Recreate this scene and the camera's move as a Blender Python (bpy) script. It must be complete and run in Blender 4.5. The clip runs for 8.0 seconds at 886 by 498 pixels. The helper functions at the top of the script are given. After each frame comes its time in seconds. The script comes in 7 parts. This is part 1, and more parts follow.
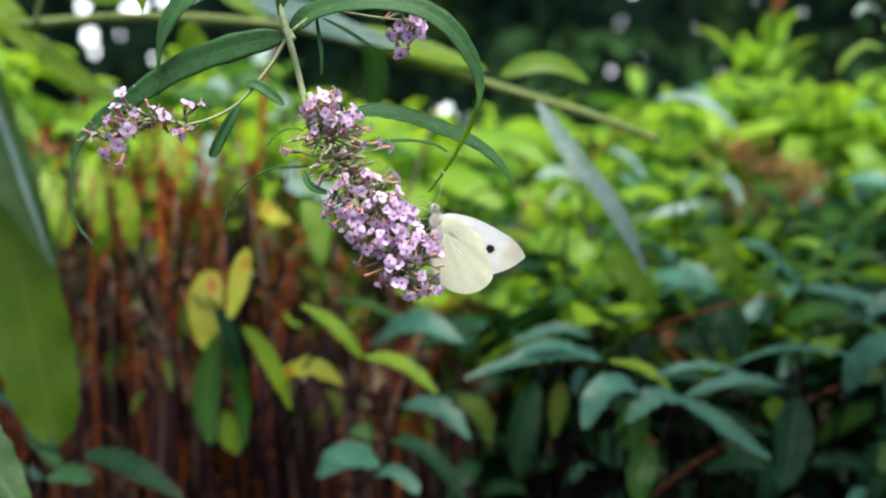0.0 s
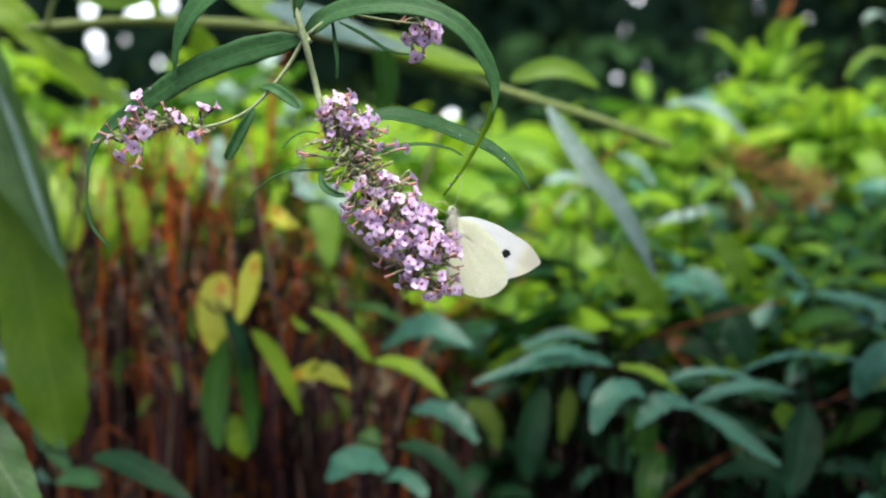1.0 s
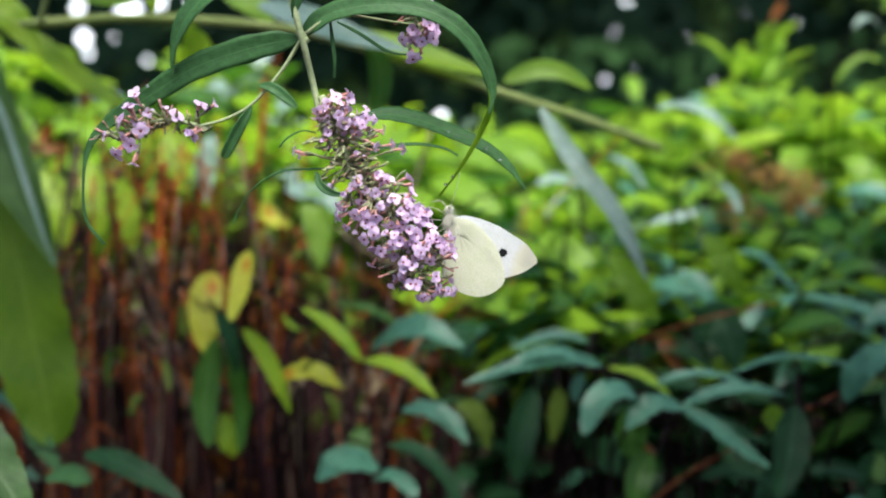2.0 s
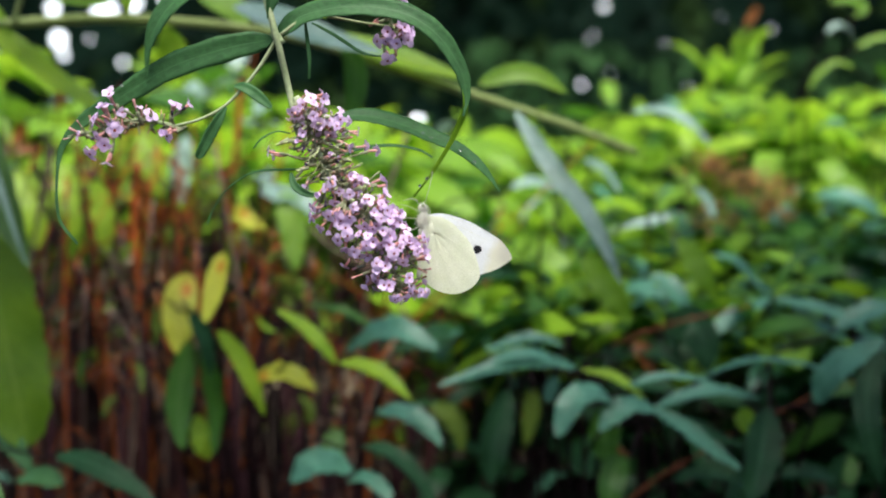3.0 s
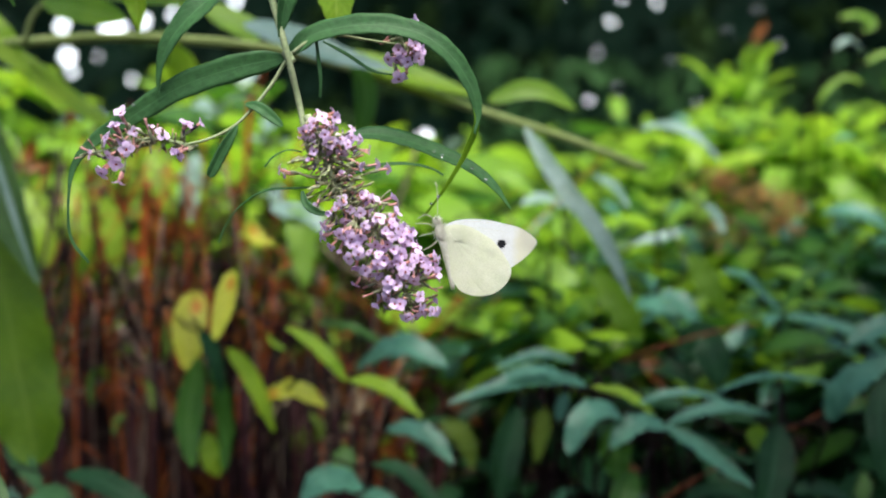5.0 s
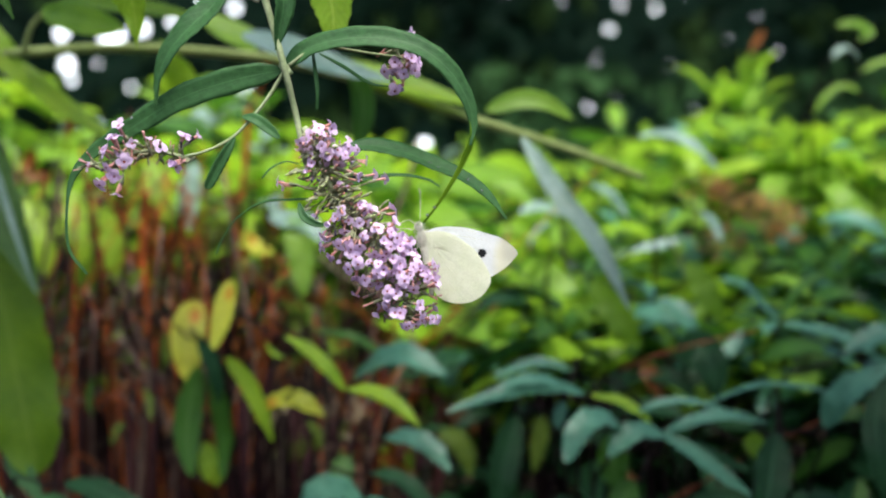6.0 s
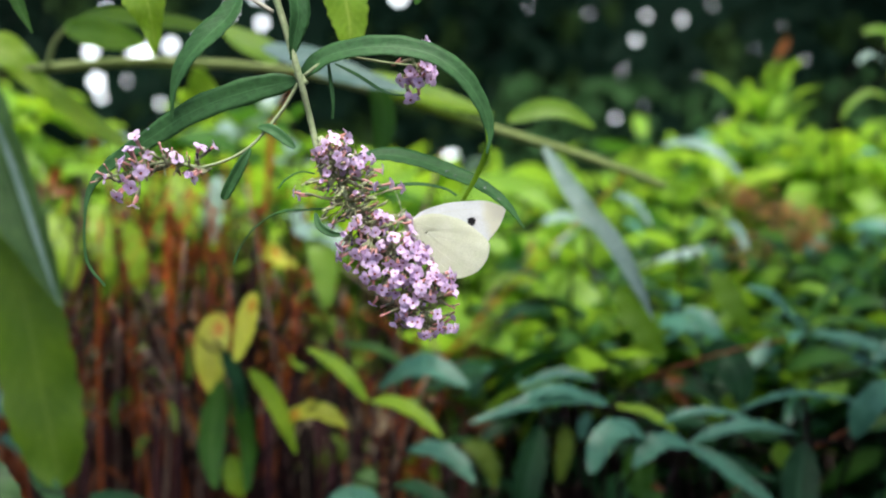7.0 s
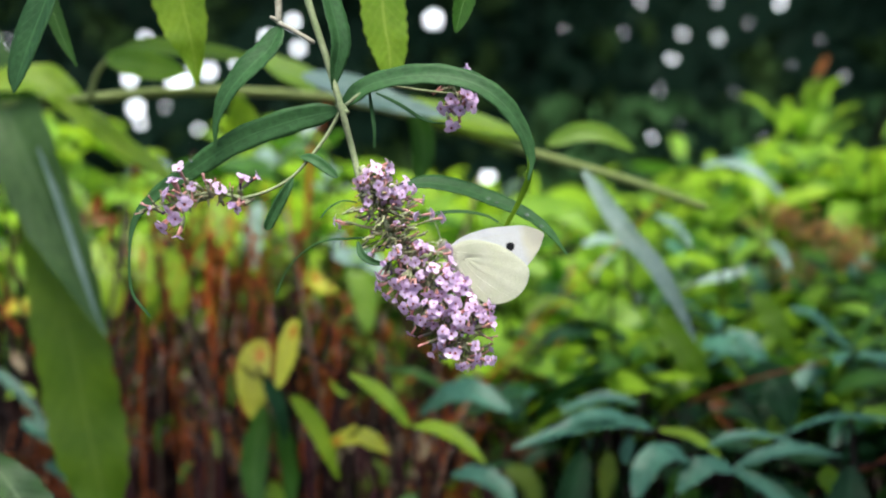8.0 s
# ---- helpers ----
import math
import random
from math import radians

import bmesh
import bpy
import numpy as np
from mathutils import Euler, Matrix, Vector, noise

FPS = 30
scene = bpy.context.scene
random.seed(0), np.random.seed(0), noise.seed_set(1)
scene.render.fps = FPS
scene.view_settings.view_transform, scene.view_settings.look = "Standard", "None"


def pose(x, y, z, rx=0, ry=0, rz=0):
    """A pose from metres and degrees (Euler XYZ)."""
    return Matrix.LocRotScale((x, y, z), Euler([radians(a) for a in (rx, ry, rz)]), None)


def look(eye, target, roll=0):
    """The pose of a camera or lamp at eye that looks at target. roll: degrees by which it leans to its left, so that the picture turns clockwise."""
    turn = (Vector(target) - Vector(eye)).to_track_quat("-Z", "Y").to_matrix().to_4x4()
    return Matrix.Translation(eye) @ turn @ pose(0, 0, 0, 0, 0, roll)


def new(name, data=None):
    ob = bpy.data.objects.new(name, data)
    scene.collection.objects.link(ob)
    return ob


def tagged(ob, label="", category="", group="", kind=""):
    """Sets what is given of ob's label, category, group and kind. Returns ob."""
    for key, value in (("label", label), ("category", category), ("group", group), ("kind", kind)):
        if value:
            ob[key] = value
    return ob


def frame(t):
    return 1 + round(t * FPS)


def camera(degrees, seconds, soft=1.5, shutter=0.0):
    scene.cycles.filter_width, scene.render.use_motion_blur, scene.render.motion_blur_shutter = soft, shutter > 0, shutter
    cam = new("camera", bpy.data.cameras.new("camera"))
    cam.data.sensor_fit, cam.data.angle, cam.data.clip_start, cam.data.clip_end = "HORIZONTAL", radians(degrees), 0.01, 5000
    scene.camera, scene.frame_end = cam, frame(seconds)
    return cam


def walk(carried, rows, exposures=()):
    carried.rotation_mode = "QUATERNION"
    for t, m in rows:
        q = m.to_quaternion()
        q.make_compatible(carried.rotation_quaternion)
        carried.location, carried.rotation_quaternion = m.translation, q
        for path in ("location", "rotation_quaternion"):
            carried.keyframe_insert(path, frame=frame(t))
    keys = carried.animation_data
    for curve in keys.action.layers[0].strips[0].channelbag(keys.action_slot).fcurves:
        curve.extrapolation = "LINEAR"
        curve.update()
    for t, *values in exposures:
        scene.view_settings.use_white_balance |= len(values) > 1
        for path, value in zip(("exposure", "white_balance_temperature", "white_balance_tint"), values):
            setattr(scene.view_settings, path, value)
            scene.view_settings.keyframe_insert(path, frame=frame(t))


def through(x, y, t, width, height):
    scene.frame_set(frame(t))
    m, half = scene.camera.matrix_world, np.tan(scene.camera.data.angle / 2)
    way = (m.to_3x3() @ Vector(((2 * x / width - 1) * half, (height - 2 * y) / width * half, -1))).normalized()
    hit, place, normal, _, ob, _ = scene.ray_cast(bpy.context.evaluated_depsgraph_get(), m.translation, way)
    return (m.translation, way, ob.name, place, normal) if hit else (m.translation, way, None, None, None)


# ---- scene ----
# ---- camera and its path ----
def aim(x, y, z, yaw, pitch, roll):
    """A camera pose from an eye, a turn to the left, a tilt up and a lean, in degrees."""
    a, b = radians(yaw), radians(pitch)
    ahead = Vector((-math.sin(a) * math.cos(b), math.cos(a) * math.cos(b), math.sin(b)))
    eye = Vector((x, y, z))
    return look(eye, eye + ahead, roll)


cam = camera(40, 8.0, soft=2.05)
# a wide aperture focused on the flower spike
cam.data.dof.use_dof = True
cam.data.dof.focus_distance = 0.342
cam.data.dof.aperture_fstop = 9.0
CAMERA_ROWS = [
    (0.0, aim(0.0048, 0.0029, 1.1012, 1.567, -5.469, -1.092)),
    (0.5, aim(0.0031, 0.0024, 1.1006, 1.587, -5.233, -1.035)),
    (1.0, aim(0.0016, 0.0025, 1.1007, 1.715, -5.201, -0.849)),
    (2.5, aim(-0.0011, 0.0005, 1.1006, 0.590, -5.115, 0.001)),
    (3.0, aim(0.0000, 0.0000, 1.1000, -0.000, -5.000, 0.000)),
    (3.5, aim(-0.0001, 0.0015, 1.0993, 0.325, -5.094, -0.228)),
    (4.0, aim(-0.0014, 0.0008, 1.1011, 0.339, -4.445, -0.242)),
    (4.5, aim(-0.0012, 0.0013, 1.1002, 0.371, -4.373, -0.141)),
    (6.0, aim(-0.0001, -0.0012, 1.1019, 0.345, -3.941, -0.291)),
    (6.5, aim(0.0043, -0.0002, 1.1010, 0.286, -3.751, 0.182)),
    (7.0, aim(0.0031, 0.0005, 1.1007, 1.676, -3.329, -0.837)),
    (7.5, aim(0.0028, 0.0020, 1.0994, 2.799, -3.359, -0.562)),
    (8.0, aim(0.0017, 0.0007, 1.1025, 3.418, -2.287, -1.525)),
]
walk(cam, CAMERA_ROWS, [(0.0, 0.9, 6210, 7), (8.0, 0.9, 6210, 7)])

# ---- light ----
SUN_ELEVATION, SUN_AZIMUTH = 64.0, 172.0     # azimuth from +y towards +x
world = bpy.data.worlds.new("sky")
scene.world = world
world.use_nodes = True
wn = world.node_tree
sky = wn.nodes.new("ShaderNodeTexSky")
sky.sky_type = "NISHITA"
sky.sun_disc = False
sky.sun_elevation, sky.sun_rotation = radians(SUN_ELEVATION), radians(SUN_AZIMUTH)
sky.air_density, sky.dust_density = 1.0, 3.0
wn.nodes["Background"].inputs["Strength"].default_value = 0.14
wn.links.new(sky.outputs["Color"], wn.nodes["Background"].inputs["Color"])

sun_data = bpy.data.lights.new("sun", "SUN")
sun_data.energy, sun_data.angle, sun_data.color = 4.5, radians(36), (1.0, 0.95, 0.84)
sun = new("sun", sun_data)
_e, _a = radians(SUN_ELEVATION), radians(SUN_AZIMUTH)
sun_from = Vector((math.sin(_a) * math.cos(_e), math.cos(_a) * math.cos(_e), math.sin(_e)))
sun.matrix_world = look(sun_from * 30, (0, 0, 0))


# ---- materials ----
def shader(name):
    m = bpy.data.materials.new(name)
    m.use_nodes = True
    return m, m.node_tree, m.node_tree.nodes["Principled BSDF"]


def node(tree, kind, **values):
    n = tree.nodes.new(kind)
    for key, value in values.items():
        n.inputs[key].default_value = value
    return n


def noise_node(tree, scale, detail=4.0, coord="Object"):
    tc = tree.nodes.new("ShaderNodeTexCoord")
    n = node(tree, "ShaderNodeTexNoise", Scale=scale, Detail=detail)
    tree.links.new(tc.outputs[coord], n.inputs["Vector"])
    return n


def ramp(tree, source, stops):
    r = tree.nodes.new("ShaderNodeValToRGB")
    while len(r.color_ramp.elements) < len(stops):
        r.color_ramp.elements.new(0.5)
    for el, (at, col) in zip(r.color_ramp.elements, stops):
        el.position, el.color = at, (*col, 1)
    tree.links.new(source, r.inputs["Fac"])
    return r


def mix(tree, fac, a, b, blend="MIX"):
    m = tree.nodes.new("ShaderNodeMix")
    m.data_type, m.blend_type = "RGBA", blend
    for value, socket in ((fac, m.inputs[0]), (a, m.inputs[6]), (b, m.inputs[7])):
        if isinstance(value, (int, float)):
            socket.default_value = value
        elif isinstance(value, tuple):
            socket.default_value = (*value, 1)
        else:
            tree.links.new(value, socket)
    return m.outputs[2]


def math_node(tree, op, a, b=0.0):
    m = tree.nodes.new("ShaderNodeMath")
    m.operation = op
    for value, socket in ((a, m.inputs[0]), (b, m.inputs[1])):
        if isinstance(value, (int, float)):
            socket.default_value = value
        else:
            tree.links.new(value, socket)
    return m.outputs[0]


def leaf_material(name, dark, light, vein, through=0.35, glow=None, rough=0.42, blotch=None, scale=60.0, gloss=0.22, patch=None):
    """A leaf: blotchy blade, pale midrib and side veins, light passing through."""
    m, t, p = shader(name)
    info = t.nodes.new("ShaderNodeObjectInfo")
    n1, n2 = noise_node(t, scale), noise_node(t, scale * 9)
    base = ramp(t, n1.outputs["Fac"], [(0.3, dark), (0.72, light)]).outputs["Color"]
    base = mix(t, math_node(t, "MULTIPLY", info.outputs["Random"], 0.55), base, light)
    fine = ramp(t, n2.outputs["Fac"], [(0.35, (0.72, 0.74, 0.7)), (0.7, (1.1, 1.1, 1.05))]).outputs["Color"]
    base = mix(t, 1.0, base, fine, "MULTIPLY")
    uv = t.nodes.new("ShaderNodeUVMap")
    sep = t.nodes.new("ShaderNodeSeparateXYZ")
    t.links.new(uv.outputs["UV"], sep.inputs[0])
    off = math_node(t, "ABSOLUTE", math_node(t, "SUBTRACT", sep.outputs["Y"], 0.5))
    rib = math_node(t, "LESS_THAN", off, 0.022)
    side = math_node(t, "SINE", math_node(t, "MULTIPLY", math_node(t, "SUBTRACT", sep.outputs["X"], math_node(t, "MULTIPLY", off, 0.35)), 85.0))
    side = math_node(t, "MULTIPLY", math_node(t, "GREATER_THAN", side, 0.9), 0.28)
    base = mix(t, math_node(t, "MAXIMUM", math_node(t, "MULTIPLY", rib, 0.8), side), base, vein)
    if blotch:
        n3 = noise_node(t, scale * 0.55, 2.0)
        spot = ramp(t, n3.outputs["Fac"], [(0.58, (0, 0, 0)), (0.66, (1, 1, 1))]).outputs["Color"]
        base = mix(t, math_node(t, "MULTIPLY", spot, 0.35 if patch else 1.0), base, blotch)
    if patch:
        # one withered patch at a place along and across the blade
        du = math_node(t, "MULTIPLY", math_node(t, "SUBTRACT", sep.outputs["X"], patch[0]), 1 / patch[2])
        dv = math_node(t, "MULTIPLY", math_node(t, "SUBTRACT", sep.outputs["Y"], patch[1]), 1 / patch[3])
        far = math_node(t, "ADD", math_node(t, "ADD", math_node(t, "MULTIPLY", du, du), math_node(t, "MULTIPLY", dv, dv)), math_node(t, "MULTIPLY", n2.outputs["Fac"], 0.9))
        base = mix(t, ramp(t, far, [(0.55, (0.9, 0.9, 0.9)), (1.0, (0, 0, 0))]).outputs["Color"], base, blotch)
    t.links.new(base, p.inputs["Base Color"])
    p.inputs["Roughness"].default_value = rough
    p.inputs["Specular IOR Level"].default_value = gloss
    bump = node(t, "ShaderNodeBump", Strength=0.35, Distance=0.0006)
    t.links.new(n2.outputs["Fac"], bump.inputs["Height"])
    t.links.new(bump.outputs["Normal"], p.inputs["Normal"])
    tr = t.nodes.new("ShaderNodeBsdfTranslucent")
    t.links.new(mix(t, 0.6, base, glow or light), tr.inputs["Color"])
    both = node(t, "ShaderNodeMixShader", Fac=through)
    t.links.new(p.outputs[0], both.inputs[1])
    t.links.new(tr.outputs[0], both.inputs[2])
    t.links.new(both.outputs[0], t.nodes["Material Output"].inputs["Surface"])
    return m


def plain_material(name, a, b, scale, rough=0.7, bump=0.4, through=0.0, spread=0.5, depth=0.0005, gloss=0.12):
    """A surface mottled between two colours at two scales."""
    m, t, p = shader(name)
    info = t.nodes.new("ShaderNodeObjectInfo")
    n1, n2 = noise_node(t, scale), noise_node(t, scale * 7, 6.0)
    col = ramp(t, n1.outputs["Fac"], [(0.3, a), (0.7, b)]).outputs["Color"]
    col = mix(t, math_node(t, "MULTIPLY", info.outputs["Random"], spread), col, b)
    col = mix(t, 1.0, col, ramp(t, n2.outputs["Fac"], [(0.3, (0.75, 0.75, 0.75)), (0.7, (1.1, 1.1, 1.1))]).outputs["Color"], "MULTIPLY")
    t.links.new(col, p.inputs["Base Color"])
    p.inputs["Roughness"].default_value = rough
    p.inputs["Specular IOR Level"].default_value = gloss
    bm_ = node(t, "ShaderNodeBump", Strength=bump, Distance=depth)
    t.links.new(n2.outputs["Fac"], bm_.inputs["Height"])
    t.links.new(bm_.outputs["Normal"], p.inputs["Normal"])
    if through:
        tr = t.nodes.new("ShaderNodeBsdfTranslucent")
        t.links.new(col, tr.inputs["Color"])
        both = node(t, "ShaderNodeMixShader", Fac=through)
        t.links.new(p.outputs[0], both.inputs[1])
        t.links.new(tr.outputs[0], both.inputs[2])
        t.links.new(both.outputs[0], t.nodes["Material Output"].inputs["Surface"])
    return m


LEAF_DARK = leaf_material("leaf_dark", (0.022, 0.070, 0.023), (0.050, 0.130, 0.044), (0.065, 0.15, 0.055), 0.2, (0.05, 0.14, 0.03), rough=0.5, gloss=0.18)
# grey-green leaf, its base colour paled to include the white sheen
LEAF_GREY_SHEEN = leaf_material("leaf_grey", (0.065, 0.15, 0.10), (0.27, 0.37, 0.33), (0.3, 0.4, 0.36), 0.2, rough=0.42, gloss=0.4, scale=75.0)
# teal leaf; coarse dark and pale blotches paint in partial shade and highlights
LEAF_TEAL_DAPPLED = leaf_material("leaf_teal", (0.008, 0.048, 0.023), (0.076, 0.21, 0.14), (0.09, 0.215, 0.145), 0.18, (0.04, 0.16, 0.03), rough=0.4, gloss=0.4, scale=38.0)
LEAF_DULL = leaf_material("leaf_dull", (0.018, 0.056, 0.016), (0.10, 0.19, 0.055), (0.12, 0.2, 0.08), 0.3, (0.12, 0.26, 0.03), rough=0.5, gloss=0.28, scale=26.0)
LEAF_MID = leaf_material("leaf_mid", (0.014, 0.055, 0.008), (0.045, 0.13, 0.016), (0.16, 0.3, 0.07), 0.38, (0.14, 0.36, 0.02))
LEAF_FRESH = leaf_material("leaf_fresh", (0.07, 0.155, 0.010), (0.16, 0.29, 0.018), (0.18, 0.28, 0.05), 0.58, (0.26, 0.44, 0.016))
LEAF_BROAD = leaf_material("leaf_broad", (0.045, 0.115, 0.007), (0.17, 0.29, 0.016), (0.17, 0.27, 0.03), 0.55, (0.24, 0.41, 0.013), scale=42.0)
LEAF_BRIGHT = leaf_material("leaf_bright", (0.115, 0.25, 0.018), (0.26, 0.44, 0.045), (0.3, 0.46, 0.10), 0.54, (0.41, 0.67, 0.035), gloss=0.3)
LEAF_YELLOW = leaf_material("leaf_yellow", (0.30, 0.37, 0.025), (0.58, 0.56, 0.06), (0.6, 0.56, 0.12), 0.42, (0.60, 0.60, 0.04), blotch=(0.50, 0.11, 0.008), scale=50.0, patch=(0.25, 0.4, 0.2, 0.36))
LEAF_LIME = leaf_material("leaf_lime", (0.15, 0.30, 0.014), (0.31, 0.47, 0.028), (0.42, 0.53, 0.07), 0.5, (0.43, 0.67, 0.025), gloss=0.3)
LEAF_OLIVE = leaf_material("leaf_olive", (0.06, 0.11, 0.012), (0.13, 0.19, 0.025), (0.2, 0.26, 0.06), 0.35, (0.14, 0.22, 0.02))
LEAF_RUST = leaf_material("leaf_rust", (0.06, 0.02, 0.006), (0.26, 0.085, 0.014), (0.3, 0.12, 0.04), 0.3, (0.32, 0.11, 0.015))
# dark green leaf; the shade of the low growth is put into its colour
LEAF_DEEP_SHADED = leaf_material("leaf_deep", (0.004, 0.019, 0.007), (0.015, 0.052, 0.020), (0.04, 0.1, 0.05), 0.2, (0.03, 0.12, 0.02), gloss=0.12)
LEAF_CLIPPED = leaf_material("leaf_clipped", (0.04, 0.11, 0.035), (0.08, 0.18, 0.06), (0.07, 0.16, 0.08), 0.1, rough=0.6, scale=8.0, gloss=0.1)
# sunlit copy of the hedge leaf, the light put into its colour
LEAF_HEDGE_LIT = leaf_material("leaf_sunned", (0.02, 0.05, 0.012), (0.05, 0.10, 0.025), (0.05, 0.09, 0.03), 0.2, rough=0.6, scale=8.0, gloss=0.1)
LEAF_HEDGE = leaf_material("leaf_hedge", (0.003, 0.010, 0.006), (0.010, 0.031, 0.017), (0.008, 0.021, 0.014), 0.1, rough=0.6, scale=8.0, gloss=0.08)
STEM_GREEN = plain_material("stem_green", (0.2, 0.26, 0.12), (0.34, 0.38, 0.22), 180, 0.6)
PEDICEL = plain_material("pedicel", (0.12, 0.115, 0.06), (0.25, 0.24, 0.14), 300, 0.7)
STEM_PALE = plain_material("stem_pale", (0.20, 0.26, 0.08), (0.32, 0.38, 0.14), 90, 0.6)
# brown and dead stems darkened so their colour carries the shade below
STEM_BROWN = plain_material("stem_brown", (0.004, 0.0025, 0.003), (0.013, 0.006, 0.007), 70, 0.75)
STEM_DEAD = plain_material("stem_dead", (0.006, 0.003, 0.003), (0.042, 0.012, 0.011), 40, 0.8, spread=0.7)
STEM_RED = plain_material("stem_red", (0.05, 0.012, 0.005), (0.38, 0.088, 0.018), 50, 0.75)
# maroon taken near black to hold the shade near the ground
STEM_SHADED_MAROON = plain_material("stem_maroon", (0.008, 0.0025, 0.004), (0.036, 0.011, 0.015), 60, 0.75)
# pale grey stalks, lightened so their colour gives glints in the clumps
STEM_GREY_GLINT = plain_material("stem_grey", (0.06, 0.036, 0.028), (0.22, 0.15, 0.115), 60, 0.6, gloss=0.3)
TWIG_PALE = plain_material("twig_pale", (0.24, 0.23, 0.17), (0.42, 0.4, 0.32), 160, 0.75)
DRY_ORANGE = plain_material("dry_orange", (0.32, 0.12, 0.03), (0.58, 0.27, 0.09), 80, 0.8)
DRY_BROWN = plain_material("dry_brown", (0.18, 0.11, 0.055), (0.36, 0.24, 0.13), 80, 0.8)
LEAF_STRAW = leaf_material("leaf_straw", (0.20, 0.14, 0.08), (0.40, 0.32, 0.22), (0.42, 0.34, 0.24), 0.2)
TWIG_RED = plain_material("twig_red", (0.07, 0.02, 0.010), (0.19, 0.06, 0.026), 120, 0.6)
SOIL = plain_material("soil", (0.008, 0.006, 0.004), (0.03, 0.02, 0.013), 9, 0.95, 0.8, depth=0.02)
# near-black: the shade inside the hedge is put into the colour
HEDGE_SHADE = plain_material("hedge_depth", (0.002, 0.005, 0.003), (0.006, 0.014, 0.009), 2.2, 0.9, 0.9, depth=0.05)
PETAL = plain_material("petal", (0.60, 0.38, 0.66), (0.84, 0.65, 0.90), 500, 0.55, 0.3, 0.3, 0.9)
TUBE = plain_material("flower_tube", (0.46, 0.17, 0.13), (0.68, 0.38, 0.36), 400, 0.55, 0.3, 0.15, 0.8)
THROAT = plain_material("throat", (0.10, 0.02, 0.03), (0.32, 0.08, 0.07), 900, 0.6)
CALYX = plain_material("calyx", (0.17, 0.19, 0.1), (0.3, 0.3, 0.19), 500, 0.7)
GREEN_BUD = plain_material("green_bud", (0.26, 0.32, 0.12), (0.42, 0.46, 0.22), 500, 0.7)
SPENT = plain_material("spent", (0.24, 0.15, 0.09), (0.42, 0.29, 0.2), 400, 0.8)
WITHERED = plain_material("withered", (0.02, 0.014, 0.03), (0.07, 0.04, 0.1), 400, 0.7)
FUR = plain_material("fur", (0.74, 0.72, 0.6), (0.90, 0.88, 0.78), 1500, 0.9, 0.9, through=0.4)
EYE = plain_material("eye", (0.12, 0.14, 0.08), (0.3, 0.34, 0.2), 900, 0.25, gloss=0.5)
ANTENNA = plain_material("antenna", (0.3, 0.32, 0.22), (0.5, 0.5, 0.38), 700, 0.6)


def wing_material(name, ground, tint, spots, tip=None, through=0.66):
    """Scaled wing: pale ground, tinted patches, round dark spots and a tip, placed in the wing's own space."""
    m, t, p = shader(name)
    tc = t.nodes.new("ShaderNodeTexCoord")
    n1 = node(t, "ShaderNodeTexNoise", Scale=260.0, Detail=5.0)
    n2 = node(t, "ShaderNodeTexNoise", Scale=2600.0, Detail=3.0)
    t.links.new(tc.outputs["Object"], n1.inputs["Vector"])
    t.links.new(tc.outputs["Object"], n2.inputs["Vector"])
    col = ramp(t, n1.outputs["Fac"], [(0.3, ground), (0.75, tint)]).outputs["Color"]
    col = mix(t, 1.0, col, ramp(t, n2.outputs["Fac"], [(0.3, (0.9, 0.9, 0.88)), (0.7, (1.04, 1.04, 1.04))]).outputs["Color"], "MULTIPLY")
    wob = math_node(t, "MULTIPLY", math_node(t, "SUBTRACT", n1.outputs["Fac"], 0.5), 0.0022)
    wob2 = math_node(t, "MULTIPLY", math_node(t, "SUBTRACT", n2.outputs["Fac"], 0.5), 0.0008)
    wob = math_node(t, "ADD", wob, wob2)

    def patch(centre, size, colour, amount, soft, col):
        d = t.nodes.new("ShaderNodeVectorMath")
        d.operation = "DISTANCE"
        t.links.new(tc.outputs["Object"], d.inputs[0])
        d.inputs[1].default_value = centre
        inside = math_node(t, "SUBTRACT", size, math_node(t, "ADD", d.outputs["Value"], wob))
        k = t.nodes.new("ShaderNodeMapRange")
        k.inputs["From Min"].default_value, k.inputs["From Max"].default_value = 0.0, soft
        k.inputs["To Max"].default_value = amount
        t.links.new(inside, k.inputs["Value"])
        return mix(t, k.outputs["Result"], col, colour)

    if tip:
        col = patch(*tip, col)
    for s in spots:
        col = patch(*s, col)
    t.links.new(col, p.inputs["Base Color"])
    p.inputs["Roughness"].default_value = 0.75
    tr = t.nodes.new("ShaderNodeBsdfTranslucent")
    t.links.new(col, tr.inputs["Color"])
    both = node(t, "ShaderNodeMixShader", Fac=through)
    t.links.new(p.outputs[0], both.inputs[1])
    t.links.new(tr.outputs[0], both.inputs[2])
    t.links.new(both.outputs[0], t.nodes["Material Output"].inputs["Surface"])
    return m


DEW, _t, _p = shader("dew")
_p.inputs["Transmission Weight"].default_value, _p.inputs["IOR"].default_value, _p.inputs["Roughness"].default_value = 0.9, 1.33, 0.03
BLACK, GREY_TIP = (0.012, 0.012, 0.016), (0.86, 0.83, 0.66)
# wing space: y forward, z away from the body, metres
SPOT_A, SPOT_B = (0, -0.0084, 0.0144), (0, -0.0100, 0.0112)
FORE_UNDER = wing_material("forewing_under", (0.85, 0.86, 0.88), (0.90, 0.90, 0.92),
                           [(SPOT_A, 0.0015, BLACK, 1.0, 0.0003), (SPOT_B, 0.0015, BLACK, 0.95, 0.0004)],
                           ((0, -0.016, 0.034), 0.0186, GREY_TIP, 0.85, 0.0024))
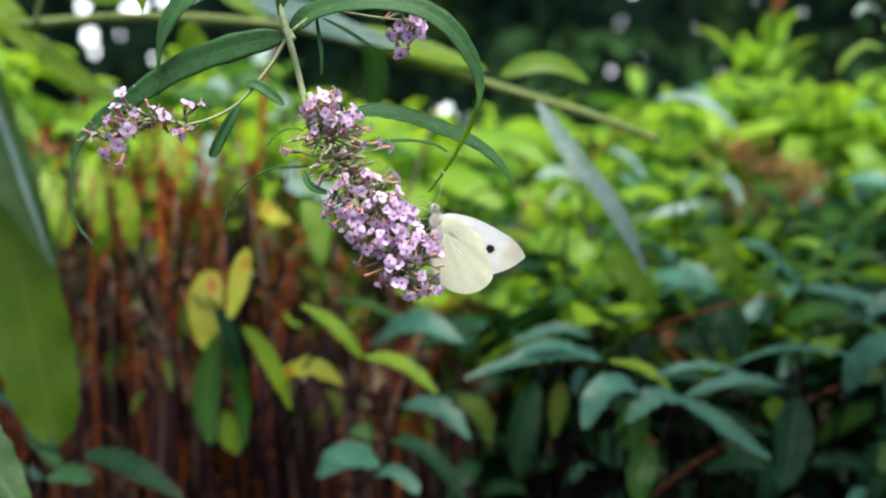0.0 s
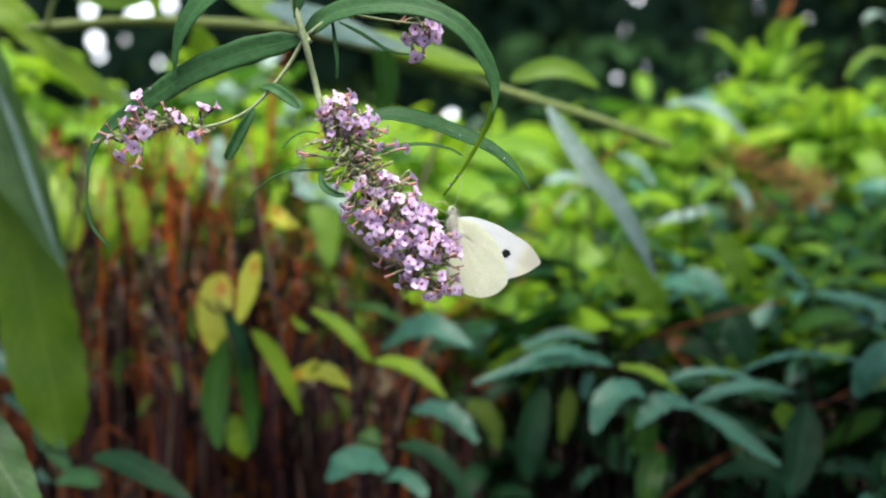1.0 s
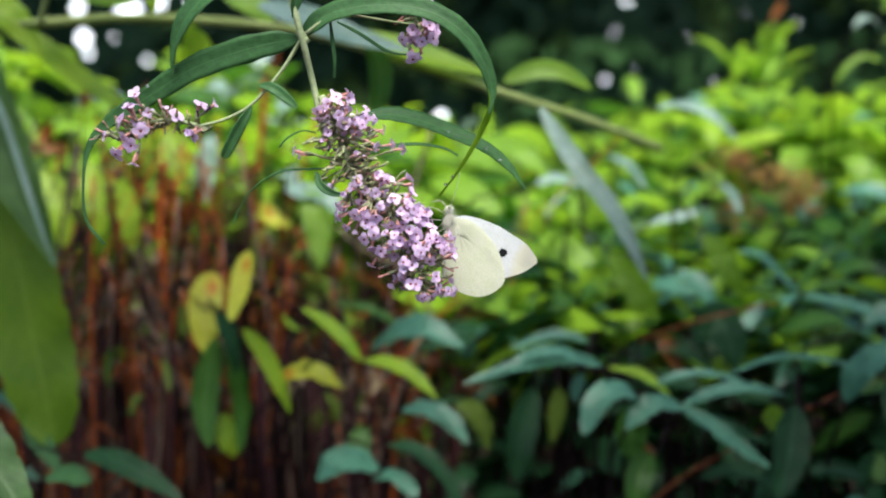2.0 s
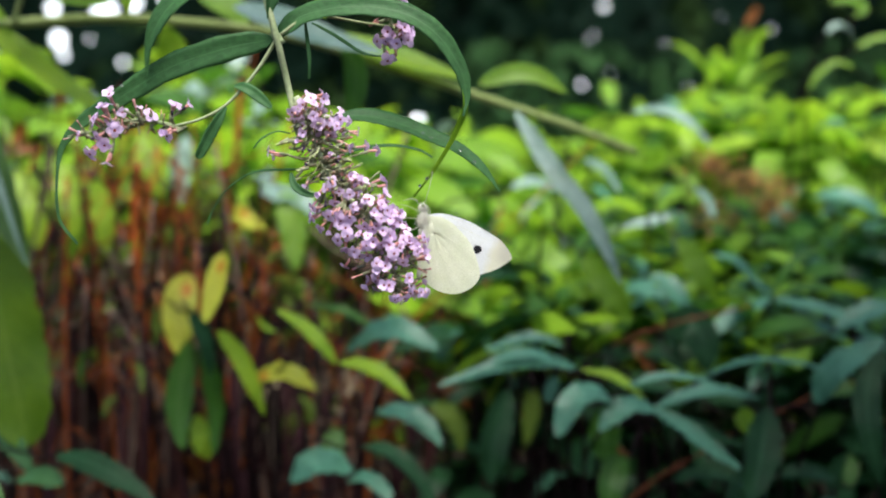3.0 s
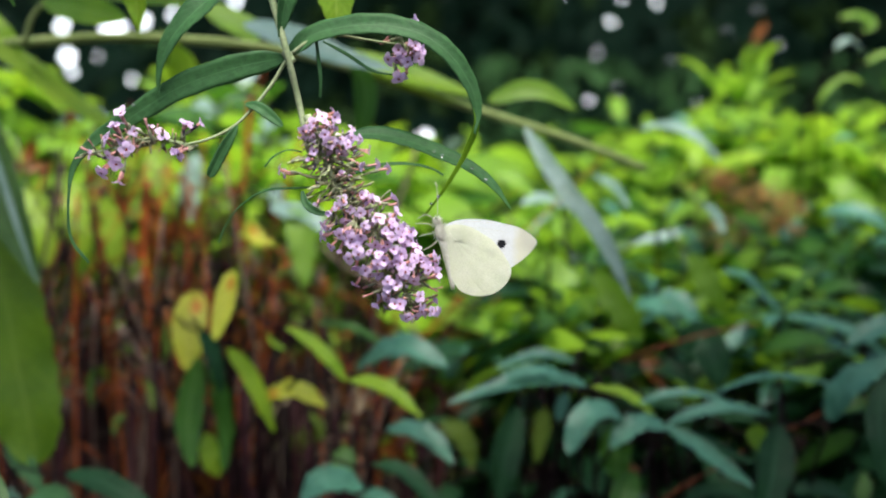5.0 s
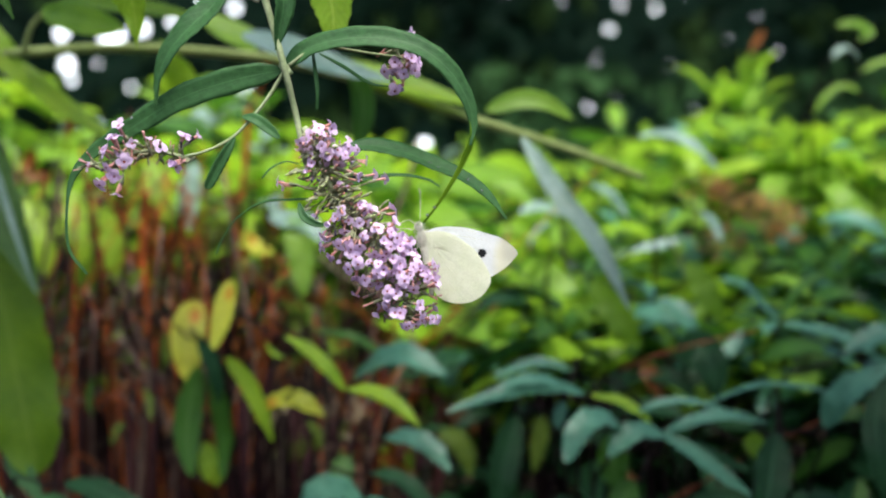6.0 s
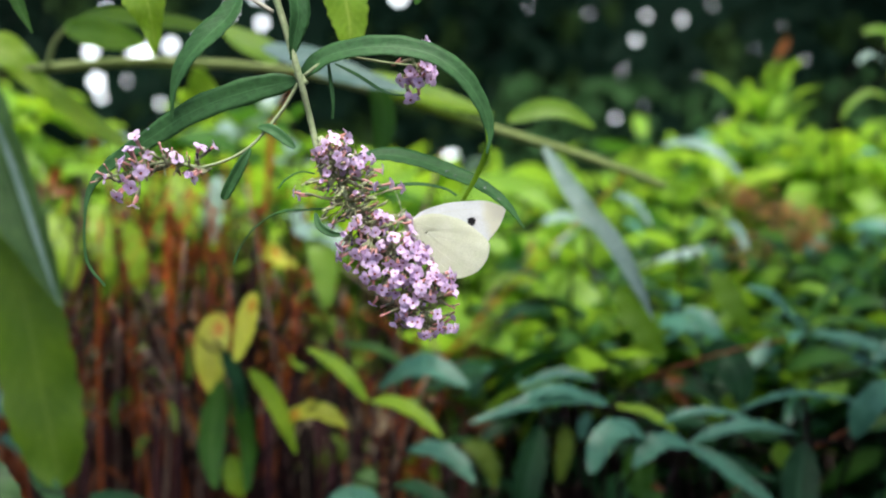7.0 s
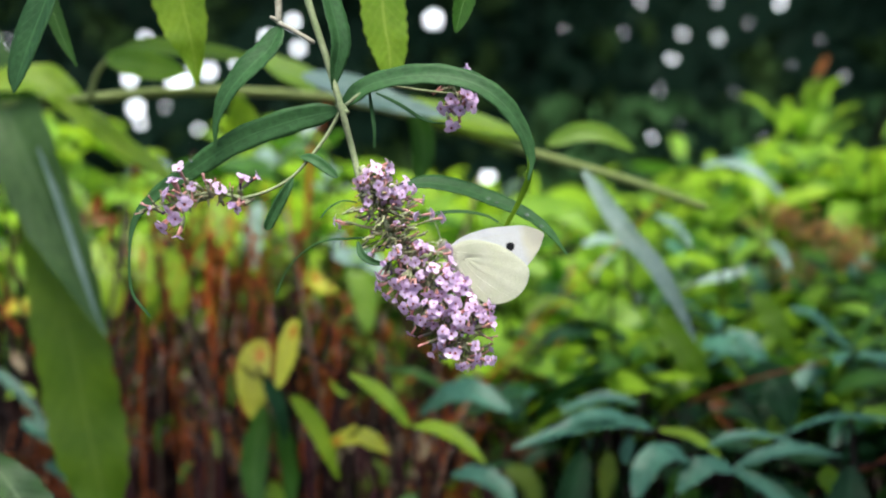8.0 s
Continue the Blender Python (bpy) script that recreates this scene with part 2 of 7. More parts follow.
FORE_UPPER = wing_material("forewing_upper", (0.82, 0.83, 0.8), (0.87, 0.87, 0.85),
                           [(SPOT_A, 0.0017, BLACK, 1.0, 0.0003), (SPOT_B, 0.0017, BLACK, 1.0, 0.0003)],
                           ((0, -0.0075, 0.0275), 0.0085, (0.14, 0.13, 0.14), 0.85, 0.002))
HIND_UNDER = wing_material("hindwing_under", (0.84, 0.86, 0.68), (0.90, 0.90, 0.77),
                           [((0, -0.004, 0.004), 0.006, (0.7, 0.72, 0.56), 0.5, 0.005)])
HIND_UPPER = wing_material("hindwing_upper", (0.82, 0.83, 0.78), (0.87, 0.87, 0.84), [])
VEIN = plain_material("wing_vein", (0.76, 0.76, 0.6), (0.82, 0.81, 0.68), 500, 0.7)


# ---- mesh helpers ----
ORIGIN = {}


def thing(name, at, label, category, group="", kind=""):
    """An Empty at the base of a thing."""
    ob = new(name)
    ob.location = at
    ob.empty_display_size = 0.02
    ORIGIN[ob.name] = Vector(at)
    return tagged(ob, label, category, group, kind)


def mesh_of(name, bm, materials):
    me = bpy.data.meshes.new(name)
    bm.normal_update()
    bm.to_mesh(me)
    bm.free()
    for m in materials if isinstance(materials, (list, tuple)) else [materials]:
        me.materials.append(m)
    me.shade_smooth()
    return me


def part(name, bm, material, parent, label="", origin=None):
    """A mesh part under a thing; the bmesh is in world metres."""
    o = Vector(origin) if origin is not None else ORIGIN[parent.name]
    bm.transform(Matrix.Translation(-o))
    ob = new(name, mesh_of(name, bm, material))
    ob.parent = parent
    ob.location = o - ORIGIN[parent.name]
    ORIGIN[ob.name] = o
    return tagged(ob, label) if label else ob


def placed(name, me, parent, m, label=""):
    """A part that shares its mesh, at a pose in its parent's space."""
    ob = new(name, me)
    ob.parent = parent
    ob.matrix_basis = m
    return tagged(ob, label) if label else ob


def spline(pts, n):
    """Points along a smooth curve through the given ones."""
    pts = [Vector(p) for p in pts]
    ext = [2 * pts[0] - pts[1]] + pts + [2 * pts[-1] - pts[-2]]
    out, segs = [], len(pts) - 1
    for i in range(n + 1):
        s = i / n * segs
        k = min(int(s), segs - 1)
        u = s - k
        a, b, c, d = ext[k:k + 4]
        out.append(0.5 * (2 * b + (c - a) * u + (2 * a - 5 * b + 4 * c - d) * u ** 2 + (3 * b - a - 3 * c + d) * u ** 3))
    return out


def tube(bm, pts, r0, r1, sides=8, n=16, mat=0, bumpy=0.0, seed=0):
    """A tapered round stem along a smooth curve."""
    rng = random.Random(seed)
    cs = spline(pts, n)
    rings = []
    side = Vector((0.3, 0.2, 1)).normalized()
    for i, c in enumerate(cs):
        t = (cs[min(i + 1, n)] - cs[max(i - 1, 0)]).normalized()
        side = side - t * side.dot(t)
        if side.length < 1e-4:
            side = t.orthogonal()
        side.normalize()
        other = t.cross(side)
        r = (r0 + (r1 - r0) * i / n) * (1 + bumpy * rng.uniform(-1, 1))
        rings.append([bm.verts.new(c + (side * math.cos(a) + other * math.sin(a)) * r) for a in (2 * math.pi * k / sides for k in range(sides))])
    for a, b in zip(rings, rings[1:]):
        for k in range(sides):
            f = bm.faces.new((a[k], a[(k + 1) % sides], b[(k + 1) % sides], b[k]))
            f.material_index = mat
    for ring, rev in ((rings[0], True), (rings[-1], False)):
        f = bm.faces.new(ring[::-1] if rev else ring)
        f.material_index = mat
    return bm


def profile(s, base, tip):
    peak = base / (base + tip)
    top = peak ** base * (1 - peak) ** tip
    return (s ** base) * ((1 - s) ** tip) / top


def blade(bm, pts, width, facing, base=0.55, tip=0.85, fold=0.18, wave=0.0, n=22, m=6, thick=0.00022, seed=0, stalk=0.0):
    """A leaf blade with thickness along a curved midrib; facing is the way its upper side looks."""
    rng = random.Random(seed)
    uv = bm.loops.layers.uv.verify()
    cs = spline(pts, n)
    faced = Vector(facing)
    ph = rng.uniform(0, 6)
    rows_up, rows_dn = [], []
    for i, c in enumerate(cs):
        s = i / n
        t = (cs[min(i + 1, n)] - cs[max(i - 1, 0)]).normalized()
        nrm = (faced - t * faced.dot(t)).normalized()
        side = t.cross(nrm)
        w = max(0.5 * width * profile(min(max(s, 0.004), 0.996), base, tip), 0.0004)
        if s < stalk:
            w = min(w, 0.0007)
        up, dn = [], []
        for k in range(m + 1):
            v = 2 * k / m - 1
            ripple = wave * width * math.sin(s * 23 + ph + v * 1.3) * abs(v) ** 1.5
            jag = 1 + 0.05 * math.sin(s * 71 + ph) * (abs(v) == 1)
            q = c + side * v * w * jag + nrm * (fold * abs(v) * w + ripple)
            up.append((bm.verts.new(q + nrm * thick * 0.5), s, k / m))
            if thick:
                dn.append((bm.verts.new(q - nrm * thick * 0.5), s, k / m))
        rows_up.append(up)
        rows_dn.append(dn)

    def quad(items):
        f = bm.faces.new([it[0] for it in items])
        for loop, it in zip(f.loops, items):
            loop[uv].uv = (it[1], it[2])

    for a, b, c, d in zip(rows_up, rows_up[1:], rows_dn, rows_dn[1:]):
        for k in range(m):
            quad((a[k], a[k + 1], b[k + 1], b[k]))
            if thick:
                quad((c[k], d[k], d[k + 1], c[k + 1]))
        if thick:
            quad((a[0], b[0], d[0], c[0]))
            quad((a[m], c[m], d[m], b[m]))
    return bm


TO_CAMERA = (0, -1, 0.25)


def leaf_part(parent, pts, width, material, facing=TO_CAMERA, label="", **kw):
    if material not in (LEAF_DARK,):
        kw.setdefault("thick", 0)
    return part("leaf", blade(bmesh.new(), pts, width, facing, seed=len(bpy.data.objects), **kw), material, parent, label)


def leaf_mesh(name, length, width, bend, fold, base, tip, material):
    """A small shared leaf along +x, upper side +z."""
    bm = bmesh.new()
    pts = [(0, 0, 0), (length * 0.35, 0, length * bend * 0.35), (length * 0.7, 0, length * bend * 0.15), (length, 0, -length * bend * 0.7)]
    blade(bm, pts, width, (0, 0, 1), base, tip, fold, n=7, m=2, thick=0)
    return mesh_of(name, bm, material)


# ---- ground, hedge and sky beyond ----
def build_setting():
    bm = bmesh.new()
    g = [-400, -60, -12] + [i * 0.25 - 4 for i in range(33)] + [12, 60, 400]
    vs = [[bm.verts.new((x, y + 3, (0.05 * noise.noise(Vector((x, y, 0)) * 1.7) if abs(x) < 5 and abs(y) < 5 else 0) - 0.03)) for x in g] for y in g]
    for a, b in zip(vs, vs[1:]):
        for k in range(len(g) - 1):
            bm.faces.new((a[k], a[k + 1], b[k + 1], b[k]))
    ground = new("ground", mesh_of("ground", bm, SOIL))
    tagged(ground, "dark bare soil under the shrubs", "ground", kind="structure")

    # sky gaps in the far hedge: x, z, radius
    gaps = []
    for (x, y, z), r in HEDGE_GAPS:
        gaps.append((x, z, r))
    # the far hedge: an uneven sheet coloured as deep shade, open where the sky shows
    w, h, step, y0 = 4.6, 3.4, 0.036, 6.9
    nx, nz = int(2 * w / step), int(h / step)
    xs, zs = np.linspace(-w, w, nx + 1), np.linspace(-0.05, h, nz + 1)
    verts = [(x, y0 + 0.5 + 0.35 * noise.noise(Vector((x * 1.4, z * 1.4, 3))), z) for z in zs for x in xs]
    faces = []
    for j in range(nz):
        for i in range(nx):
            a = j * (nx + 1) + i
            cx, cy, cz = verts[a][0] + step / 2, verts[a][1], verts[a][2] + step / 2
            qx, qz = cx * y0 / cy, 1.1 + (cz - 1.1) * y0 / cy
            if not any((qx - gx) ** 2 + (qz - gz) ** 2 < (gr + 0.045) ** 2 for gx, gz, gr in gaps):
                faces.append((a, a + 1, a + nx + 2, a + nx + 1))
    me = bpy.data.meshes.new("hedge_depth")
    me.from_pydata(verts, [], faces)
    me.materials.append(HEDGE_SHADE)
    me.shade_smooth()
    hedge = tagged(new("hedge", me), "dark shaded depth of the tall green hedge closing the far side of the garden", "hedge", kind="structure")
    # its leaves, with the same openings, cut to round holes
    rng = random.Random(5)
    verts, faces, mats = [], [], []
    count = 0
    while count < 17000:
        x, z = rng.uniform(-w, w), rng.uniform(0.0, h)
        size = rng.uniform(0.035, 0.075)
        lump = 0.32 * noise.noise(Vector((x * 1.1, z * 1.5, 8))) + 0.1 * noise.noise(Vector((x * 5, z * 5, 1)))
        y = y0 + lump + rng.uniform(-0.08, 0.12)
        # keep the sight lines through the openings free
        qx, qz = x * y0 / y, 1.1 + (z - 1.1) * y0 / y
        if any((qx - gx) ** 2 + (qz - gz) ** 2 < (gr + size * 1.02) ** 2 for gx, gz, gr in gaps):
            continue
        m4 = pose(x, y, z, rng.uniform(20, 130), rng.uniform(-60, 60), rng.uniform(-50, 50))
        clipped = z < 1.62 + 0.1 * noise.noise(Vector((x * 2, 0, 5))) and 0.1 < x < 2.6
        # noise patches that take the leaf colour painted as sunlit
        lit_tone = noise.noise(Vector((x * 2.6, z * 2.6, 11))) + 0.6 * noise.noise(Vector((x * 7, z * 7, 2))) > 0.22
        mats += [1 if clipped else 2 if lit_tone else 0] * 2
        k = len(verts)
        for p in ((0, -1, 0), (0.45, -0.2, 0.12), (0, 1, 0), (-0.45, -0.2, 0.12)):
            verts.append(m4 @ (Vector(p) * size))
        faces += [(k, k + 1, k + 2), (k, k + 2, k + 3)]
        count += 1
    # rims that round off the openings
    for gx, gz, gr in gaps:
        for k in range(40):
            a = 2 * math.pi * k / 40
            size = 0.05
            c = Vector((gx + (gr + 0.03) * math.cos(a), y0 + rng.uniform(-0.02, 0.02), gz + (gr + 0.03) * math.sin(a)))
            b = len(verts)
            t, o = Vector((-math.sin(a), 0, math.cos(a))), Vector((math.cos(a), 0, math.sin(a)))
            inner = c - o * 0.03
            reach = 0.12
            while reach > 0.01 and any((inner.x + o.x * q - hx) ** 2 + (inner.z + o.z * q - hz) ** 2 < (hr + 0.012) ** 2
                                       for q in (reach, reach * 0.5, 0.01) for hx, hz, hr in gaps if (hx, hz) != (gx, gz)):
                reach -= 0.01
            if reach <= 0.01:
                continue
            for p in (inner - t * 0.012, inner + t * 0.012, inner + t * 0.022 + o * reach, inner - t * 0.022 + o * reach):
                verts.append(p)
            faces.append((b, b + 1, b + 2, b + 3))
            mats.append(0)
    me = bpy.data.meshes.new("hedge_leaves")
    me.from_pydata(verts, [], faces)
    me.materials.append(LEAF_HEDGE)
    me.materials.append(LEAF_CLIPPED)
    me.materials.append(LEAF_HEDGE_LIT)
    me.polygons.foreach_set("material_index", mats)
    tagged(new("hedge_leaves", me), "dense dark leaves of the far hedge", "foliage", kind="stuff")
    # bright sky behind the hedge, plain
    m, t, p = shader("bright_sky")
    t.nodes.remove(p)
    em = node(t, "ShaderNodeEmission", Color=(0.94, 0.97, 1.0, 1), Strength=2.6)
    t.links.new(em.outputs[0], t.nodes["Material Output"].inputs["Surface"])
    bm = bmesh.new()
    bm.faces.new([bm.verts.new(c) for c in ((-5, 9.5, 0.6), (5, 9.5, 0.6), (5, 9.5, 3.4), (-5, 9.5, 3.4))])
    tagged(new("backdrop", mesh_of("backdrop", bm, m)), "pale bright sky seen through the hedge", "sky", kind="structure")
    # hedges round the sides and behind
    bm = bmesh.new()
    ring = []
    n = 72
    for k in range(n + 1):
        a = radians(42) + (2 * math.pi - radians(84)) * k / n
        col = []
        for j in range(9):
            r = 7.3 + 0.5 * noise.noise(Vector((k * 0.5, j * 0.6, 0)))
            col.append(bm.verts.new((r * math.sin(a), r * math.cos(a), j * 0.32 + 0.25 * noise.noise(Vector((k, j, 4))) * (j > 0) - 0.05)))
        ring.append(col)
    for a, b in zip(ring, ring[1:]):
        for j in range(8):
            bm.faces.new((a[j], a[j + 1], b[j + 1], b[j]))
    tagged(new("side_hedge", mesh_of("side_hedge", bm, HEDGE_SHADE)), "dark hedge round the garden", "hedge", kind="structure")


def build_shade_trees():
    """Tall dark trees added behind the hedge; their unseen crowns reach out over it for shade."""
    rng = random.Random(13)
    for tx, ty in ((-3.9, 8.2), (-1.15, 8.6), (1.25, 8.5), (3.7, 8.2)):
        t = thing("tree", (tx, ty, -0.03), "tall dark leafy tree overhanging the hedge, added out of view to shade it", "tree", "trees behind the hedge")
        bm = bmesh.new()
        tube(bm, [(tx, ty, -0.03), (tx + 0.1, ty, 1.6), (tx - 0.05, ty - 0.1, 3.2), (tx + 0.1, ty - 0.3, 5.2)], 0.16, 0.05, 12, 16, 0, 0.08, 2)
        for k in range(9):
            z = 2.7 + k * 0.25
            dx, dy = rng.uniform(-1.5, 1.5), rng.uniform(-2.9, 0.8)
            tube(bm, [(tx, ty - 0.1, z), (tx + dx * 0.5, ty + dy * 0.5, z + 0.5), (tx + dx, ty + dy, z + rng.uniform(0.3, 0.9))], 0.05, 0.012, 7, 8, 0, 0.08, k)
        part("trunk", bm, STEM_BROWN, t)
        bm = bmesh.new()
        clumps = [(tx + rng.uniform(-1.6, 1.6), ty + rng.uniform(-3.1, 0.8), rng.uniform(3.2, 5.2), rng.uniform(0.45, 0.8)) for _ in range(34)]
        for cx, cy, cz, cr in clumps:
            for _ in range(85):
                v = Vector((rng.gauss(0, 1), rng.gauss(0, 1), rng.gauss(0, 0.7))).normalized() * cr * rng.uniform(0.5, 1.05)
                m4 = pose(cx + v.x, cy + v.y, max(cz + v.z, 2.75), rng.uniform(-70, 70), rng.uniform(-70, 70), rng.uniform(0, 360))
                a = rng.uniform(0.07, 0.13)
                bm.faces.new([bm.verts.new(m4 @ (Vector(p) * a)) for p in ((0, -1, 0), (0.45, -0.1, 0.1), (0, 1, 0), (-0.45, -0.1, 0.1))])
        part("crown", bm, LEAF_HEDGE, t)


GAPS_LOW = [((-2.1823, 6.8179, 1.8477), 0.0324), ((-2.1545, 6.8127, 1.6772), 0.0378), ((-2.1309, 6.8108, 1.5934), 0.0224), ((-2.8184, 6.7860, 1.9991), 0.0229), ((-2.0873, 6.8327, 2.0756), 0.0229), ((-1.8755, 6.8359, 1.8395), 0.0460), ((-1.9336, 6.8315, 1.8154), 0.0324), ((-1.7243, 6.8463, 1.8739), 0.0324), ((-1.5539, 6.8580, 1.9110), 0.0229), ((-1.9816, 6.8233, 1.6822), 0.0162), ((-1.7961, 6.8290, 1.5492), 0.0162), ((-2.0139, 6.8261, 1.8016), 0.0148), ((-1.8308, 6.8225, 1.4381), 0.0089), ((-1.2285, 6.8865, 2.1392), 0.0262)]
GAPS_MIDDLE = [((-1.2033, 6.8820, 1.9881), 0.0262), ((-1.3840, 6.8740, 2.0569), 0.0262), ((-0.4291, 6.9337, 2.1243), 0.0378), ((-0.1441, 6.9143, 1.2139), 0.0324), ((-0.8991, 6.9007, 2.0024), 0.0104), ((0.9013, 7.0022, 1.8520), 0.0190), ((0.9879, 7.0130, 1.9905), 0.0215), ((1.1472, 7.0215, 1.9671), 0.0215), ((1.0778, 7.0190, 2.0073), 0.0190), ((0.8203, 6.9903, 1.6748), 0.0095), ((0.7758, 6.9776, 1.4231), 0.0104), ((0.6365, 6.9929, 2.0127), 0.0082), ((1.5144, 7.0529, 2.2038), 0.0207), ((1.8388, 7.0534, 1.7309), 0.0095)]
GAPS_HIGH = [((1.1788, 7.0332, 2.2128), 0.0148), ((-0.8042, 6.8887, 1.5612), 0.0089), ((1.3832, 7.0132, 1.4069), 0.0073), ((-2.7898, 6.7928, 2.1264), 0.0224), ((0.8905, 6.9930, 1.8612), 0.0111), ((0.9866, 6.9913, 1.8421), 0.0089), ((0.6919, 6.9807, 1.7208), 0.0059), ((0.8361, 6.9796, 1.7081), 0.0082), ((0.7880, 6.9544, 1.4209), 0.0073), ((0.9418, 6.9606, 1.4911), 0.0066), ((-1.9989, 6.9796, 1.7081), 0.0104), ((-1.8547, 6.9835, 1.7527), 0.0073), ((-2.3032, 6.9712, 1.6123), 0.0059)]
GAPS_FAINT = [((0.9599, 6.9, 1.9955), 0.016), ((1.4966, 6.9, 2.1452), 0.020), ((1.1499, 6.9, 2.1701), 0.017), ((0.7352, 6.9, 2.1788), 0.012), ((1.3247, 6.9, 2.0453), 0.008), ((1.0497, 6.9, 1.4427), 0.009), ((1.2406, 6.9, 1.657), 0.006), ((-0.8566, 6.9, 2.02), 0.009), ((-2.8864, 6.9, 2.0797), 0.02), ((0.60, 6.9, 1.72), 0.006), ((1.72, 6.9, 1.93), 0.007), ((1.56, 6.9, 1.80), 0.006), ((0.30, 6.9, 2.05), 0.007)]
HEDGE_GAPS = GAPS_FAINT + GAPS_LOW + GAPS_MIDDLE + GAPS_HIGH


# ---- flowers ----
def floret_mesh(name, opened, length, lobe, rng):
    """One buddleja floret along +z: calyx, tube, throat and four rounded lobes."""
    bm = bmesh.new()
    tube(bm, [(0, 0, -0.0012), (0, 0, 0.0005), (0, 0, 0.0018)], 0.0004, 0.0007, 6, 3, 2)
    bend = rng.uniform(-0.0008, 0.0008)
    tube(bm, [(0, 0, 0.001), (bend, 0, length * 0.5), (0, 0, length - 0.0003)], 0.00032, 0.00055, 7, 4, 1)
    ring = [bm.verts.new((0.00045 * math.cos(a), 0.00045 * math.sin(a), length + 0.00026)) for a in (k * math.pi / 3 for k in range(6))]
    bm.faces.new(ring).material_index = 3
    for k in range(4):
        a = k * math.pi / 2 + rng.uniform(-0.12, 0.12)
        tilt = opened + rng.uniform(-0.25, 0.25)
        size = lobe * rng.uniform(0.88, 1.12)
        grid = []
        for i in range(4):
            s = i / 3
            w = size * (0.26, 0.45, 0.50, 0.24)[i]
            out = 0.0002 + size * s * math.sin(tilt)
            up = length + size * s * math.cos(tilt) - 0.18 * size * s * s * (tilt > 1.2)
            row = []
            for v in (-1, 0, 1):
                z = up + 0.10 * size * abs(v) * math.sin(s * 5) - (0.05 * size if v == 0 else 0)
                x, y = out * (1.0 if v == 0 else 0.93), v * w
                row.append(bm.verts.new((x * math.cos(a) - y * math.sin(a), x * math.sin(a) + y * math.cos(a), z)))
            grid.append(row)
        for p, q in zip(grid, grid[1:]):
            for v in range(2):
                bm.faces.new((p[v], q[v], q[v + 1], p[v + 1]))
    return mesh_of(name, bm, [PETAL, TUBE, CALYX, THROAT])


def bud_mesh(name, length, material):
    bm = bmesh.new()
    tube(bm, [(0, 0, -0.0012), (0, 0, 0.0005), (0, 0, 0.0018)], 0.00038, 0.00062, 6, 3, 1)
    tube(bm, [(0, 0, 0.001), (0.0002, 0, length * 0.7), (0.0003, 0.0002, length)], 0.00024, 0.00044, 6, 4, 0)
    return mesh_of(name, bm, [material, CALYX])


_r = random.Random(11)
OPEN_FLORETS = [floret_mesh("floret", 1.25, 0.0054, 0.0022, _r), floret_mesh("floret", 1.45, 0.0058, 0.0024, _r),
                floret_mesh("floret", 1.35, 0.0050, 0.0021, _r), floret_mesh("floret", 1.05, 0.0056, 0.0022, _r),
                floret_mesh("floret", 1.5, 0.0060, 0.0023, _r)]
HALF_FLORETS = [floret_mesh("floret", 0.5, 0.005, 0.002, _r), floret_mesh("floret", 0.7, 0.0055, 0.0021, _r)]
BUDS = [bud_mesh("bud", 0.0055, TUBE), bud_mesh("bud", 0.004, TUBE)]
SPENTS = [bud_mesh("spent_floret", 0.0036, SPENT), bud_mesh("spent_floret", 0.0046, TUBE), bud_mesh("spent_floret", 0.0030, CALYX), bud_mesh("spent_floret", 0.0030, GREEN_BUD)]
DARKS = [bud_mesh("withered_floret", 0.004, WITHERED), bud_mesh("withered_floret", 0.003, WITHERED)]


def along(m_from, way, spin):
    """A pose at a place with +z along a way."""
    return Matrix.Translation(m_from) @ Vector(way).to_track_quat("Z", "Y").to_matrix().to_4x4() @ Matrix.Rotation(spin, 4, "Z")


